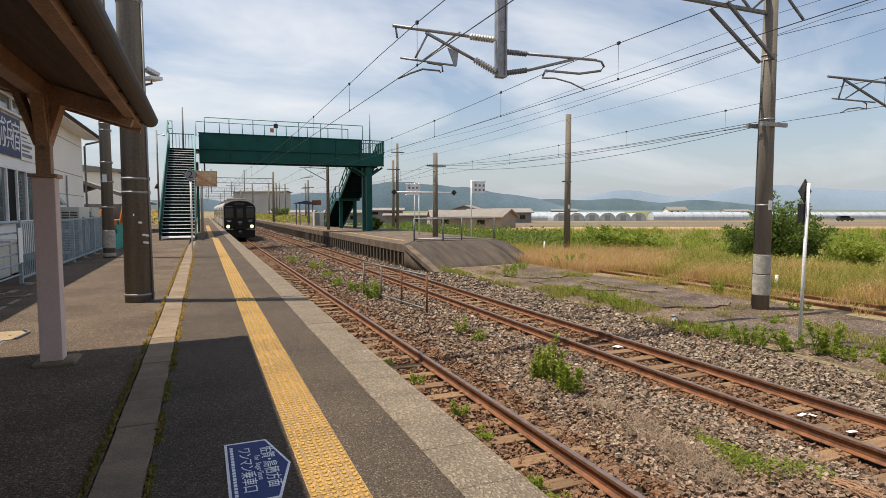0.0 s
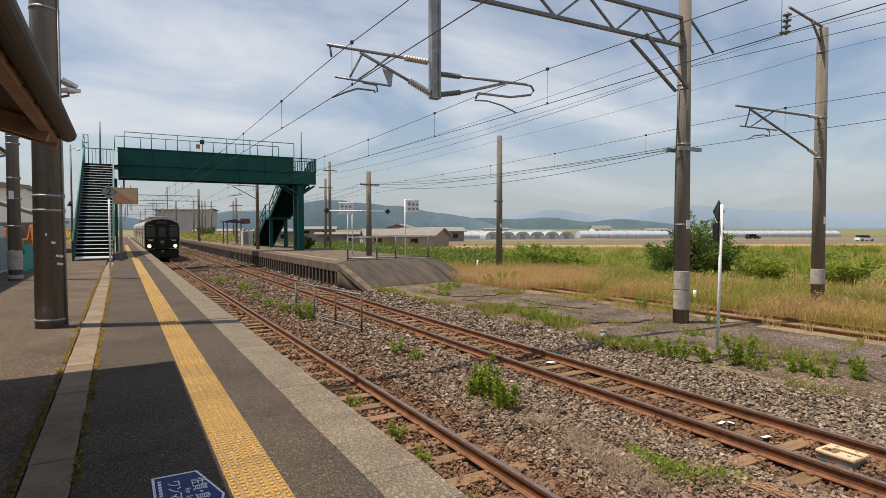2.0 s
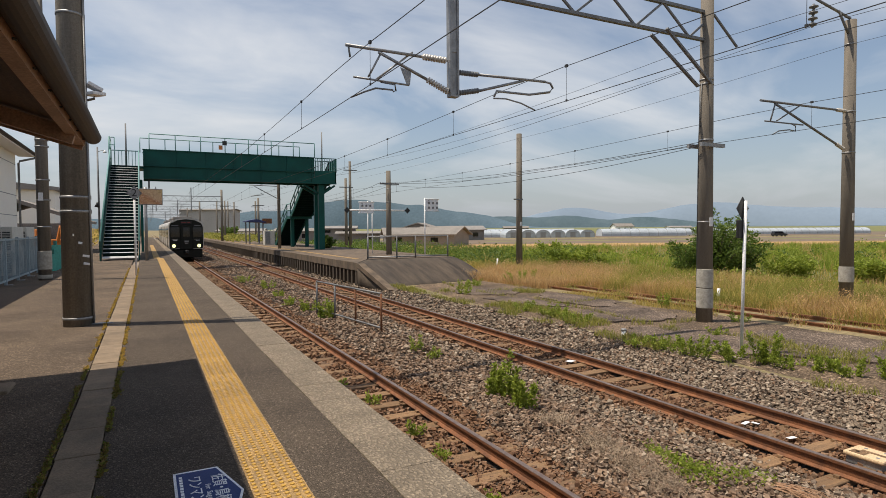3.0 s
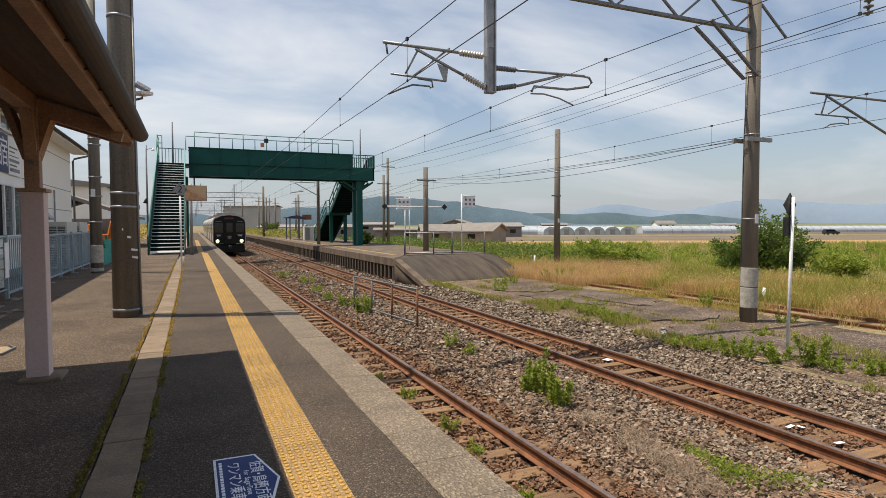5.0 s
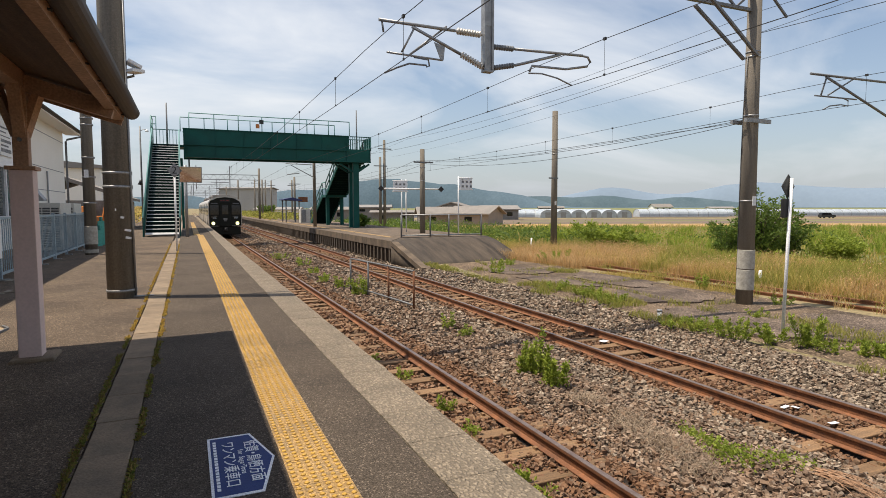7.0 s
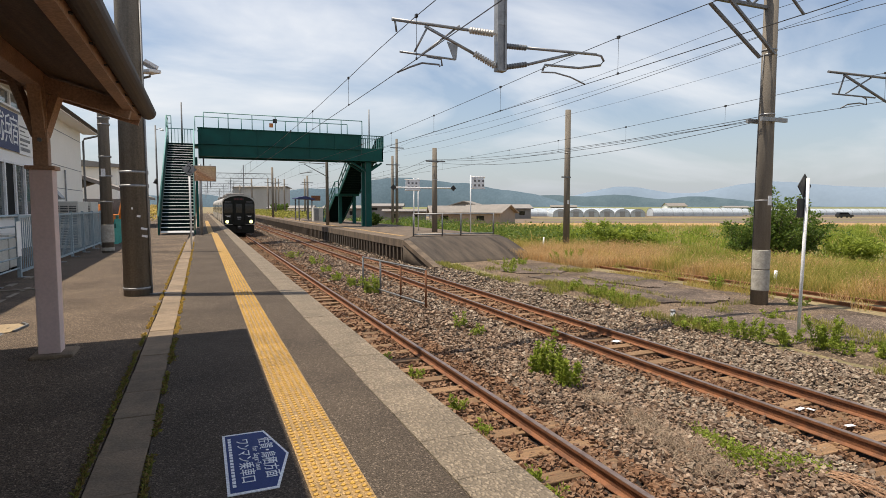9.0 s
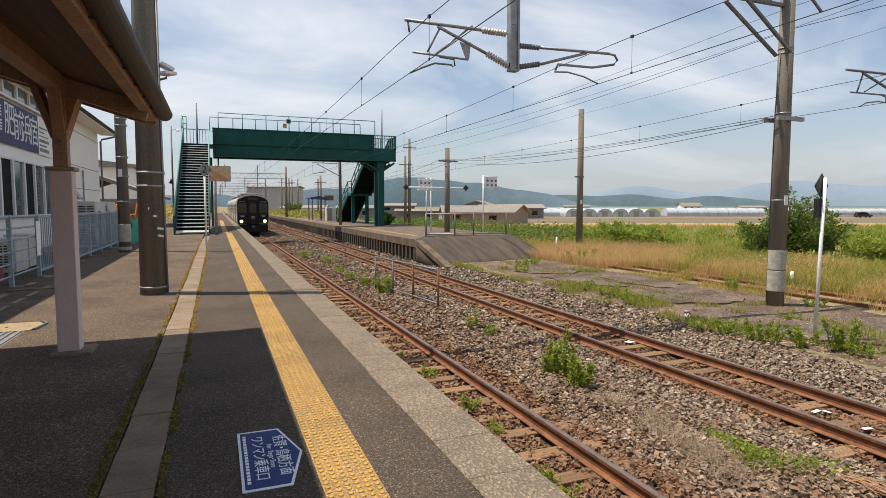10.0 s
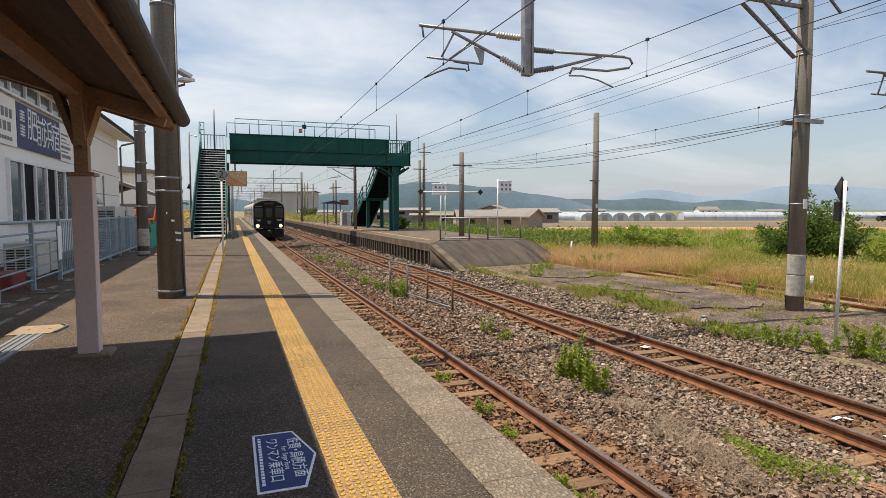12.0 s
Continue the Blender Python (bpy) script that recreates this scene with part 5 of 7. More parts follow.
for x, lab in ((SX0, -1), (SX1, 1)):
    bm = bmnew()
    prism(bm, [(SY0 - 0.1, -0.0), (SY0 + 0.4, -0.0), (BY0 + 0.1, DECK - 0.35), (BY0 + 0.1, DECK + 0.25), (SY0 - 0.1, 0.32)], 'x', x - 0.03, x + 0.03)
    part("stringer", bm, GREEN, fb)
    bm = bmnew()
    prism(bm, [(SY0 - 0.1, 0.33), (BY0 + 0.1, DECK + 0.26), (BY0 + 0.1, DECK + 1.05), (SY0 - 0.1, 1.0)], 'x', x - 0.02, x + 0.02)
    part("side_panel", bm, GREEN, fb)
    bm = bmnew()
    tube(bm, [(x, SY0 - 0.1, 0.95), (x, BY0 + 0.1, DECK + 1.02)], 0.04, 8)
    part("handrail", bm, GREEN_LT, fb)
for k in range(9):
    x = SX0 + (SX1 - SX0) * k / 8
    bm = bmnew()
    box(bm, x - 0.018, x + 0.018, BY1 - 0.05, BY1 - 0.01, DECK, DECK + 1.2)
    part("baluster", bm, GREEN_LT, fb)
bm = bmnew()
box(bm, SX0, SX1, BY1 - 0.06, BY1, DECK + 1.18, DECK + 1.24)
part("handrail", bm, GREEN_LT, fb)
bm = bmnew()
box(bm, SX0, SX1, BY1 - 0.06, BY1, DECK - 0.3, DECK + 0.15)
part("kick_plate", bm, GREEN_LT, fb)
for x0, z1 in ((SX0 - 0.02, 7.65),):
    for y in (BY0 + 0.1, BY1 - 0.1):
        bm = bmnew()
        tube(bm, [(x0, y, DECK), (x0, y, z1)], 0.035, 6)
        part("rail_post", bm, GREEN_LT, fb)
    for z in (6.3, 7.0, 7.65):
        bm = bmnew()
        tube(bm, [(x0, BY0 + 0.1, z), (x0, BY1 - 0.1, z)], 0.035, 6)
        part("handrail", bm, GREEN_LT, fb)
for x in (SX0 - 0.06, SX0 + 0.27):
    bm = bmnew()
    tube(bm, [(x, BY0 + 0.14, DECK), (x, BY0 + 0.14, 7.62)], 0.032, 6)
    part("rail_post", bm, GREEN_LT, fb)
for z in (7.12, 7.62):
    bm = bmnew()
    tube(bm, [(SX0 - 0.06, BY0 + 0.14, z), (SX0 + 0.27, BY0 + 0.14, z)], 0.032, 6)
    part("handrail", bm, GREEN_LT, fb)
lp = thing("lamp_post", (-2.72, 44.3, 0), "thin dark lamp post behind the footbridge stairs", "lamp post")
bm = bmnew()
tube(bm, [(0, 0, 0), (0, 0, 6.95)], 0.07, 10, 0.05)
part("pole", bm, GALV_DK, lp)
bm = bmnew()
tube(bm, [(0, 0, 6.62), (0.25, 0, 6.74), (0.42, 0, 6.72)], 0.02, 6)
arm = part("arm", bm, GALV, lp)
bm = bmnew()
lathe(bm, (0.42, 0, 6.74), (0.42, 0, 6.60), [(0, 0.03), (0.5, 0.10), (1, 0.12)], 10)
part("lamp_head", bm, WHITE, lp, "small white lamp head")
bm = bmnew()
lathe(bm, (-0.05, 0, 3.35), (-0.12, 0, 3.0), [(0, 0.07), (0.4, 0.09), (1, 0.15)], 10)
part("loudspeaker", bm, BLACK, lp, "dark loudspeaker horn")
# legs
for x, y in ((-0.22, 44.7), (-1.95, 45.3), (12.15, 44.4), (12.15, 45.6)):
    bm = bmnew()
    box(bm, x - 0.22 if x > 5 else x - 0.08, x + 0.22 if x > 5 else x + 0.08, y - 0.18, y + 0.18, -0.13 if x > 5 else 0.0, 4.9, 0.01)
    part("leg", bm, GREEN, fb, "green steel column")
for y, x in ((44.4, 12.15), (45.6, 12.15)):
    bm = bmnew()
    beam(bm, (x, y, 4.1), (x - 1.3, y, 4.85), 0.12, 0.14)
    beam(bm, (x, y, 4.1), (x + 1.1, y, 4.85), 0.12, 0.14)
    part("knee_brace", bm, GREEN, fb)
# stairs down to the island platform: two flights with a landing between
LAND_Z, LAND_Y0, LAND_Y1 = 2.62, 51.9, 53.4
for (ya, za), (yb, zb) in (((45.9, DECK), (LAND_Y0, LAND_Z)), ((LAND_Y1, LAND_Z), (59.0, P2Z))):
    for x in (11.45, 13.3):
        bm = bmnew()
        prism(bm, [(ya, za - 0.30), (ya, za + 0.12), (yb, zb + 0.12), (yb, zb - 0.02), (yb - 0.5, zb - 0.02)], 'x', x - 0.04, x + 0.04)
        part("stringer", bm, GREEN, fb)
        for h in (0.55, 1.10):
            bm = bmnew()
            tube(bm, [(x, ya, za + h), (x, yb, zb + h)], 0.05, 8)
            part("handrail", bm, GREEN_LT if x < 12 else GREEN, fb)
        for k in range(5):
            yy, zz = ya + (yb - ya) * k / 4, za + (zb - za) * k / 4
            bm = bmnew()
            box(bm, x - 0.035, x + 0.035, yy - 0.035, yy + 0.035, zz, zz + 1.10)
            part("rail_post", bm, GREEN, fb)
    # inner panel is coloured near black for the shade inside the flight
    bm = bmnew()
    prism(bm, [(ya, za + 0.14), (ya, za + 1.05), (yb, zb + 1.05), (yb, zb + 0.14)], 'x', 13.20, 13.24)
    part("side_panel", bm, GREEN_SHADE, fb)
    n = round((za - zb) / 0.19)
    for k in range(1, n + 1):
        yy, zz = ya + (yb - ya) * (k - 0.5) / n, za + (zb - za) * k / n
        # treads likewise: shade of the underside painted in
        bm = bmnew()
        box(bm, 11.5, 13.25, yy - 0.19, yy + 0.17, zz - 0.03, zz)
        box(bm, 11.5, 13.25, yy - 0.21, yy - 0.19, zz - 0.03, zz + 0.19)
        part("tread", bm, GREEN_SHADE, fb)
bm = bmnew()
box(bm, 11.41, 13.34, LAND_Y0 - 0.05, LAND_Y1 + 0.05, LAND_Z - 0.24, LAND_Z, 0.01)
part("landing", bm, GREEN, fb)
for x in (11.45, 13.3):
    for h in (0.55, 1.10):
        bm = bmnew()
        tube(bm, [(x, LAND_Y0, LAND_Z + h), (x, LAND_Y1, LAND_Z + h)], 0.05, 8)
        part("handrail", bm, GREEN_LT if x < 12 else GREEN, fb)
for x in (11.75, 13.05):
    bm = bmnew()
    box(bm, x - 0.14, x + 0.14, 52.5, 52.78, P2Z, LAND_Z - 0.24)
    part("leg", bm, GREEN, fb)
for x, h in ((-1.08, 8.7), (12.4, 9.05)):
    bm = bmnew()
    tube(bm, [(x, 44.9, DECK - 0.3), (x, 44.9, h)], 0.06, 8, 0.045)
    part("flagpole", bm, GALV_DK, fb, "thin grey pole")
for x, z, m_, w in ((4.85, 7.3, ORANGE, 0.26), (5.12, 7.62, BLACK, 0.3)):
    bm = bmnew()
    box(bm, x - w / 2, x + w / 2, BY0 - 0.02, BY0 + 0.0, z - 0.15, z + 0.15)
    part("small_plate", bm, m_, fb, "small plate on the railing")
bm = bmnew()
tube(bm, [(0.25, 43.95, 4.86), (0.25, 43.95, 4.3), (0.15, 43.95, 4.15)], 0.05, 8)
lathe(bm, (0.15, 43.95, 4.18), (0.15, 43.95, 3.95), [(0, 0.05), (0.5, 0.11), (1, 0.12)], 10)
part("loudspeaker", bm, BLACK, fb)

# ---- signs on the platform ----
s2 = thing("platform_number_sign", (-0.33, 21.3, 0), "white pole with a grey round car-stop sign reading two", "sign")
bm = bmnew()
tube(bm, [(0, 0, 0), (0, 0, 2.75)], 0.032, 10)
part("pole", bm, WHITE, s2)
bm = bmnew()
prism(bm, [(0.235 * math.cos(a), 2.68 + 0.235 * math.sin(a)) for a in (math.pi / 2 * i for i in range(4))], 'y', -0.045, -0.03)
part("diamond", bm, GALV_DK, s2)
bm = bmnew()
tube(bm, [(0, -0.062, 2.68), (0, -0.046, 2.68)], 0.165, 20)
part("disc", bm, GALV, s2, "grey disc")
lettering("numeral", "2", 0.34, BLACK, s2, pose(0, -0.065, 2.68, 90, 0, 0))
mr_ = thing("platform_mirror", (0.0, 31.6, 0), "rectangular platform mirror on a grey pole beside the stairs", "mirror")
bm = bmnew()
tube(bm, [(0, 0, 0), (0, 0, 3.55)], 0.075, 10)
part("pole", bm, GALV, mr_)
bm = bmnew()
box(bm, -0.30, 0.75, -0.16, -0.09, 2.70, 3.48, 0.015)
MTURN = Matrix.Translation((0.22, -0.10, 3.09)) @ Matrix.Rotation(radians(8), 4, 'Z') @ Matrix.Rotation(radians(4.0), 4, 'X') @ Matrix.Translation((-0.22, 0.10, -3.09))
bm.transform(MTURN)
fr = part("frame", bm, GALV_DK, mr_)
bm = bmnew()
vs = [bm.verts.new(p) for p in ((-0.27, -0.166, 2.73), (0.72, -0.166, 2.73), (0.72, -0.19, 3.45), (-0.27, -0.19, 3.45))]
bm.faces.new(vs)
b0 = [bm.verts.new((p.co.x, -0.155, p.co.z)) for p in vs]
for i in range(4):
    bm.faces.new((vs[i], vs[(i + 1) % 4], b0[(i + 1) % 4], b0[i]))
bm.transform(MTURN)
part("mirror_pane", bm, MIRROR, mr_, "reflecting mirror pane")

# car-stop boards on the island platform
for x, y, two in ((12.85, 35.0, True), (14.35, 30.3, False)):
    b = thing("stop_board", (x, y, P2Z), "white framed car-stop board on thin white posts", "sign", "stop boards")
    for dx in ((-0.28, 0.02) if two else (0.0,)):
        bm = bmnew()
        tube(bm, [(dx, 0, 0), (dx, 0, 3.35)], 0.04, 8)
        part("post", bm, WHITE, b)
    x0, x1 = (-0.85, 0.1) if two else (0.05, 0.85)
    bm = bmnew()
    box(bm, x0, x1, -0.05, -0.03, 2.62, 3.25)
    part("panel", bm, SIGNWHITE, b)
    for z in (2.60, 3.27):
        bm = bmnew()
        tube(bm, [(x0 - 0.05, -0.03, z), (x1 + 0.05, -0.03, z)], 0.035, 6)
        part("frame_bar", bm, WHITE, b)
    for i in range(3):
        for j in range(2):
            bm = bmnew()
            box(bm, x0 + 0.14 + i * 0.26, x0 + 0.27 + i * 0.26, -0.056, -0.05, 2.72 + j * 0.26, 2.84 + j * 0.26)
            part("print", bm, GREYTXT, b)
    lettering("numeral", "2", 0.24, GREYTXT, b, pose(x0 + 0.18, -0.06, 3.12, 90, 0, 0))
xb = thing("signal_crossbar", (10.72, 33.22, 0), "white horizontal bar with black diamond ends", "sign")
bm = bmnew()
tube(bm, [(-0.1, 0, 2.58), (3.8, 0, 2.58)], 0.045, 8)
part("bar", bm, WHITE, xb)
for x in (-0.1, 3.8):
    bm = bmnew()
    prism(bm, [(x - 0.19, 2.58), (x, 2.39), (x + 0.19, 2.58), (x, 2.77)], 'y', -0.06, -0.04)
    part("diamond", bm, BLACK, xb)

ef = thing("end_fence", (0, 28.9, P2Z), "grey pipe fence across the island platform's end", "fence")
for x in (10.35, 12.0, 13.1, 15.1):
    bm = bmnew()
    tube(bm, [(x, 0, 0), (x, 0, 1.18)], 0.045, 8)
    part("post", bm, GALV_DK, ef)
for z in (1.17, 0.08):
    bm = bmnew()
    tube(bm, [(10.35, 0, z), (15.1, 0, z)], 0.035, 8)
    part("rail", bm, GALV, ef)

# pipe barrier between the tracks
tb = thing("track_barrier", (0, 0, 0), "low weathered pipe railing standing in the ballast", "railing")
P = [(5.40, 14.15), (5.22, 15.7), (5.05, 17.15), (4.88, 18.6)]
for x, y in P:
    bm = bmnew()
    tube(bm, [(x, y, -1.35), (x, y, -0.22)], 0.03, 8)
    part("post", bm, RUST if x > 5.1 else GALV_DK, tb)
for z in (-0.22, -1.12):
    bm = bmnew()
    tube(bm, [(x, y, z) for x, y in P], 0.028, 8)
    part("rail", bm, GALV_DK, tb)

# marker post on the apron
mk = thing("marker_post", (10.42, 7.44, -1.12), "leaning white marker post with black diamond and box", "sign")
bm = bmnew()
tube(bm, [(-0.03, 0, -0.05), (0.06, 0, 3.10)], 0.030, 10)
part("post", bm, WHITE, mk)
bm = bmnew()
prism(bm, [(-0.16, 2.95), (0.02, 2.72), (0.20, 2.95), (0.02, 3.18)], 'y', 0.035, 0.05)
part("diamond", bm, BLACK, mk)
bm = bmnew()
box(bm, -0.10, 0.13, 0.03, 0.09, 2.36, 2.72, 0.01)
part("box", bm, BLACK, mk)
bm = bmnew()
box(bm, -0.14, 0.12, -0.12, 0.12, -0.02, 0.02, 0.01)
part("footing", bm, CONC, mk)

# beacon between the rails
bc = thing("track_beacon", (7.33, 3.62, -1.27), "cream plastic train-control beacon on a grey block between rails", "beacon")
bm = bmnew()
box(bm, -0.15, 0.15, -0.19, 0.19, 0.0, 0.085, 0.008)
part("base_block", bm, GALV, bc)
bm = bmnew()
box(bm, -0.175, 0.175, -0.215, 0.215, 0.085, 0.135, 0.018)
top_ = part("top_plate", bm, CREAM, bc)
for dx, dy in ((-0.08, 0.1), (0.1, 0.1), (-0.1, -0.12), (0.12, -0.1)):
    bm = bmnew()
    tube(bm, [(dx, dy, 0.13), (dx, dy, 0.138)], 0.022, 8)
    part("bolt_hole", bm, GREYTXT, top_)
bm = bmnew()
box(bm, -0.15, -0.03, 0.0, 0.16, 0.133, 0.138)
box(bm, -0.02, 0.03, -0.2, 0.1, 0.133, 0.138)
part("print", bm, SLEEPER, top_)
for x, y in ((6.93, 6.0), (6.95, 4.75), (7.0, 9.4)):
    bm = bmnew()
    box(bm, -0.08, 0.08, -0.05, 0.05, 0, 0.02, 0.003)
    m_ = part("paint_mark", bm, WHITE)
    m_.matrix_world = Matrix.Translation((x, y, -1.26))
    tagged(m_, "white painted marker block on a sleeper", "marker", "track markers")
st_ = thing("marker_stub", (9.9, 10.1, -1.2), "short white marker stub in the ballast", "marker")
bm = bmnew()
tube(bm, [(0, 0, 0), (0, 0, 0.26)], 0.05, 10)
part("post", bm, WHITE, st_)
bm = bmnew()
tube(bm, [(0, 0, 0.24), (0, 0, 0.29)], 0.06, 10)
part("cap", bm, GALV, st_)
for x, y, hp in ((19.2, 30.2, 0.75), (17.5, 13.4, 0.5)):
    ws = thing("marker_stub", (x, y, -1.17), "white peg standing in dry grass", "marker", "white pegs")
    bm = bmnew()
    tube(bm, [(0, 0, 0), (0.05, 0, hp)], 0.05, 8)
    part("post", bm, WHITE, ws)

# scraps of white paper lying between the rails of the second track
for x, y, w_, d_, a in ((7.27, 5.14, 0.16, 0.06, 12), (7.38, 5.07, 0.05, 0.10, 5), (7.27, 4.50, 0.13, 0.06, -8), (7.57, 9.2, 0.17, 0.14, 20)):
    sc = thing("paper_scrap", pose(x, y, -1.232, 0, 0, a), "white scrap lying on a sleeper between the rails", "litter", "white scraps")
    bm = bmnew()
    box(bm, -w_ / 2, w_ / 2, -d_ / 2, d_ / 2, 0, 0.006, 0.002)
    part("sheet", bm, SIGNWHITE, sc)

# booth and canopy on the island platform
bo = thing("platform_booth", (11.3, 61.5, P2Z), "grey-white equipment booth on the island platform", "booth")
bm = bmnew()
box(bm, -0.5, 0.5, -0.5, 0.5, 0, 1.45, 0.02)
part("body", bm, ACBEIGE, bo)
bm = bmnew()
box(bm, -0.4, 0.05, -0.53, -0.49, 0.1, 1.35)
part("door", bm, GALV, bo)
cp = thing("platform_canopy", (10.6, 66.0, P2Z), "small canopy with a dark blue roof on the island platform", "canopy")
bm = bmnew()
prism(bm, [(-1.0, 2.40), (1.0, 2.3), (1.0, 2.4), (0, 2.7), (-1.0, 2.5)], 'y', -1.6, 1.6)
part("roof", bm, NAVY, cp)
for x in (-0.7, 0.7):
    for y in (-1.3, 1.3):
        bm = bmnew()
        box(bm, x - 0.06, x + 0.06, y - 0.06, y + 0.06, 0, 2.4)
        part("post", bm, GALV_DK, cp)
bm = bmnew()
box(bm, 0.6, 1.6, -1.55, -1.45, 2.2, 2.75)
part("sign_panel", bm, RUST, cp, "brown sign panel")

# ---- train ----
TY = 53.5
train = thing("railcar", (T1, TY, RAIL_Z), "black-fronted silver electric commuter train with lit headlights", "train")
HW = 1.36


def section(h=3.55):
    pts = [(-HW + 0.06, 0.95), (HW - 0.06, 0.95), (HW, 1.25), (HW, 2.85)]
    pts += [(HW - 0.30 * (1 - math.cos(a)), 2.85 + 0.45 * math.sin(a)) for a in (radians(20), radians(50), radians(80))]
    pts += [(0.7, h - 0.08), (0, h), (-0.7, h - 0.08)]
    pts += [(-HW + 0.30 * (1 - math.cos(a)), 2.85 + 0.45 * math.sin(a)) for a in (radians(80), radians(50), radians(20))]
    return pts + [(-HW, 2.85), (-HW, 1.25)]


for k in range(2):
    y0 = 0.35 + k * 20.2
    bm = bmnew()
    prism(bm, section(), 'y', y0, y0 + 19.8)
    body = part("car_body", bm, STEEL_TR, train, "brushed silver car body")
    bm = bmnew()
    prism(bm, [(-1.05, 3.36), (1.05, 3.36), (0.75, 3.49), (0, 3.57), (-0.75, 3.49)], 'y', y0 + 0.1, y0 + 19.7)
    part("roof", bm, ROOFGREY, body)
    for yy in (5.0, 13.0):
        bm = bmnew()
        box(bm, -0.8, 0.8, y0 + yy, y0 + yy + 2.4, 3.5, 3.78, 0.05)
        part("roof_unit", bm, ROOFGREY, body)
    for s in (-1, 1):
        for dy in (2.4, 9.2, 16.0):
            bm = bmnew()
            box(bm, s * HW - 0.012, s * HW + 0.012, y0 + dy, y0 + dy + 1.3, 1.02, 2.9)
            dr = part("door", bm, TRBLACK, body, "dark sliding door")
            bm = bmnew()
            box(bm, s * HW - 0.016, s * HW + 0.016, y0 + dy + 0.15, y0 + dy + 1.15, 1.9, 2.7)
            part("door_glass", bm, DKGLASS, dr)
        for dy in (0.5, 4.3, 6.6, 11.1, 13.4, 17.8):
            bm = bmnew()
            box(bm, s * HW - 0.008, s * HW + 0.008, y0 + dy, y0 + dy + 1.7, 1.85, 2.7)
            part("window", bm, DKGLASS, body)
    for yy in (2.2, 15.4):
        for dy in (0, 2.1):
            for s in (-1, 1):
                bm = bmnew()
                tube(bm, [(s * 0.56, y0 + yy + dy, 0.43), (s * 0.68, y0 + yy + dy, 0.43)], 0.43, 20)
                part("wheel", bm, BLACK, body)
    bm = bmnew()
    box(bm, -1.1, 1.1, y0 + 1.2, y0 + 18.6, 0.35, 0.95)
    part("underframe", bm, TRBLACK, body)
# front end
bm = bmnew()
prism(bm, section(3.57), 'y', 0.10, 0.36)
front = part("front_frame", bm, STEEL_TR, train, "silver front surround")
bm = bmnew()
sec = [(x * 0.955, 0.95 + (z - 0.95) * 0.965) for x, z in section(3.57)]
prism(bm, sec, 'y', 0.03, 0.12)
mask = part("front_panel", bm, TRBLACK, train, "glossy black front panel")
for x0, x1 in ((-1.22, -0.52), (0.52, 1.22)):
    bm = bmnew()
    box(bm, x0, x1, 0.012, 0.035, 1.95, 2.80, 0.008)
    part("windscreen", bm, DKGLASS, mask)
    bm = bmnew()
    box(bm, x0, x1, 0.010, 0.032, 0.97, 1.0)
    part("silver_line", bm, STEEL_TR, mask)
    bm = bmnew()
    box(bm, x0 + 0.1, x1 - 0.15, 0.010, 0.032, 1.76, 1.785)
    part("wiper", bm, STEEL_TR, mask)
bm = bmnew()
box(bm, -0.46, 0.46, -0.02, 0.05, 0.92, 3.02, 0.04)
gd = part("gangway_door", bm, TRBLACK, mask)
bm = bmnew()
box(bm, -0.26, 0.26, -0.028, -0.015, 1.98, 2.78, 0.01)
part("door_glass", bm, DKGLASS, gd)
bm = bmnew()
box(bm, -0.16, 0.16, -0.026, -0.018, 1.52, 1.66)
box(bm, -0.12, 0.12, -0.026, -0.018, 1.40, 1.46)
part("emblem", bm, GALV, gd, "pale emblem bars")
bm = bmnew()
box(bm, -0.42, 0.42, 0.0, 0.034, 3.08, 3.30, 0.01)
disp = part("destination_display", bm, BLACK, mask, "dark display with red bars")
bm = bmnew()
for a, b in ((-0.36, -0.20), (-0.15, -0.02), (0.10, 0.30)):
    box(bm, a, b, -0.004, 0.001, 3.15, 3.22)
part("print", bm, RED, disp)
for sx_ in (-0.87, 0.87):
    bm = bmnew()
    box(bm, sx_ - 0.26, sx_ + 0.26, 0.008, 0.034, 2.90, 2.97)
    part("marker_strip", bm, GREYTXT, mask)
    bm = bmnew()
    for k in range(4):
        box(bm, sx_ - 0.14 + k * 0.075, sx_ - 0.09 + k * 0.075, 0.018, 0.032, 1.64, 1.71)
    part("print", bm, SIGNWHITE, mask, "small white bars")
bm = bmnew()
prism(bm, [(x * 1.012, z + 0.012) for x, z in section(3.57)[3:11]] + [(x * 0.95, z - 0.10) for x, z in reversed(section(3.57)[3:11])], 'y', 0.015, 0.30)
part("front_rim", bm, ACBEIGE, train, "pale rim over the front")
LAMP = glow("headlight_glow", (1.0, 0.98, 0.40), 1.8)
for s in (-1, 1):
    bm = bmnew()
    tube(bm, [(s * 0.98, -0.015, 1.22), (s * 0.98, 0.03, 1.22)], 0.145, 16)
    part("headlight", bm, LAMP, mask, "lit pale yellow headlight")
bm = bmnew()
box(bm, -1.25, 1.25, 0.1, 0.5, 0.22, 0.92, 0.05)
part("skirt", bm, TRBLACK, train)
bm = bmnew()
box(bm, -0.16, 0.16, -0.35, 0.3, 0.55, 0.85, 0.04)
lathe(bm, (0, -0.38, 0.70), (0, -0.1, 0.70), [(0, 0.10), (0.2, 0.15), (1, 0.15)], 12)
part("coupler", bm, BLACK, train)
bm = bmnew()
beam(bm, (-0.5, 7.0, 3.6), (0, 7.9, 4.3), 0.05, 0.05)
beam(bm, (0, 7.9, 4.3), (-0.0, 7.0, 5.0), 0.05, 0.05)
box(bm, -0.8, 0.8, 6.95, 7.05, 5.0, 5.05)
part("pantograph", bm, GALV_DK, train)

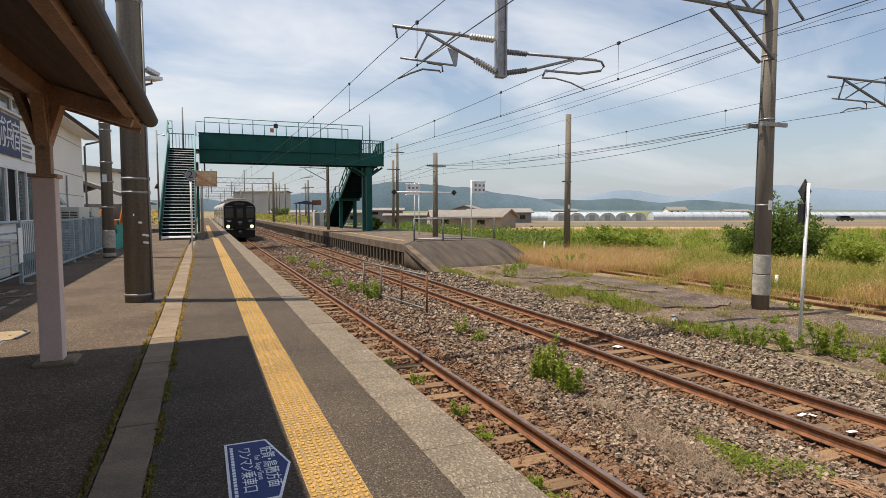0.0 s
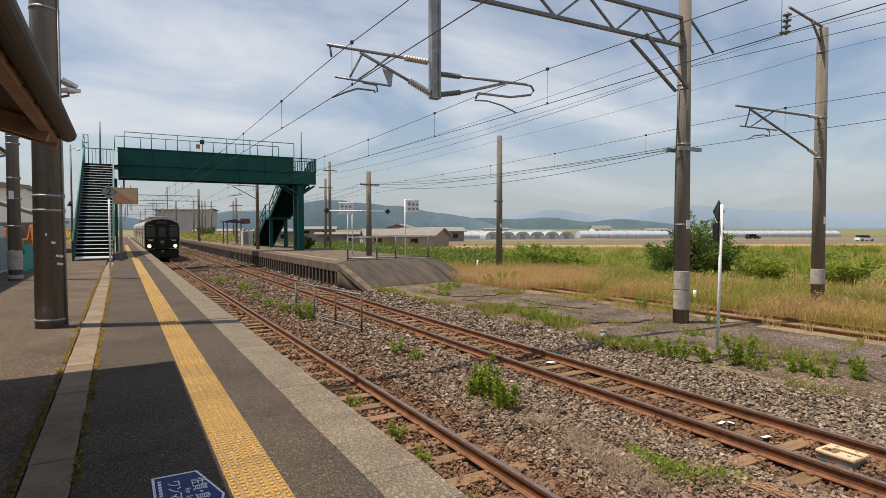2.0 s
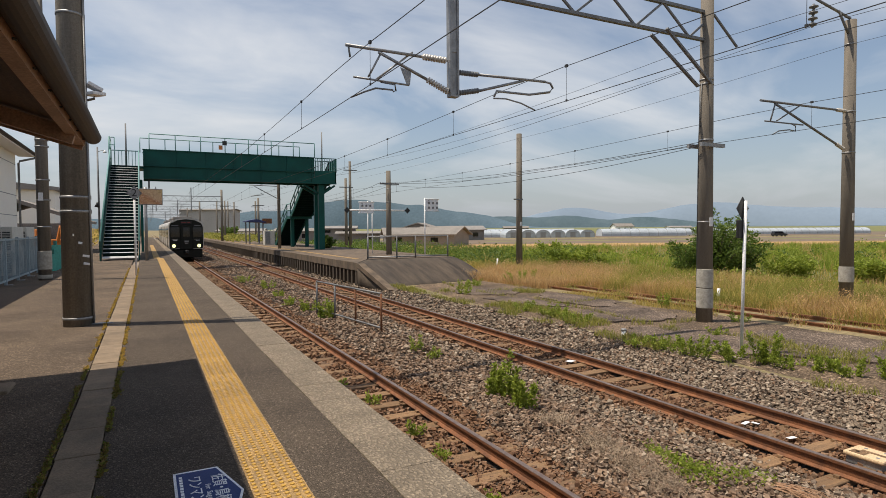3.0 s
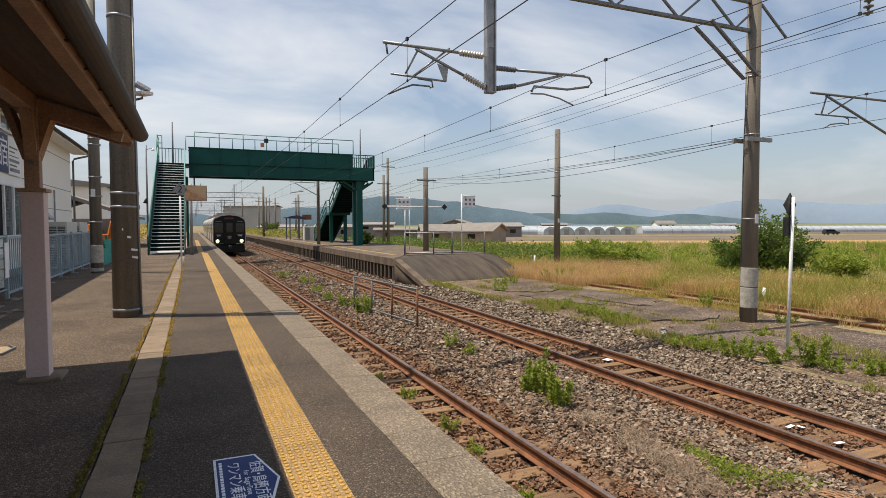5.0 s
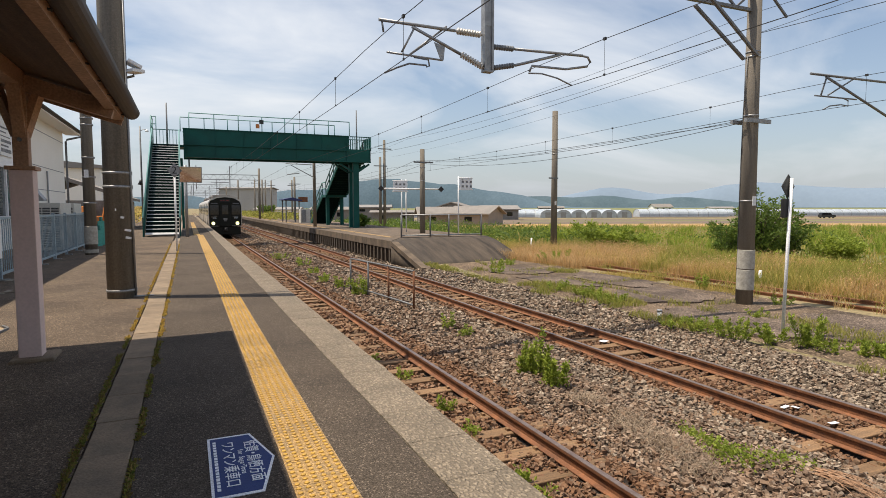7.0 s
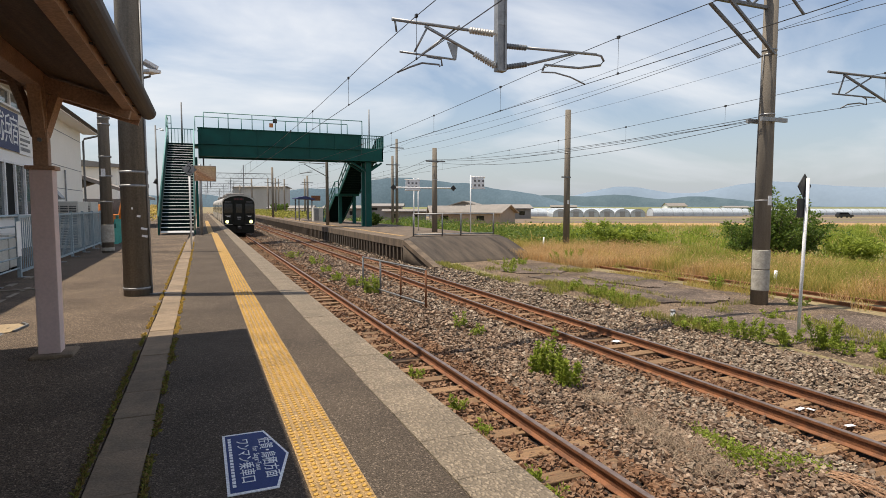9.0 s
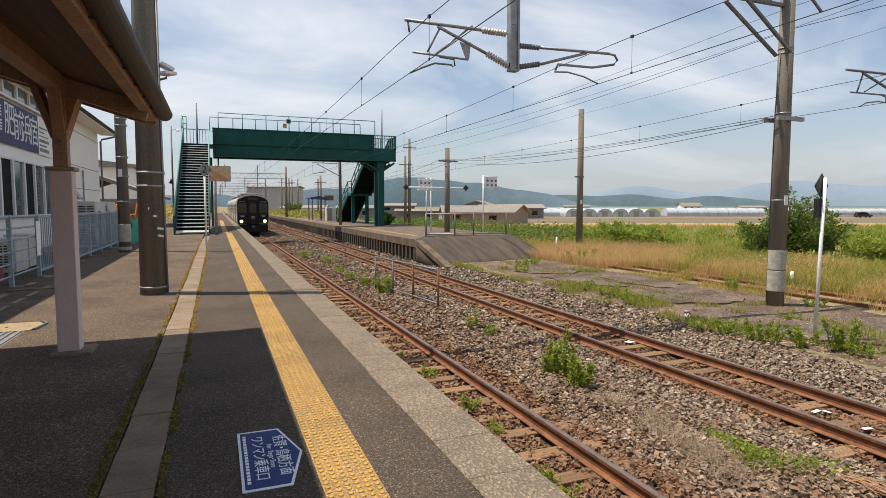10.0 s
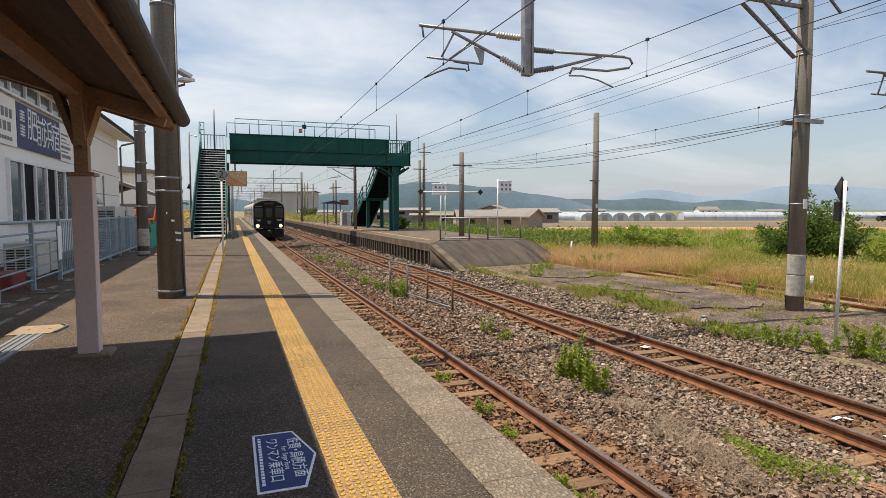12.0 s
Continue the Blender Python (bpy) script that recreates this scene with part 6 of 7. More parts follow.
# ---- far buildings ----
def house(d, a, w, dep, h, rh, turn, wall, roof, label, storeys=1, z=-1.7, name="house"):
    at = Matrix.Translation(far_at(d, a, z)) @ Matrix.Rotation(radians(-22.6 + turn), 4, 'Z')
    ho = thing(name, at, label, "house" if name == "house" else "building", "village houses")
    bm = bmnew()
    box(bm, -w / 2, w / 2, -dep / 2, dep / 2, 0, h)
    prism(bm, [(-dep / 2, h), (dep / 2, h), (0, h + rh * 0.98)], 'x', -w / 2 + 0.05, w / 2 - 0.05)
    part("wall", bm, wall, ho)
    bm = bmnew()
    o = 0.6
    prism(bm, [(-dep / 2 - o, h - 0.1), (0, h + rh), (dep / 2 + o, h - 0.1), (dep / 2 + o, h + 0.1), (0, h + rh + 0.2), (-dep / 2 - o, h + 0.1)], 'x', -w / 2 - o, w / 2 + o)
    part("roof", bm, roof, ho)
    n = max(1, int(w / 4))
    for s in range(storeys):
        for k in range(n):
            x = -w / 2 + w * (k + 0.5) / n
            z0 = h * (s + 0.35) / storeys
            bm = bmnew()
            box(bm, x - 0.7, x + 0.7, -dep / 2 - 0.05, -dep / 2 + 0.02, z0, z0 + h / storeys * 0.4)
            wd = part("window", bm, DKGLASS, ho)
            bm = bmnew()
            box(bm, x - 0.8, x + 0.8, -dep / 2 - 0.1, -dep / 2 - 0.02, z0 - 0.12, z0 - 0.02)
            part("sill", bm, GALV, wd)
    return ho


house(112, 2.2, 9, 7, 1.9, 1.2, 6, HOUSEW, HOUSER, "low grey-brown farm building with gabled roof")
house(104, 8.2, 7.5, 7, 2.0, 1.25, -28, HOUSEW, HOUSER, "weathered barn with a wide pale brown roof")
house(122, 5.2, 9, 8, 2.8, 1.3, 78, HOUSEW, HOUSER, "grey farmhouse seen from its gable end")
house(150, 17.5, 9, 8, 2.6, 0.9, 4, HOUSEW, ROOFGREY, "long low shed with grey roof")
house(122, -7.8, 8.5, 7, 2.1, 0.3, 3, HOUSEW, HOUSER, "flat-roofed brown store building")
house(150, -15.0, 9, 8, 3.2, 0.5, 2, HOUSEW, ROOFGREY, "grey workshop with a low roof", 2)
house(150, -25, 10, 8, 2.6, 0.6, -3, HOUSEW, HOUSER, "low brown house beyond the island platform")
house(190, -59, 15, 12, 9.2, 0.4, 0, WALLGREY, ROOFGREY, "large pale grey warehouse beyond the tracks", 0, -1.7, "warehouse")
house(170, -44, 12, 9, 2.6, 0.6, 5, WALLP, ROOFGREY, "pale low workshop beside the tracks")
house(420, 168, 14, 9, 3.2, 2.2, 6, WALLW, HOUSER, "small white farmhouse far across the fields")
house(520, 262, 22, 10, 2.2, 1.2, 2, WALLW, ROOFGREY, "white farm shed on the skyline")
house(640, 60, 30, 10, 3.0, 2.0, 2, HOUSEW, HOUSER, "far farm buildings on the plain")
house(600, 125, 26, 10, 2.6, 1.6, -6, HOUSEW, HOUSER, "far farm buildings on the plain")


def greenhouse(d, a, w, length, h, along, label):
    """A hoop house: along=True lies across the view, else it points away."""
    turn = -22.6 + (90 if along else 0)
    g = thing("greenhouse", Matrix.Translation(far_at(d, a, -1.68)) @ Matrix.Rotation(radians(turn), 4, 'Z'), label, "greenhouse", "greenhouses")
    arc = [(-w / 2, 0)] + [(w / 2 * math.cos(t), 0.9 + (h - 0.9) * math.sin(t)) for t in (math.pi - math.pi * i / 10 for i in range(11))] + [(w / 2, 0)]
    bm = bmnew()
    prism(bm, arc, 'y', 0, length)
    part("film_cover", bm, FILM, g)
    n = int(length / 3) if along else 2
    for k in range(n + 1):
        y = length * k / n
        bm = bmnew()
        tube(bm, [(x * 1.012, y, z * 1.012) for x, z in arc], 0.06, 5)
        part("hoop", bm, GALV, g)
    bm = bmnew()
    box(bm, -0.8, 0.8, -0.06, -0.02, 0, h * 0.72)
    box(bm, -w * 0.35, w * 0.35, -0.05, -0.02, 1.35, 1.45)
    part("end_door", bm, GALV, g)
    return g


g1 = greenhouse(172, 35, 4.3, 24, 2.3, False, "white film hoop greenhouse with rounded end")
for k in range(1, 6):
    copy_thing(g1, Matrix.Translation(far_at(172, 35 + k * 4.6, -1.68)) @ Matrix.Rotation(radians(-22.6), 4, 'Z'))
greenhouse(185, 33, 6, 48, 2.3, True, "long white film greenhouse across the field")
greenhouse(190, 97, 6, 29, 2.5, True, "long white film greenhouse across the field")
greenhouse(205, 176, 6, 72, 2.3, True, "long white film greenhouse across the field")
greenhouse(225, 70, 6, 44, 2.5, True, "long white film greenhouse across the field")


def car(d, a, material, label):
    c = thing("parked_car", Matrix.Translation(far_at(d, a, -1.68)) @ Matrix.Rotation(radians(-22.6), 4, 'Z'), label, "car", "parked cars")
    bm = bmnew()
    prism(bm, [(-2.0, 0.3), (2.0, 0.3), (2.05, 0.75), (1.2, 0.9), (-2.0, 0.95)], 'y', -0.8, 0.8)
    part("body", bm, material, c)
    bm = bmnew()
    prism(bm, [(-1.9, 0.92), (1.1, 0.88), (0.55, 1.48), (-1.7, 1.5)], 'y', -0.72, 0.72)
    part("cabin", bm, DKGLASS, c)
    for x in (-1.3, 1.3):
        for y in (-0.75, 0.75):
            bm = bmnew()
            tube(bm, [(x, y - 0.1, 0.3), (x, y + 0.1, 0.3)], 0.3, 12)
            part("wheel", bm, BLACK, c)


car(160, 111, BLACK, "dark car parked by the field road")
car(128, 118, WHITE, "white car parked on the field edge")
car(126, 126, WHITE, "white van parked on the field edge")
car(126, 133, SIGNBLUE, "blue and white small truck parked on the field edge")


# ---- plants ----
def blades(x, y, z, h, w, lean, name, material, curl=0.5):
    n = len(x)
    a = rng.uniform(0, 2 * np.pi, n)
    b = rng.uniform(0, 2 * np.pi, n)
    dx, dy = np.cos(a) * w / 2, np.sin(a) * w / 2
    lx, ly = np.cos(b) * lean * h, np.sin(b) * lean * h
    P = np.zeros((n, 5, 3))
    P[:, 0] = np.stack([x - dx, y - dy, z], -1)
    P[:, 1] = np.stack([x + dx, y + dy, z], -1)
    P[:, 2] = np.stack([x + lx * 0.35 + dx * 0.8, y + ly * 0.35 + dy * 0.8, z + h * 0.6], -1)
    P[:, 3] = np.stack([x + lx * 0.35 - dx * 0.8, y + ly * 0.35 - dy * 0.8, z + h * 0.6], -1)
    P[:, 4] = np.stack([x + lx, y + ly, z + h * (1 - 0.15 * curl)], -1)
    o = (np.arange(n) * 5)[:, None]
    F = np.concatenate([o + np.array([0, 1, 2]), o + np.array([0, 2, 3]), o + np.array([3, 2, 4])])
    return new(name, fast_mesh(name, P.reshape(-1, 3), F, material))


def leaves(p, size, name, material, up=0.5):
    """Pointed leaves at places p (n, 3), each turned its own way."""
    n = len(p)
    s = size * rng.uniform(0.6, 1.3, n)
    d = rng.normal(size=(n, 3))
    d[:, 2] = np.abs(d[:, 2]) * 0.6 + up * rng.uniform(0, 1, n)
    d /= np.linalg.norm(d, axis=1)[:, None]
    e = np.cross(d, rng.normal(size=(n, 3)))
    e /= np.linalg.norm(e, axis=1)[:, None] + 1e-6
    q = np.cross(d, e) * 0.12
    P = np.zeros((n, 4, 3))
    P[:, 0] = p
    P[:, 1] = p + (d * 0.5 + e * 0.26 + q) * s[:, None]
    P[:, 2] = p + d * s[:, None]
    P[:, 3] = p + (d * 0.5 - e * 0.26 + q) * s[:, None]
    o = (np.arange(n) * 4)[:, None]
    F = np.concatenate([o + np.array([0, 1, 2]), o + np.array([0, 2, 3])])
    return new(name, fast_mesh(name, P.reshape(-1, 3), F, material))


def patchy(x, y, s, seed):
    return np.array([noise.noise((a * s, b * s, seed)) for a, b in zip(x, y)])


def land_z(x):
    return np.interp(x, [9.0, 9.8, 15, 24, 31, 60], [-1.4, -1.17, -1.17, -1.25, -1.7, -1.7])


def scatter(n, x0, x1, y0, y1):
    return rng.uniform(x0, x1, n), rng.uniform(y0, y1, n)


def keep(mask, *arrays):
    return [a[mask] for a in arrays]


# tall grass beyond the siding, with dry and green drifts
x, y = scatter(105000, 16.9, 27, 1.5, 34)
x = 16.9 + (x - 16.9) ** 1.15 / 10.1 ** 0.15
dry = 0.9 * patchy(x, y, 0.22, 3.0) + 0.45 * patchy(x, y, 0.7, 13.0) + 0.50 * np.exp(-((y - 25) / 6) ** 2) * (x < 21) + 0.55 * np.exp(-((y - 6.0) / 5.0) ** 2) * (x < 23) - 0.045 * (x - 18.0) - 0.10
clump = 0.7 * patchy(x, y, 0.9, 8.0) + 0.5 * patchy(x, y, 2.4, 9.0)
h = (0.34 + 0.46 * np.clip(clump + 0.35, 0, 1.3)) * rng.uniform(0.45, 1.30, len(x))
w = rng.uniform(0.008, 0.022, len(x))
z = land_z(x) - 0.02
off_ramp = ~((y > 28) & (x < 15.4)) & (clump + rng.normal(0, 0.15, len(x)) > -0.42)
jit = dry + rng.normal(0, 0.13, len(dry))
for lo, hi, mt, nm, lab in ((0.26, 9, GRASS_DRY, "dry_grass", "tall dry straw-coloured grass beside the siding"), (0.0, 0.26, GRASS_MIX, "mixed_grass", "yellow-green tall grass in seed"), (-9, 0.0, GRASS, "green_grass", "lush green tall grass")):
    m = (jit >= lo) & (jit < hi) & off_ramp
    tagged(blades(x[m], y[m], z[m], h[m], w[m], rng.uniform(0.15, 0.75, m.sum()), nm, mt), lab, "grass", kind="stuff")
# airy seed heads standing over the dry grass
x, y = scatter(15000, 16.9, 23.5, 2.5, 31)
m = (0.9 * patchy(x, y, 0.22, 3.0) + 0.45 * patchy(x, y, 0.7, 13.0) + 0.45 * np.exp(-((y - 6.5) / 4.5) ** 2) + 0.45 * np.exp(-((y - 25) / 6) ** 2) > 0.22)
x, y = keep(m, x, y)
P = np.stack([x, y, land_z(x) + rng.uniform(0.40, 1.0, len(x)) * (0.75 + 0.35 * patchy(x, y, 0.9, 8.0))], -1)
tagged(leaves(P, 0.060, "grass_seed_heads", GRASS_DRY, 0.9), "dry seed heads of tall grass", "grass", kind="stuff")
x, y = keep(rng.uniform(0, 1, len(x)) < 0.7, x, y)
tagged(blades(x, y, land_z(x), rng.uniform(0.55, 1.0, len(x)), rng.uniform(0.005, 0.010, len(x)), rng.uniform(0.1, 0.5, len(x)), "dry_grass", GRASS_DRY), "thin dry stalks of tall grass in seed", "grass", kind="stuff")
# short grass about the siding and the apron's edge
x, y = scatter(26000, 14.3, 17.0, 2, 26)
n1 = patchy(x, y, 0.5, 11.0)
m = (n1 > 0.02) & ~((np.abs(x - T3) < 0.8) & (n1 < 0.28) & (rng.uniform(0, 1, len(x)) < 0.75))
x, y = keep(m, x, y)
tagged(blades(x, y, land_z(x) - 0.01, rng.uniform(0.05, 0.24, len(x)), rng.uniform(0.008, 0.018, len(x)), rng.uniform(0.1, 0.7, len(x)), "verge_grass", GRASS_MIX), "short mixed grass round the siding rails", "grass", kind="stuff")
x, y = scatter(8000, 14.6, 17.4, 20, 27.5)
tagged(blades(x, y, land_z(x) - 0.01, rng.uniform(0.2, 0.65, len(x)), rng.uniform(0.008, 0.02, len(x)), rng.uniform(0.2, 0.7, len(x)), "dry_grass", GRASS_DRY), "dry grass beside the platform slope", "grass", kind="stuff")
x, y = scatter(9000, 15.2, 17.3, 2, 21)
m = (patchy(x, y, 1.1, 61.0) + 0.5 * patchy(x, y, 0.35, 62.0) > 0.12)
x, y = keep(m, x, y)
jit = patchy(x, y, 0.5, 63.0) + rng.normal(0, 0.15, len(x))
for sel, mt, lab in ((jit > 0.0, GRASS_DRY, "dry grass grown over the siding rails"), (jit <= 0.0, GRASS, "green grass grown over the siding rails")):
    n = sel.sum()
    tagged(blades(x[sel], y[sel], land_z(x[sel]) - 0.01, rng.uniform(0.10, 0.42, n), rng.uniform(0.007, 0.016, n), rng.uniform(0.2, 0.9, n), "siding_grass", mt), lab, "grass", kind="stuff")
# low weeds in the joints of the apron
x, y = scatter(60000, 9.4, 14.8, 3, 24)
crack = np.minimum(np.abs(((x + 0.3 * np.sin(y * 0.7)) - 12.0)), np.abs(((y + 0.35 * np.sin(x * 1.1)) % 4.5) - 2.2)) < 0.07
edge = (x < 9.95 + 0.25 * np.sin(y * 0.9)) & (patchy(x, y, 0.7, 2.0) > 0.0)
strip = (np.abs(x - 10.6 - 0.2 * np.sin(y)) < 0.5) & (y > 11.5) & (y < 16.5)
m = (crack & (patchy(x, y, 1.3, 41.0) > -0.12)) | edge | strip | (patchy(x, y, 0.55, 44.0) > 0.50)
x, y = keep(m, x, y)
tagged(blades(x, y, np.full(len(x), -1.10), rng.uniform(0.05, 0.20, len(x)), rng.uniform(0.008, 0.018, len(x)), rng.uniform(0.2, 0.8, len(x)), "apron_grass", GRASS), "green grass sprouting from the apron's joints", "grass", kind="stuff")

# leafy weeds behind, as far as the fields
x, y = scatter(30000, 21.5, 52, 2, 78)
d_ = x * AHEAD.x + y * AHEAD.y
m = (d_ < 76) & ~((x < 26) & (y < 14)) & (patchy(x, y, 0.16, 20.0) + 0.4 * patchy(x, y, 0.6, 22.0) > 0.08)
x, y = keep(m, x, y)
mound = np.clip(patchy(x, y, 0.20, 6.0) + 0.5 * patchy(x, y, 0.55, 7.0) + 0.30, 0, 1)
P = np.stack([x, y, land_z(x) + rng.uniform(0.0, 1.0, len(x)) * (0.22 + 0.75 * mound)], -1)
tagged(leaves(P, 0.20, "leafy_weeds", LEAF, 0.5), "broad-leaved green weeds before the fields", "weeds", kind="stuff")


def thicket(places, per, size, material, label):
    """Many low leafy mounds of uneven height, as one spread of weeds."""
    pts = []
    for px_, py_, r_, h_ in places:
        k = int(per * r_ * h_)
        d3 = rng.normal(size=(k, 3))
        d3 /= np.linalg.norm(d3, axis=1)[:, None]
        d3[:, 2] = np.abs(d3[:, 2])
        lump = np.array([1 + 0.55 * noise.noise((a * 2.2 + px_, b * 2.2 + py_, c * 2.2)) for a, b, c in d3])
        rad = lump * rng.uniform(0.55, 1.05, k)
        pts.append(np.stack([px_ + d3[:, 0] * r_ * rad, py_ + d3[:, 1] * r_ * rad, land_z(np.full(k, px_)) + d3[:, 2] * h_ * rad], -1))
    tagged(leaves(np.concatenate(pts), size, "leafy_weeds", material, 0.4), label, "weeds", kind="stuff")


def strewn(n, d0, d1, k0, k1, r0, r1, h0, h1):
    """Places out on the plain, between two depths and two bearings (across over depth)."""
    out = []
    for _ in range(n):
        d, k = rng.uniform(d0, d1), rng.uniform(k0, k1)
        q = far_at(d, d * k)
        if q.x > 22:
            out.append((q.x, q.y, rng.uniform(r0, r1), rng.uniform(h0, h1)))
    return out


thicket(strewn(70, 50, 80, 0.08, 0.95, 0.6, 1.8, 0.35, 0.95), 190, 0.26, LEAF, "leafy green mounds of weeds along the field edge")
thicket(strewn(22, 40, 76, 0.08, 0.95, 0.4, 1.2, 0.5, 1.1), 190, 0.24, LEAF_DK, "dark leafy weeds among the meadow grass")
thicket(strewn(26, 30, 54, 0.25, 0.95, 0.4, 1.0, 0.3, 0.65), 260, 0.14, LEAF, "low leafy weeds in the tall grass")
# reed-like tufts rising over the meadow
tx_, ty_ = [], []
for px_, py_, r_, h_ in strewn(60, 36, 80, 0.12, 0.95, 0.5, 1.3, 0.9, 1.5):
    k = int(130 * r_)
    tx_.append(px_ + rng.normal(0, r_ * 0.45, k)), ty_.append(py_ + rng.normal(0, r_ * 0.45, k))
x, y = np.concatenate(tx_), np.concatenate(ty_)
tagged(blades(x, y, land_z(x) - 0.03, rng.uniform(0.6, 1.45, len(x)), rng.uniform(0.03, 0.06, len(x)), rng.uniform(0.1, 0.45, len(x)), "reed_tufts", LEAF), "tall green reed tufts in the meadow", "grass", kind="stuff")
d_, a_ = 24 + 68 * rng.uniform(0, 1, 95000) ** 1.2, rng.uniform(-8, 90, 95000)
x, y = d_ * AHEAD.x + a_ * ACROSS.x, d_ * AHEAD.y + a_ * ACROSS.y
m = (a_ < 10 + d_ * 0.95) & (x > 22) & (d_ > 26) & (patchy(x, y, 0.5, 58.0) > -0.35)
x, y = keep(m, x, y)
tint = patchy(x, y, 0.13, 51.0) + 0.5 * patchy(x, y, 0.45, 52.0) + rng.normal(0, 0.14, len(x)) + 0.05
hh = rng.uniform(0.25, 1.0, len(x)) * (0.45 + 0.85 * np.clip(patchy(x, y, 0.3, 55.0) + 0.5 * patchy(x, y, 0.9, 56.0) + 0.3, 0, 1.1))
for lo, hi, mt, lab in ((0.38, 9, GRASS_DRY, "dry straw-coloured meadow grass"), (0.02, 0.38, GRASS_MIX, "yellowing meadow grass before the fields"), (-9, 0.02, GRASS, "green meadow grass before the fields")):
    sel = (tint >= lo) & (tint < hi)
    n = sel.sum()
    tagged(blades(x[sel], y[sel], land_z(x[sel]) - 0.03, hh[sel], rng.uniform(0.02, 0.05, n), rng.uniform(0.1, 0.6, n), "meadow_grass", mt), lab, "grass", kind="stuff")
# greenery behind the island platform
x, y = scatter(22000, 15.6, 30, 31, 85)
P = np.stack([x, y, -1.3 + rng.uniform(0, 1, len(x)) * (0.75 + 1.0 * np.clip(patchy(x, y, 0.25, 31.0) + 0.2, 0, 1))], -1)
tagged(leaves(P, 0.2, "leafy_weeds", LEAF_DK, 0.5), "tall green weeds behind the island platform", "weeds", kind="stuff")
x, y = scatter(5000, 9.6, 16, 75, 170)
P = np.stack([x, y, P2Z + rng.uniform(0, 0.8, len(x)) ** 1.5], -1)
tagged(leaves(P, 0.35, "leafy_weeds", GRASS, 0.6), "weeds on the far end of the platform", "weeds", kind="stuff")
x, y = scatter(5000, -14, -4, 45, 150)
P = np.stack([x, y, -0.4 + rng.uniform(0, 1.9, len(x))], -1)
tagged(leaves(P, 0.4, "leafy_weeds", GRASS_MIX, 0.6), "scrubby weeds past the station yard", "weeds", kind="stuff")


def shrub(at, r, h, n, size, material, label, stems=9, name="shrub"):
    t = thing(name, at, label, "shrub", "shrubs")
    pts = []
    for s in range(stems):
        a = 2 * math.pi * s / stems + rng.uniform(-0.3, 0.3)
        rr = r * rng.uniform(0.35, 1.0)
        hh = h * rng.uniform(0.50, 1.05) * (1.15 - 0.45 * rr / r)
        end = Vector((rr * math.cos(a), rr * math.sin(a), hh))
        line = [Vector((0.12 * math.cos(a), 0.12 * math.sin(a), 0)), end * 0.45 + Vector((0, 0, hh * 0.15)), end]
        bm = bmnew()
        tube(bm, line, 0.04 * h / 3 + 0.008, 6, 0.006)
        part("stem", bm, BARK, t)
        k = n // stems
        u = rng.uniform(0.15, 1.03, k)
        core = np.array([list(line[0].lerp(line[1], min(1, q * 2)) if q < 0.5 else line[1].lerp(line[2], (q - 0.5) * 2)) for q in u])
        spread = (0.07 + 0.14 * np.sin(np.pi * np.clip(u, 0, 1)))[:, None] * r * 0.85
        pts.append(core + rng.normal(size=(k, 3)) * spread * np.array([1, 1, 0.75]))
    P = np.concatenate(pts)
    P[:, 2] = np.maximum(P[:, 2], 0.03)
    cr = leaves(P, size, "crown", material, 0.3)
    cr.parent = t
    return t


shrub((29.6, 22.6, -1.6), 2.0, 4.1, 5200, 0.19, LEAF_DK, "tall spreading dark green bush at the edge of the weeds", 17)
shrub((31.6, 22.6, -1.6), 1.7, 3.3, 3400, 0.19, LEAF_DK, "dark green bush with thin upright shoots", 15)
shrub((27.7, 23.2, -1.6), 1.3, 2.3, 2400, 0.18, LEAF_DK, "low dark green bush beside the taller one", 10)
shrub((33.4, 20.6, -1.65), 1.7, 1.5, 2800, 0.20, LEAF, "lower green bush among the weeds", 12)
shrub((27.5, 36.0, -1.5), 2.0, 1.7, 3000, 0.24, LEAF, "leafy green shrub before the fields", 9)
shrub((24.0, 28.6, -1.4), 1.9, 1.6, 3000, 0.22, LEAF, "leafy green shrub before the fields", 9)
shrub((35.8, 17.8, -1.65), 1.8, 1.5, 3000, 0.26, LEAF, "leafy green shrub before the fields", 9)
shrub((13.2, 46.5, P2Z), 0.8, 1.1, 1500, 0.18, LEAF_DK, "small dark shrub at the footbridge's foot", 7)
shrub((14.2, 118, P2Z), 2.2, 2.6, 1800, 0.4, LEAF_DK, "round shrub at the platform's far end", 9)
shrub((19.0, 95, -1.4), 2.6, 2.6, 1800, 0.4, LEAF_DK, "dark shrub beyond the platform", 9)


def weed(at, h, r, n, size, material, label, stems=7):
    """A clump of upright leafy stems."""
    t = thing("weed_clump", at, label, "weed", "weed clumps")
    pts = []
    for s in range(stems):
        a, rr = rng.uniform(0, 2 * math.pi), r * math.sqrt(rng.uniform(0, 1))
        bx_, by_ = rr * math.cos(a), rr * math.sin(a)
        hh = h * rng.uniform(0.55, 1.0)
        tx, ty = bx_ * 1.7 + rng.uniform(-0.09, 0.09), by_ * 1.7 + rng.uniform(-0.09, 0.09)
        bm = bmnew()
        tube(bm, [(bx_, by_, -0.03), (tx, ty, hh)], 0.006, 5, 0.003)
        part("stem", bm, LEAF_DK, t)
        k = max(8, n // stems)
        u = rng.uniform(0.08, 1.0, k)
        c = np.stack([bx_ + (tx - bx_) * u, by_ + (ty - by_) * u, hh * u], -1)
        pts.append(c + rng.normal(size=(k, 3)) * np.array([0.032, 0.032, 0.025]) * (1.4 - u)[:, None])
    cr = leaves(np.concatenate(pts), size, "foliage", material, 0.8)
    cr.parent = t
    return t


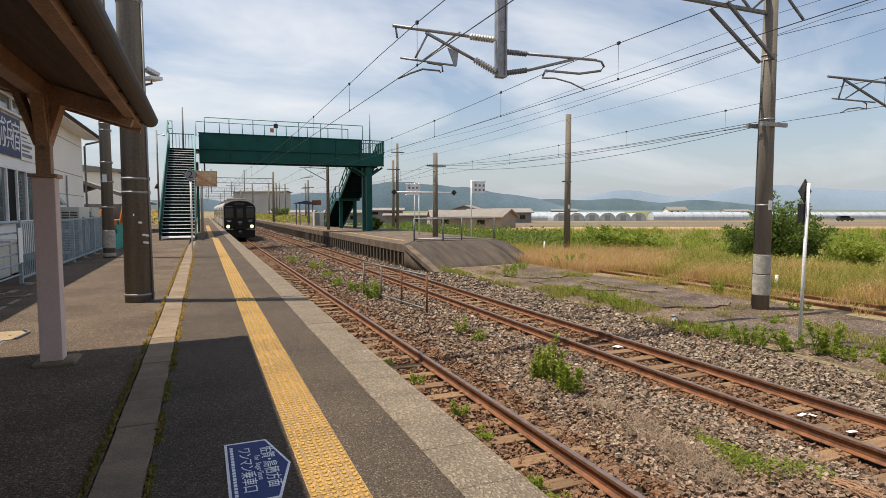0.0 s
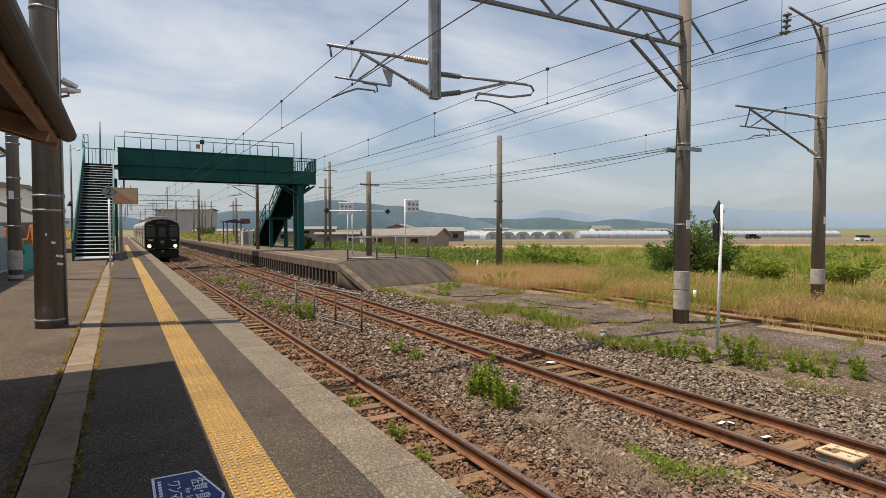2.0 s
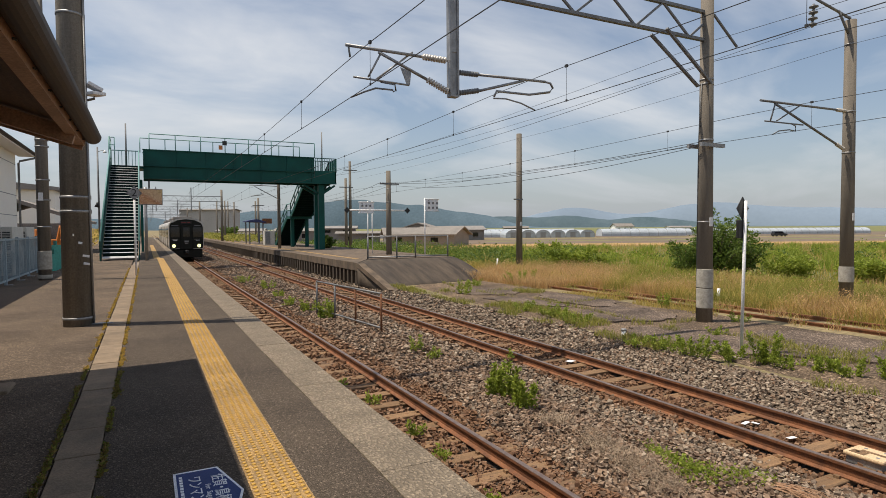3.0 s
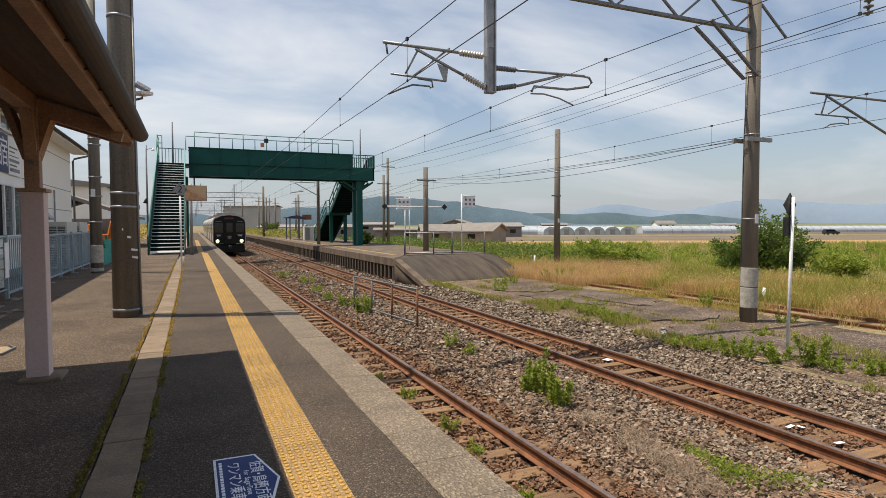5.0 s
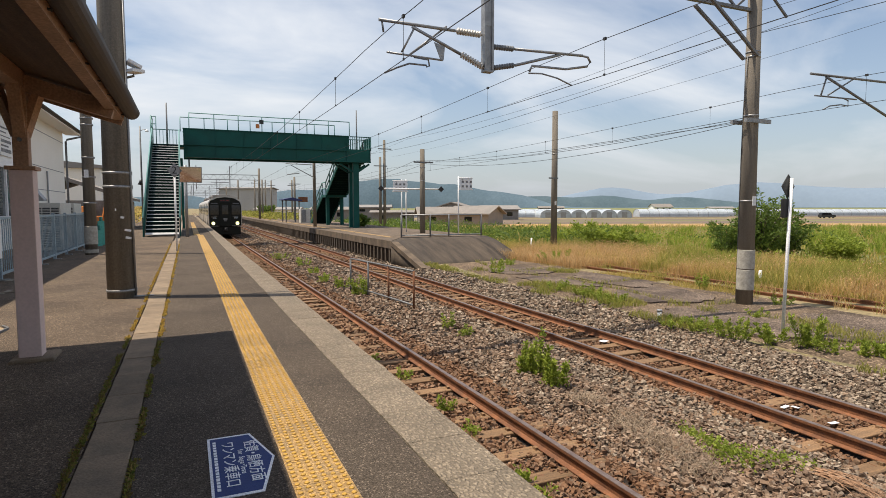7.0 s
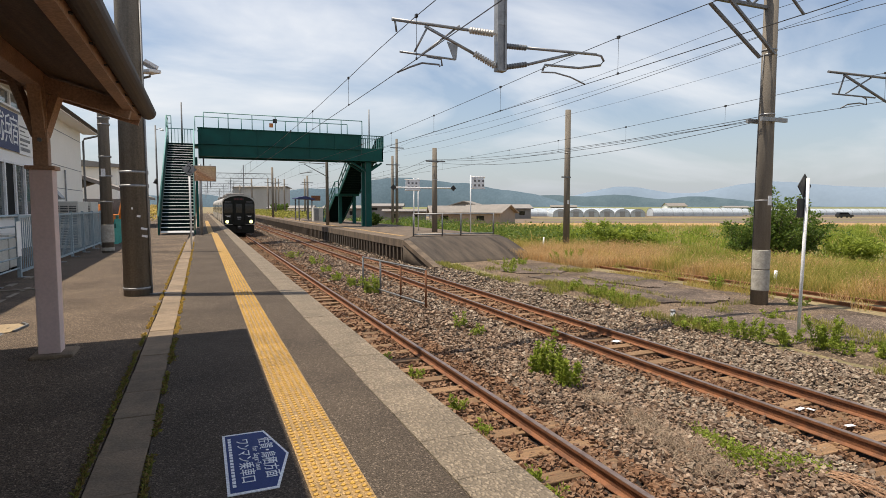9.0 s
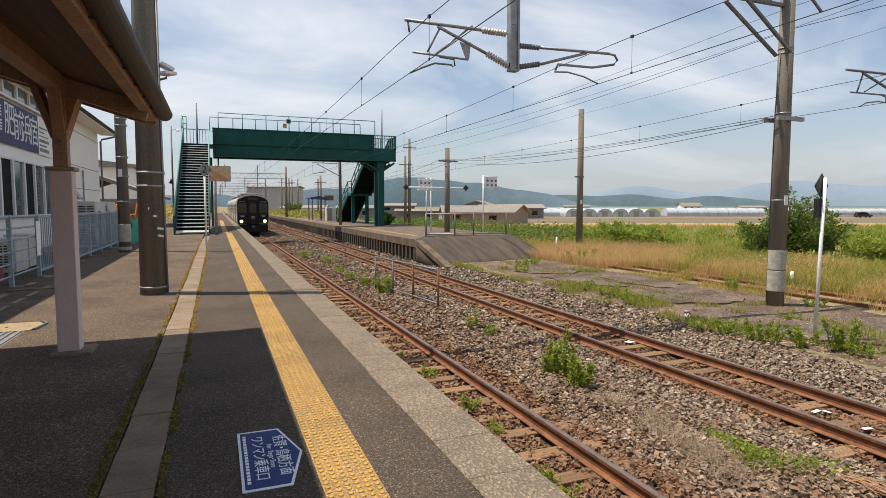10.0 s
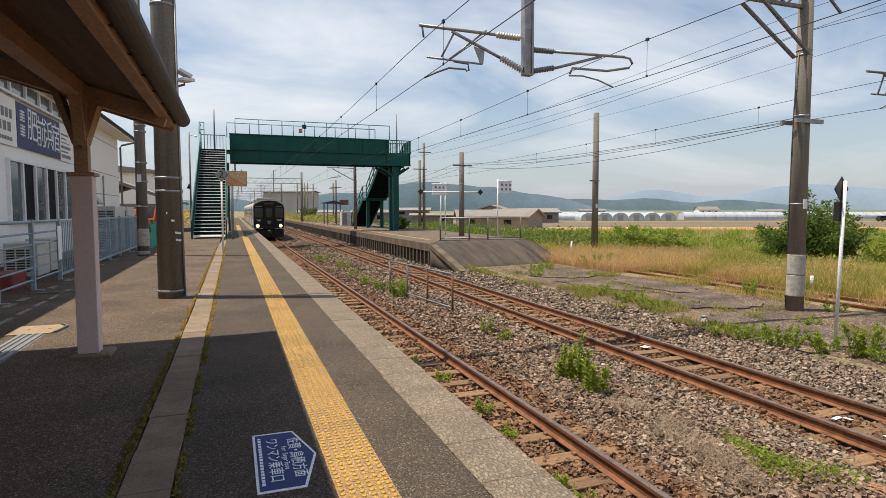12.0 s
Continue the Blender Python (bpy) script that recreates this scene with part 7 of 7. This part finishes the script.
WL = "clump of upright bright green weeds in the ballast"
for x, y, h, r, n in ((4.97, 7.80, 0.55, 0.16, 760), (5.04, 7.62, 0.88, 0.03, 170), (4.98, 7.12, 0.54, 0.13, 680), (5.0, 7.45, 0.40, 0.12, 300), (4.95, 17.4, 0.62, 0.30, 700), (4.75, 19.2, 0.40, 0.20, 300), (4.6, 21.0, 0.35, 0.22, 260), (4.7, 23.5, 0.32, 0.25, 260), (4.9, 27.0, 0.4, 0.3, 300), (5.2, 11.6, 0.42, 0.10, 160), (5.35, 10.9, 0.22, 0.15, 100), (4.4, 31, 0.45, 0.35, 300)):
    weed((x, y, -1.27), h, r, int(n * 1.25), 0.070, LEAF, WL, max(5, int(r * 40)))
WL2 = "clump of green weeds at the apron's edge"
for x, y, h, r, n in ((9.55, 8.7, 0.30, 0.26, 300), (9.75, 8.0, 0.46, 0.30, 560), (9.62, 9.4, 0.20, 0.25, 200), (10.05, 7.35, 0.42, 0.18, 420), (10.35, 6.95, 0.62, 0.20, 620), (10.45, 6.5, 0.22, 0.25, 240), (10.6, 6.1, 0.30, 0.2, 260), (10.7, 5.6, 0.36, 0.18, 320), (10.9, 5.15, 0.42, 0.15, 320), (10.3, 12.3, 0.3, 0.3, 360), (10.6, 13.6, 0.36, 0.35, 420), (10.5, 14.9, 0.34, 0.3, 380), (12.0, 21.6, 0.40, 0.30, 340), (13.0, 22.2, 0.34, 0.3, 300), (15.2, 22.2, 0.62, 0.34, 560), (16.4, 23.0, 0.60, 0.30, 480), (11.0, 19.6, 0.35, 0.25, 260), (14.2, 10.2, 0.32, 0.15, 160), (11.9, 9.2, 0.22, 0.15, 140), (14.9, 13.4, 0.5, 0.2, 320)):
    weed((x, y, -1.13), h, r, int(n * 1.5), 0.062, LEAF, WL2, max(5, int(r * 36)))
for x, y, h, r, n in ((3.11, 8.49, 0.16, 0.07, 110), (3.06, 6.85, 0.24, 0.08, 150), (3.05, 6.12, 0.12, 0.06, 80), (2.96, 4.79, 0.13, 0.05, 80), (2.92, 9.69, 0.14, 0.08, 90), (3.01, 4.52, 0.09, 0.06, 50), (1.95, 9.5, 0.18, 0.15, 120), (1.9, 13.0, 0.2, 0.2, 160), (2.0, 17.0, 0.2, 0.2, 160), (2.45, 3.0, 0.12, 0.1, 90)):
    weed((x, y, -1.28), h, r, n, 0.06, LEAF, "small green sprout beside the platform wall", 5)
# low green mat and dead stalks in the foreground ballast
s = rng.beta(2.6, 1.5, 1900)
s = s[patchy(s * 9, s * 4, 0.9, 3.0) > -0.35]
x = np.interp(s, (0, 0.4, 0.75, 1), (5.40, 5.30, 5.20, 5.90)) + rng.normal(0, 0.05 + 0.085 * s)
y = np.interp(s, (0, 0.4, 0.75, 1), (5.27, 4.66, 4.22, 3.90)) + rng.normal(0, 0.05 + 0.075 * s)
P = np.stack([x, y, bed_z(x, y) + rng.uniform(0.0, 0.10, len(x)) * rng.uniform(0.2, 1, len(x))], -1)
tagged(leaves(P, 0.045, "creeping_weeds", LEAF, 0.6), "low creeping green weeds over the ballast", "weeds", kind="stuff")
u = rng.uniform(0, 1, 2700)
x = np.interp(u, (0, 0.5, 1), (4.98, 4.85, 4.72)) + rng.normal(0, 0.13, len(u))
y = np.interp(u, (0, 0.5, 1), (5.80, 4.95, 4.10)) + rng.normal(0, 0.12, len(u))
x, y = np.concatenate([x, 5.0 + rng.normal(0, 0.13, 700), 2.55 + rng.normal(0, 0.22, 900)]), np.concatenate([y, 6.42 + rng.normal(0, 0.12, 700), 4.05 + rng.normal(0, 0.35, 900)])
tagged(blades(x, y, bed_z(x, y) + rng.uniform(0.01, 0.04, len(x)), rng.uniform(0.03, 0.09, len(x)), rng.uniform(0.003, 0.007, len(x)), rng.uniform(1.0, 3.0, len(x)), "dead_grass", GRASS_DEAD), "flattened grey dead grass stalks on the ballast", "grass", kind="stuff")
# tangle of dry creeper stems at the end of the green mat
tangle = thing("dead_creeper", (5.70, 3.45, -1.22), "tangle of dry reddish-brown creeper stems on the ballast", "weed")
for k in range(34):
    a = rng.uniform(-0.5, 0.9)
    p0 = Vector((rng.normal(0, 0.05), 0.22 + rng.normal(0, 0.05), 0.03))
    p2 = Vector((0.10 * math.sin(a) + rng.normal(0, 0.07), -0.32 + rng.normal(0, 0.09), 0.01))
    p1 = p0.lerp(p2, 0.5) + Vector((rng.normal(0, 0.06), rng.normal(0, 0.04), rng.uniform(0.02, 0.12)))
    bm = bmnew()
    tube(bm, [p0.lerp(p1, q).lerp(p1.lerp(p2, q), q) for q in (0, 0.2, 0.4, 0.6, 0.8, 1)], 0.0042, 5, 0.002)
    part("stem", bm, VINE, tangle)
# moss and grass along the kerb stones
for xk, sgn in ((-0.61, -1), (-0.315, 1)):
    n = 8500
    y = 1.5 + 24 * rng.uniform(0, 1, n) ** 1.3
    x = xk + sgn * np.abs(rng.normal(0, 0.021, n)) * (0.45 + 1.5 * np.clip(patchy(np.zeros(n), y, 3.4, 2.0 + sgn), 0, 1))
    m = patchy(np.zeros(n), y, 2.2, 5.0 + sgn) > -0.22
    x, y = keep(m, x, y)
    # beyond the shelter's shadow edge the brighter sun-coloured copy takes over
    near = y < 7.2
    for sel, mt, lab in ((near, KERB_GRASS, "green moss and grass along the kerb stones"), (~near, KERB_SUNLIT, "yellowed grass along the kerb stones")):
        tagged(leaves(np.stack([x[sel], y[sel], rng.uniform(0.0, 0.012, sel.sum())], -1)[::2], 0.027, "kerb_moss", mt, 0.4), lab.replace("moss and grass", "moss leaves").replace("grass", "moss"), "moss", kind="stuff")
        tagged(blades(x[sel], y[sel], np.zeros(sel.sum()), rng.uniform(0.006, 0.032, sel.sum()), rng.uniform(0.004, 0.009, sel.sum()), rng.uniform(0.3, 1.4, sel.sum()), "kerb_grass", mt), lab, "grass", kind="stuff")

# ---- loose ballast stones ----
CUBE = np.array([(a, b, c) for c in (-1, 1) for b in (-1, 1) for a in (-1, 1)], float) * 0.72
CUBEF = np.array([(0, 2, 1), (1, 2, 3), (4, 5, 6), (5, 7, 6), (0, 1, 4), (1, 5, 4), (2, 6, 3), (3, 6, 7), (0, 4, 2), (2, 4, 6), (1, 3, 5), (3, 7, 5)])


def stones(x, y, r, name, material, label):
    n = len(x)
    shape = CUBE[None] * rng.uniform(0.45, 1.3, (n, 8, 1)) * rng.uniform(0.65, 1.3, (n, 1, 3)) * r[:, None, None]
    tip = rng.uniform(-0.9, 0.9, n)[:, None]
    shape = np.stack([shape[:, :, 0], shape[:, :, 1] * np.cos(tip) - shape[:, :, 2] * np.sin(tip), shape[:, :, 1] * np.sin(tip) + shape[:, :, 2] * np.cos(tip)], -1)
    a = rng.uniform(0, 2 * np.pi, n)
    c, s = np.cos(a)[:, None], np.sin(a)[:, None]
    P = np.empty_like(shape)
    P[:, :, 0] = shape[:, :, 0] * c - shape[:, :, 1] * s + x[:, None]
    P[:, :, 1] = shape[:, :, 0] * s + shape[:, :, 1] * c + y[:, None]
    P[:, :, 2] = shape[:, :, 2] * 0.8 + (bed_z(x, y) + np.minimum(r, 0.04) * rng.uniform(-0.45, 1.35, n) - np.maximum(r - 0.04, 0) * 0.6)[:, None]
    F = (np.arange(n) * 8)[:, None, None] + CUBEF[None]
    tagged(new(name, fast_mesh(name, P.reshape(-1, 3), F.reshape(-1, 3), material)), label, "ballast", kind="stuff")


SX, SYY, SR = [], [], []
for y0, y1, dens, rr in ((-8, 0.8, 190, 0.042), (0.8, 6.5, 1350, 0.0240), (6.5, 11, 830, 0.0275), (11, 18, 320, 0.038), (18, 34, 110, 0.046), (34, 70, 45, 0.058), (70, 170, 9, 0.09)):
    n = int(dens * (y1 - y0) * 8.1)
    x, y = scatter(n, 1.62, 9.75, y0, y1)
    SX.append(x), SYY.append(y), SR.append(rr * rng.uniform(0.5, 1.5, n))
x, y, r = np.concatenate(SX), np.concatenate(SYY), np.concatenate(SR)
# keep clear of rails
clear = np.ones(len(x), bool)
for c in (T1, T2):
    for s in (-1, 1):
        clear &= np.abs(x - (c + s * HALF)) > np.maximum(0.085, 0.9 * r + 0.035)
x, y, r = keep(clear, x, y, r)
rust = (np.abs(x - T1) < 1.15) | (np.abs(x - T2) < 0.85)
# sleepers stay bare on top
on_sl = (np.abs(((y + 1.2 + 0.3) % 0.60) - 0.30) < 0.13) & (((x - T1 > -1.06) & (x - T1 < 0.62)) | (np.abs(x - T2) < 0.56)) & (rng.uniform(0, 1, len(x)) < 0.74)
x, y, r, rust = keep(~on_sl, x, y, r, rust)
grey = ~rust & (((x > 8.2) & (rng.uniform(0, 1, len(x)) < 0.7)) | ((x > 5.7) & (x < 6.4) & (rng.uniform(0, 1, len(x)) < 0.5)) | (rng.uniform(0, 1, len(x)) < 0.12))
for sel, mt, lab in ((rust, STONES_RED, "rust-stained ballast stones between the rails"), (grey, STONES_GREY, "pale grey ballast stones"), (~rust & ~grey, STONES, "brown ballast stones")):
    stones(x[sel], y[sel], r[sel], "ballast_stones", mt, lab)

# ---- pieces of the platform ----
bm = bmnew()
box(bm, 1.205, 1.605, 0.002, 0.538, -0.16, 0.004, 0.004)
cm = mesh_of("coping_slab", bm, COPING)
for k in range(-8, 190):
    shared("coping_slab", cm, plat2, (rng.uniform(-0.004, 0.004), k * 0.54 + 0.05, rng.uniform(-0.002, 0.002)))
bm = bmnew()
box(bm, -0.588, -0.332, 0.002, 0.598, -0.12, 0.006, 0.005)
km = mesh_of("kerb_stone", bm, KERB)
for k in range(-6, 46):
    shared("kerb_stone", km, plat, pose(rng.uniform(-0.004, 0.004), 0.25 + k * 0.60, rng.uniform(-0.004, 0.004), 0, 0, rng.uniform(-0.25, 0.25)))


def tile(dots):
    bm = bmnew()
    box(bm, 0.4715, 0.7685, 0.0015, 0.2985, -0.02, 0.005)
    if dots:
        for i in range(6):
            for j in range(6):
                cx_, cy_ = 0.495 + i * 0.05, 0.025 + j * 0.05
                lathe(bm, (cx_, cy_, 0.0045), (cx_, cy_, 0.011), [(0, 0.0165), (1, 0.010)], 7)
    else:
        for i in range(5):
            cx_ = 0.50 + i * 0.06
            box(bm, cx_ - 0.011, cx_ + 0.011, 0.01, 0.29, 0.0045, 0.010)
    me = mesh_of("tactile_tile", bm, YELLOW)
    me.materials.append(YELLOW_DOT)
    for f_ in me.polygons:
        f_.material_index = 1 if f_.center.z > 0.0055 else 0
    return me


td, tl = tile(True), tile(False)
for k in range(-24, 210):
    shared("tactile_tile", td if k < 70 else tl, plat2, (-0.0 if k < 112 else -0.16, k * 0.30, rng.uniform(-0.001, 0.0015)))
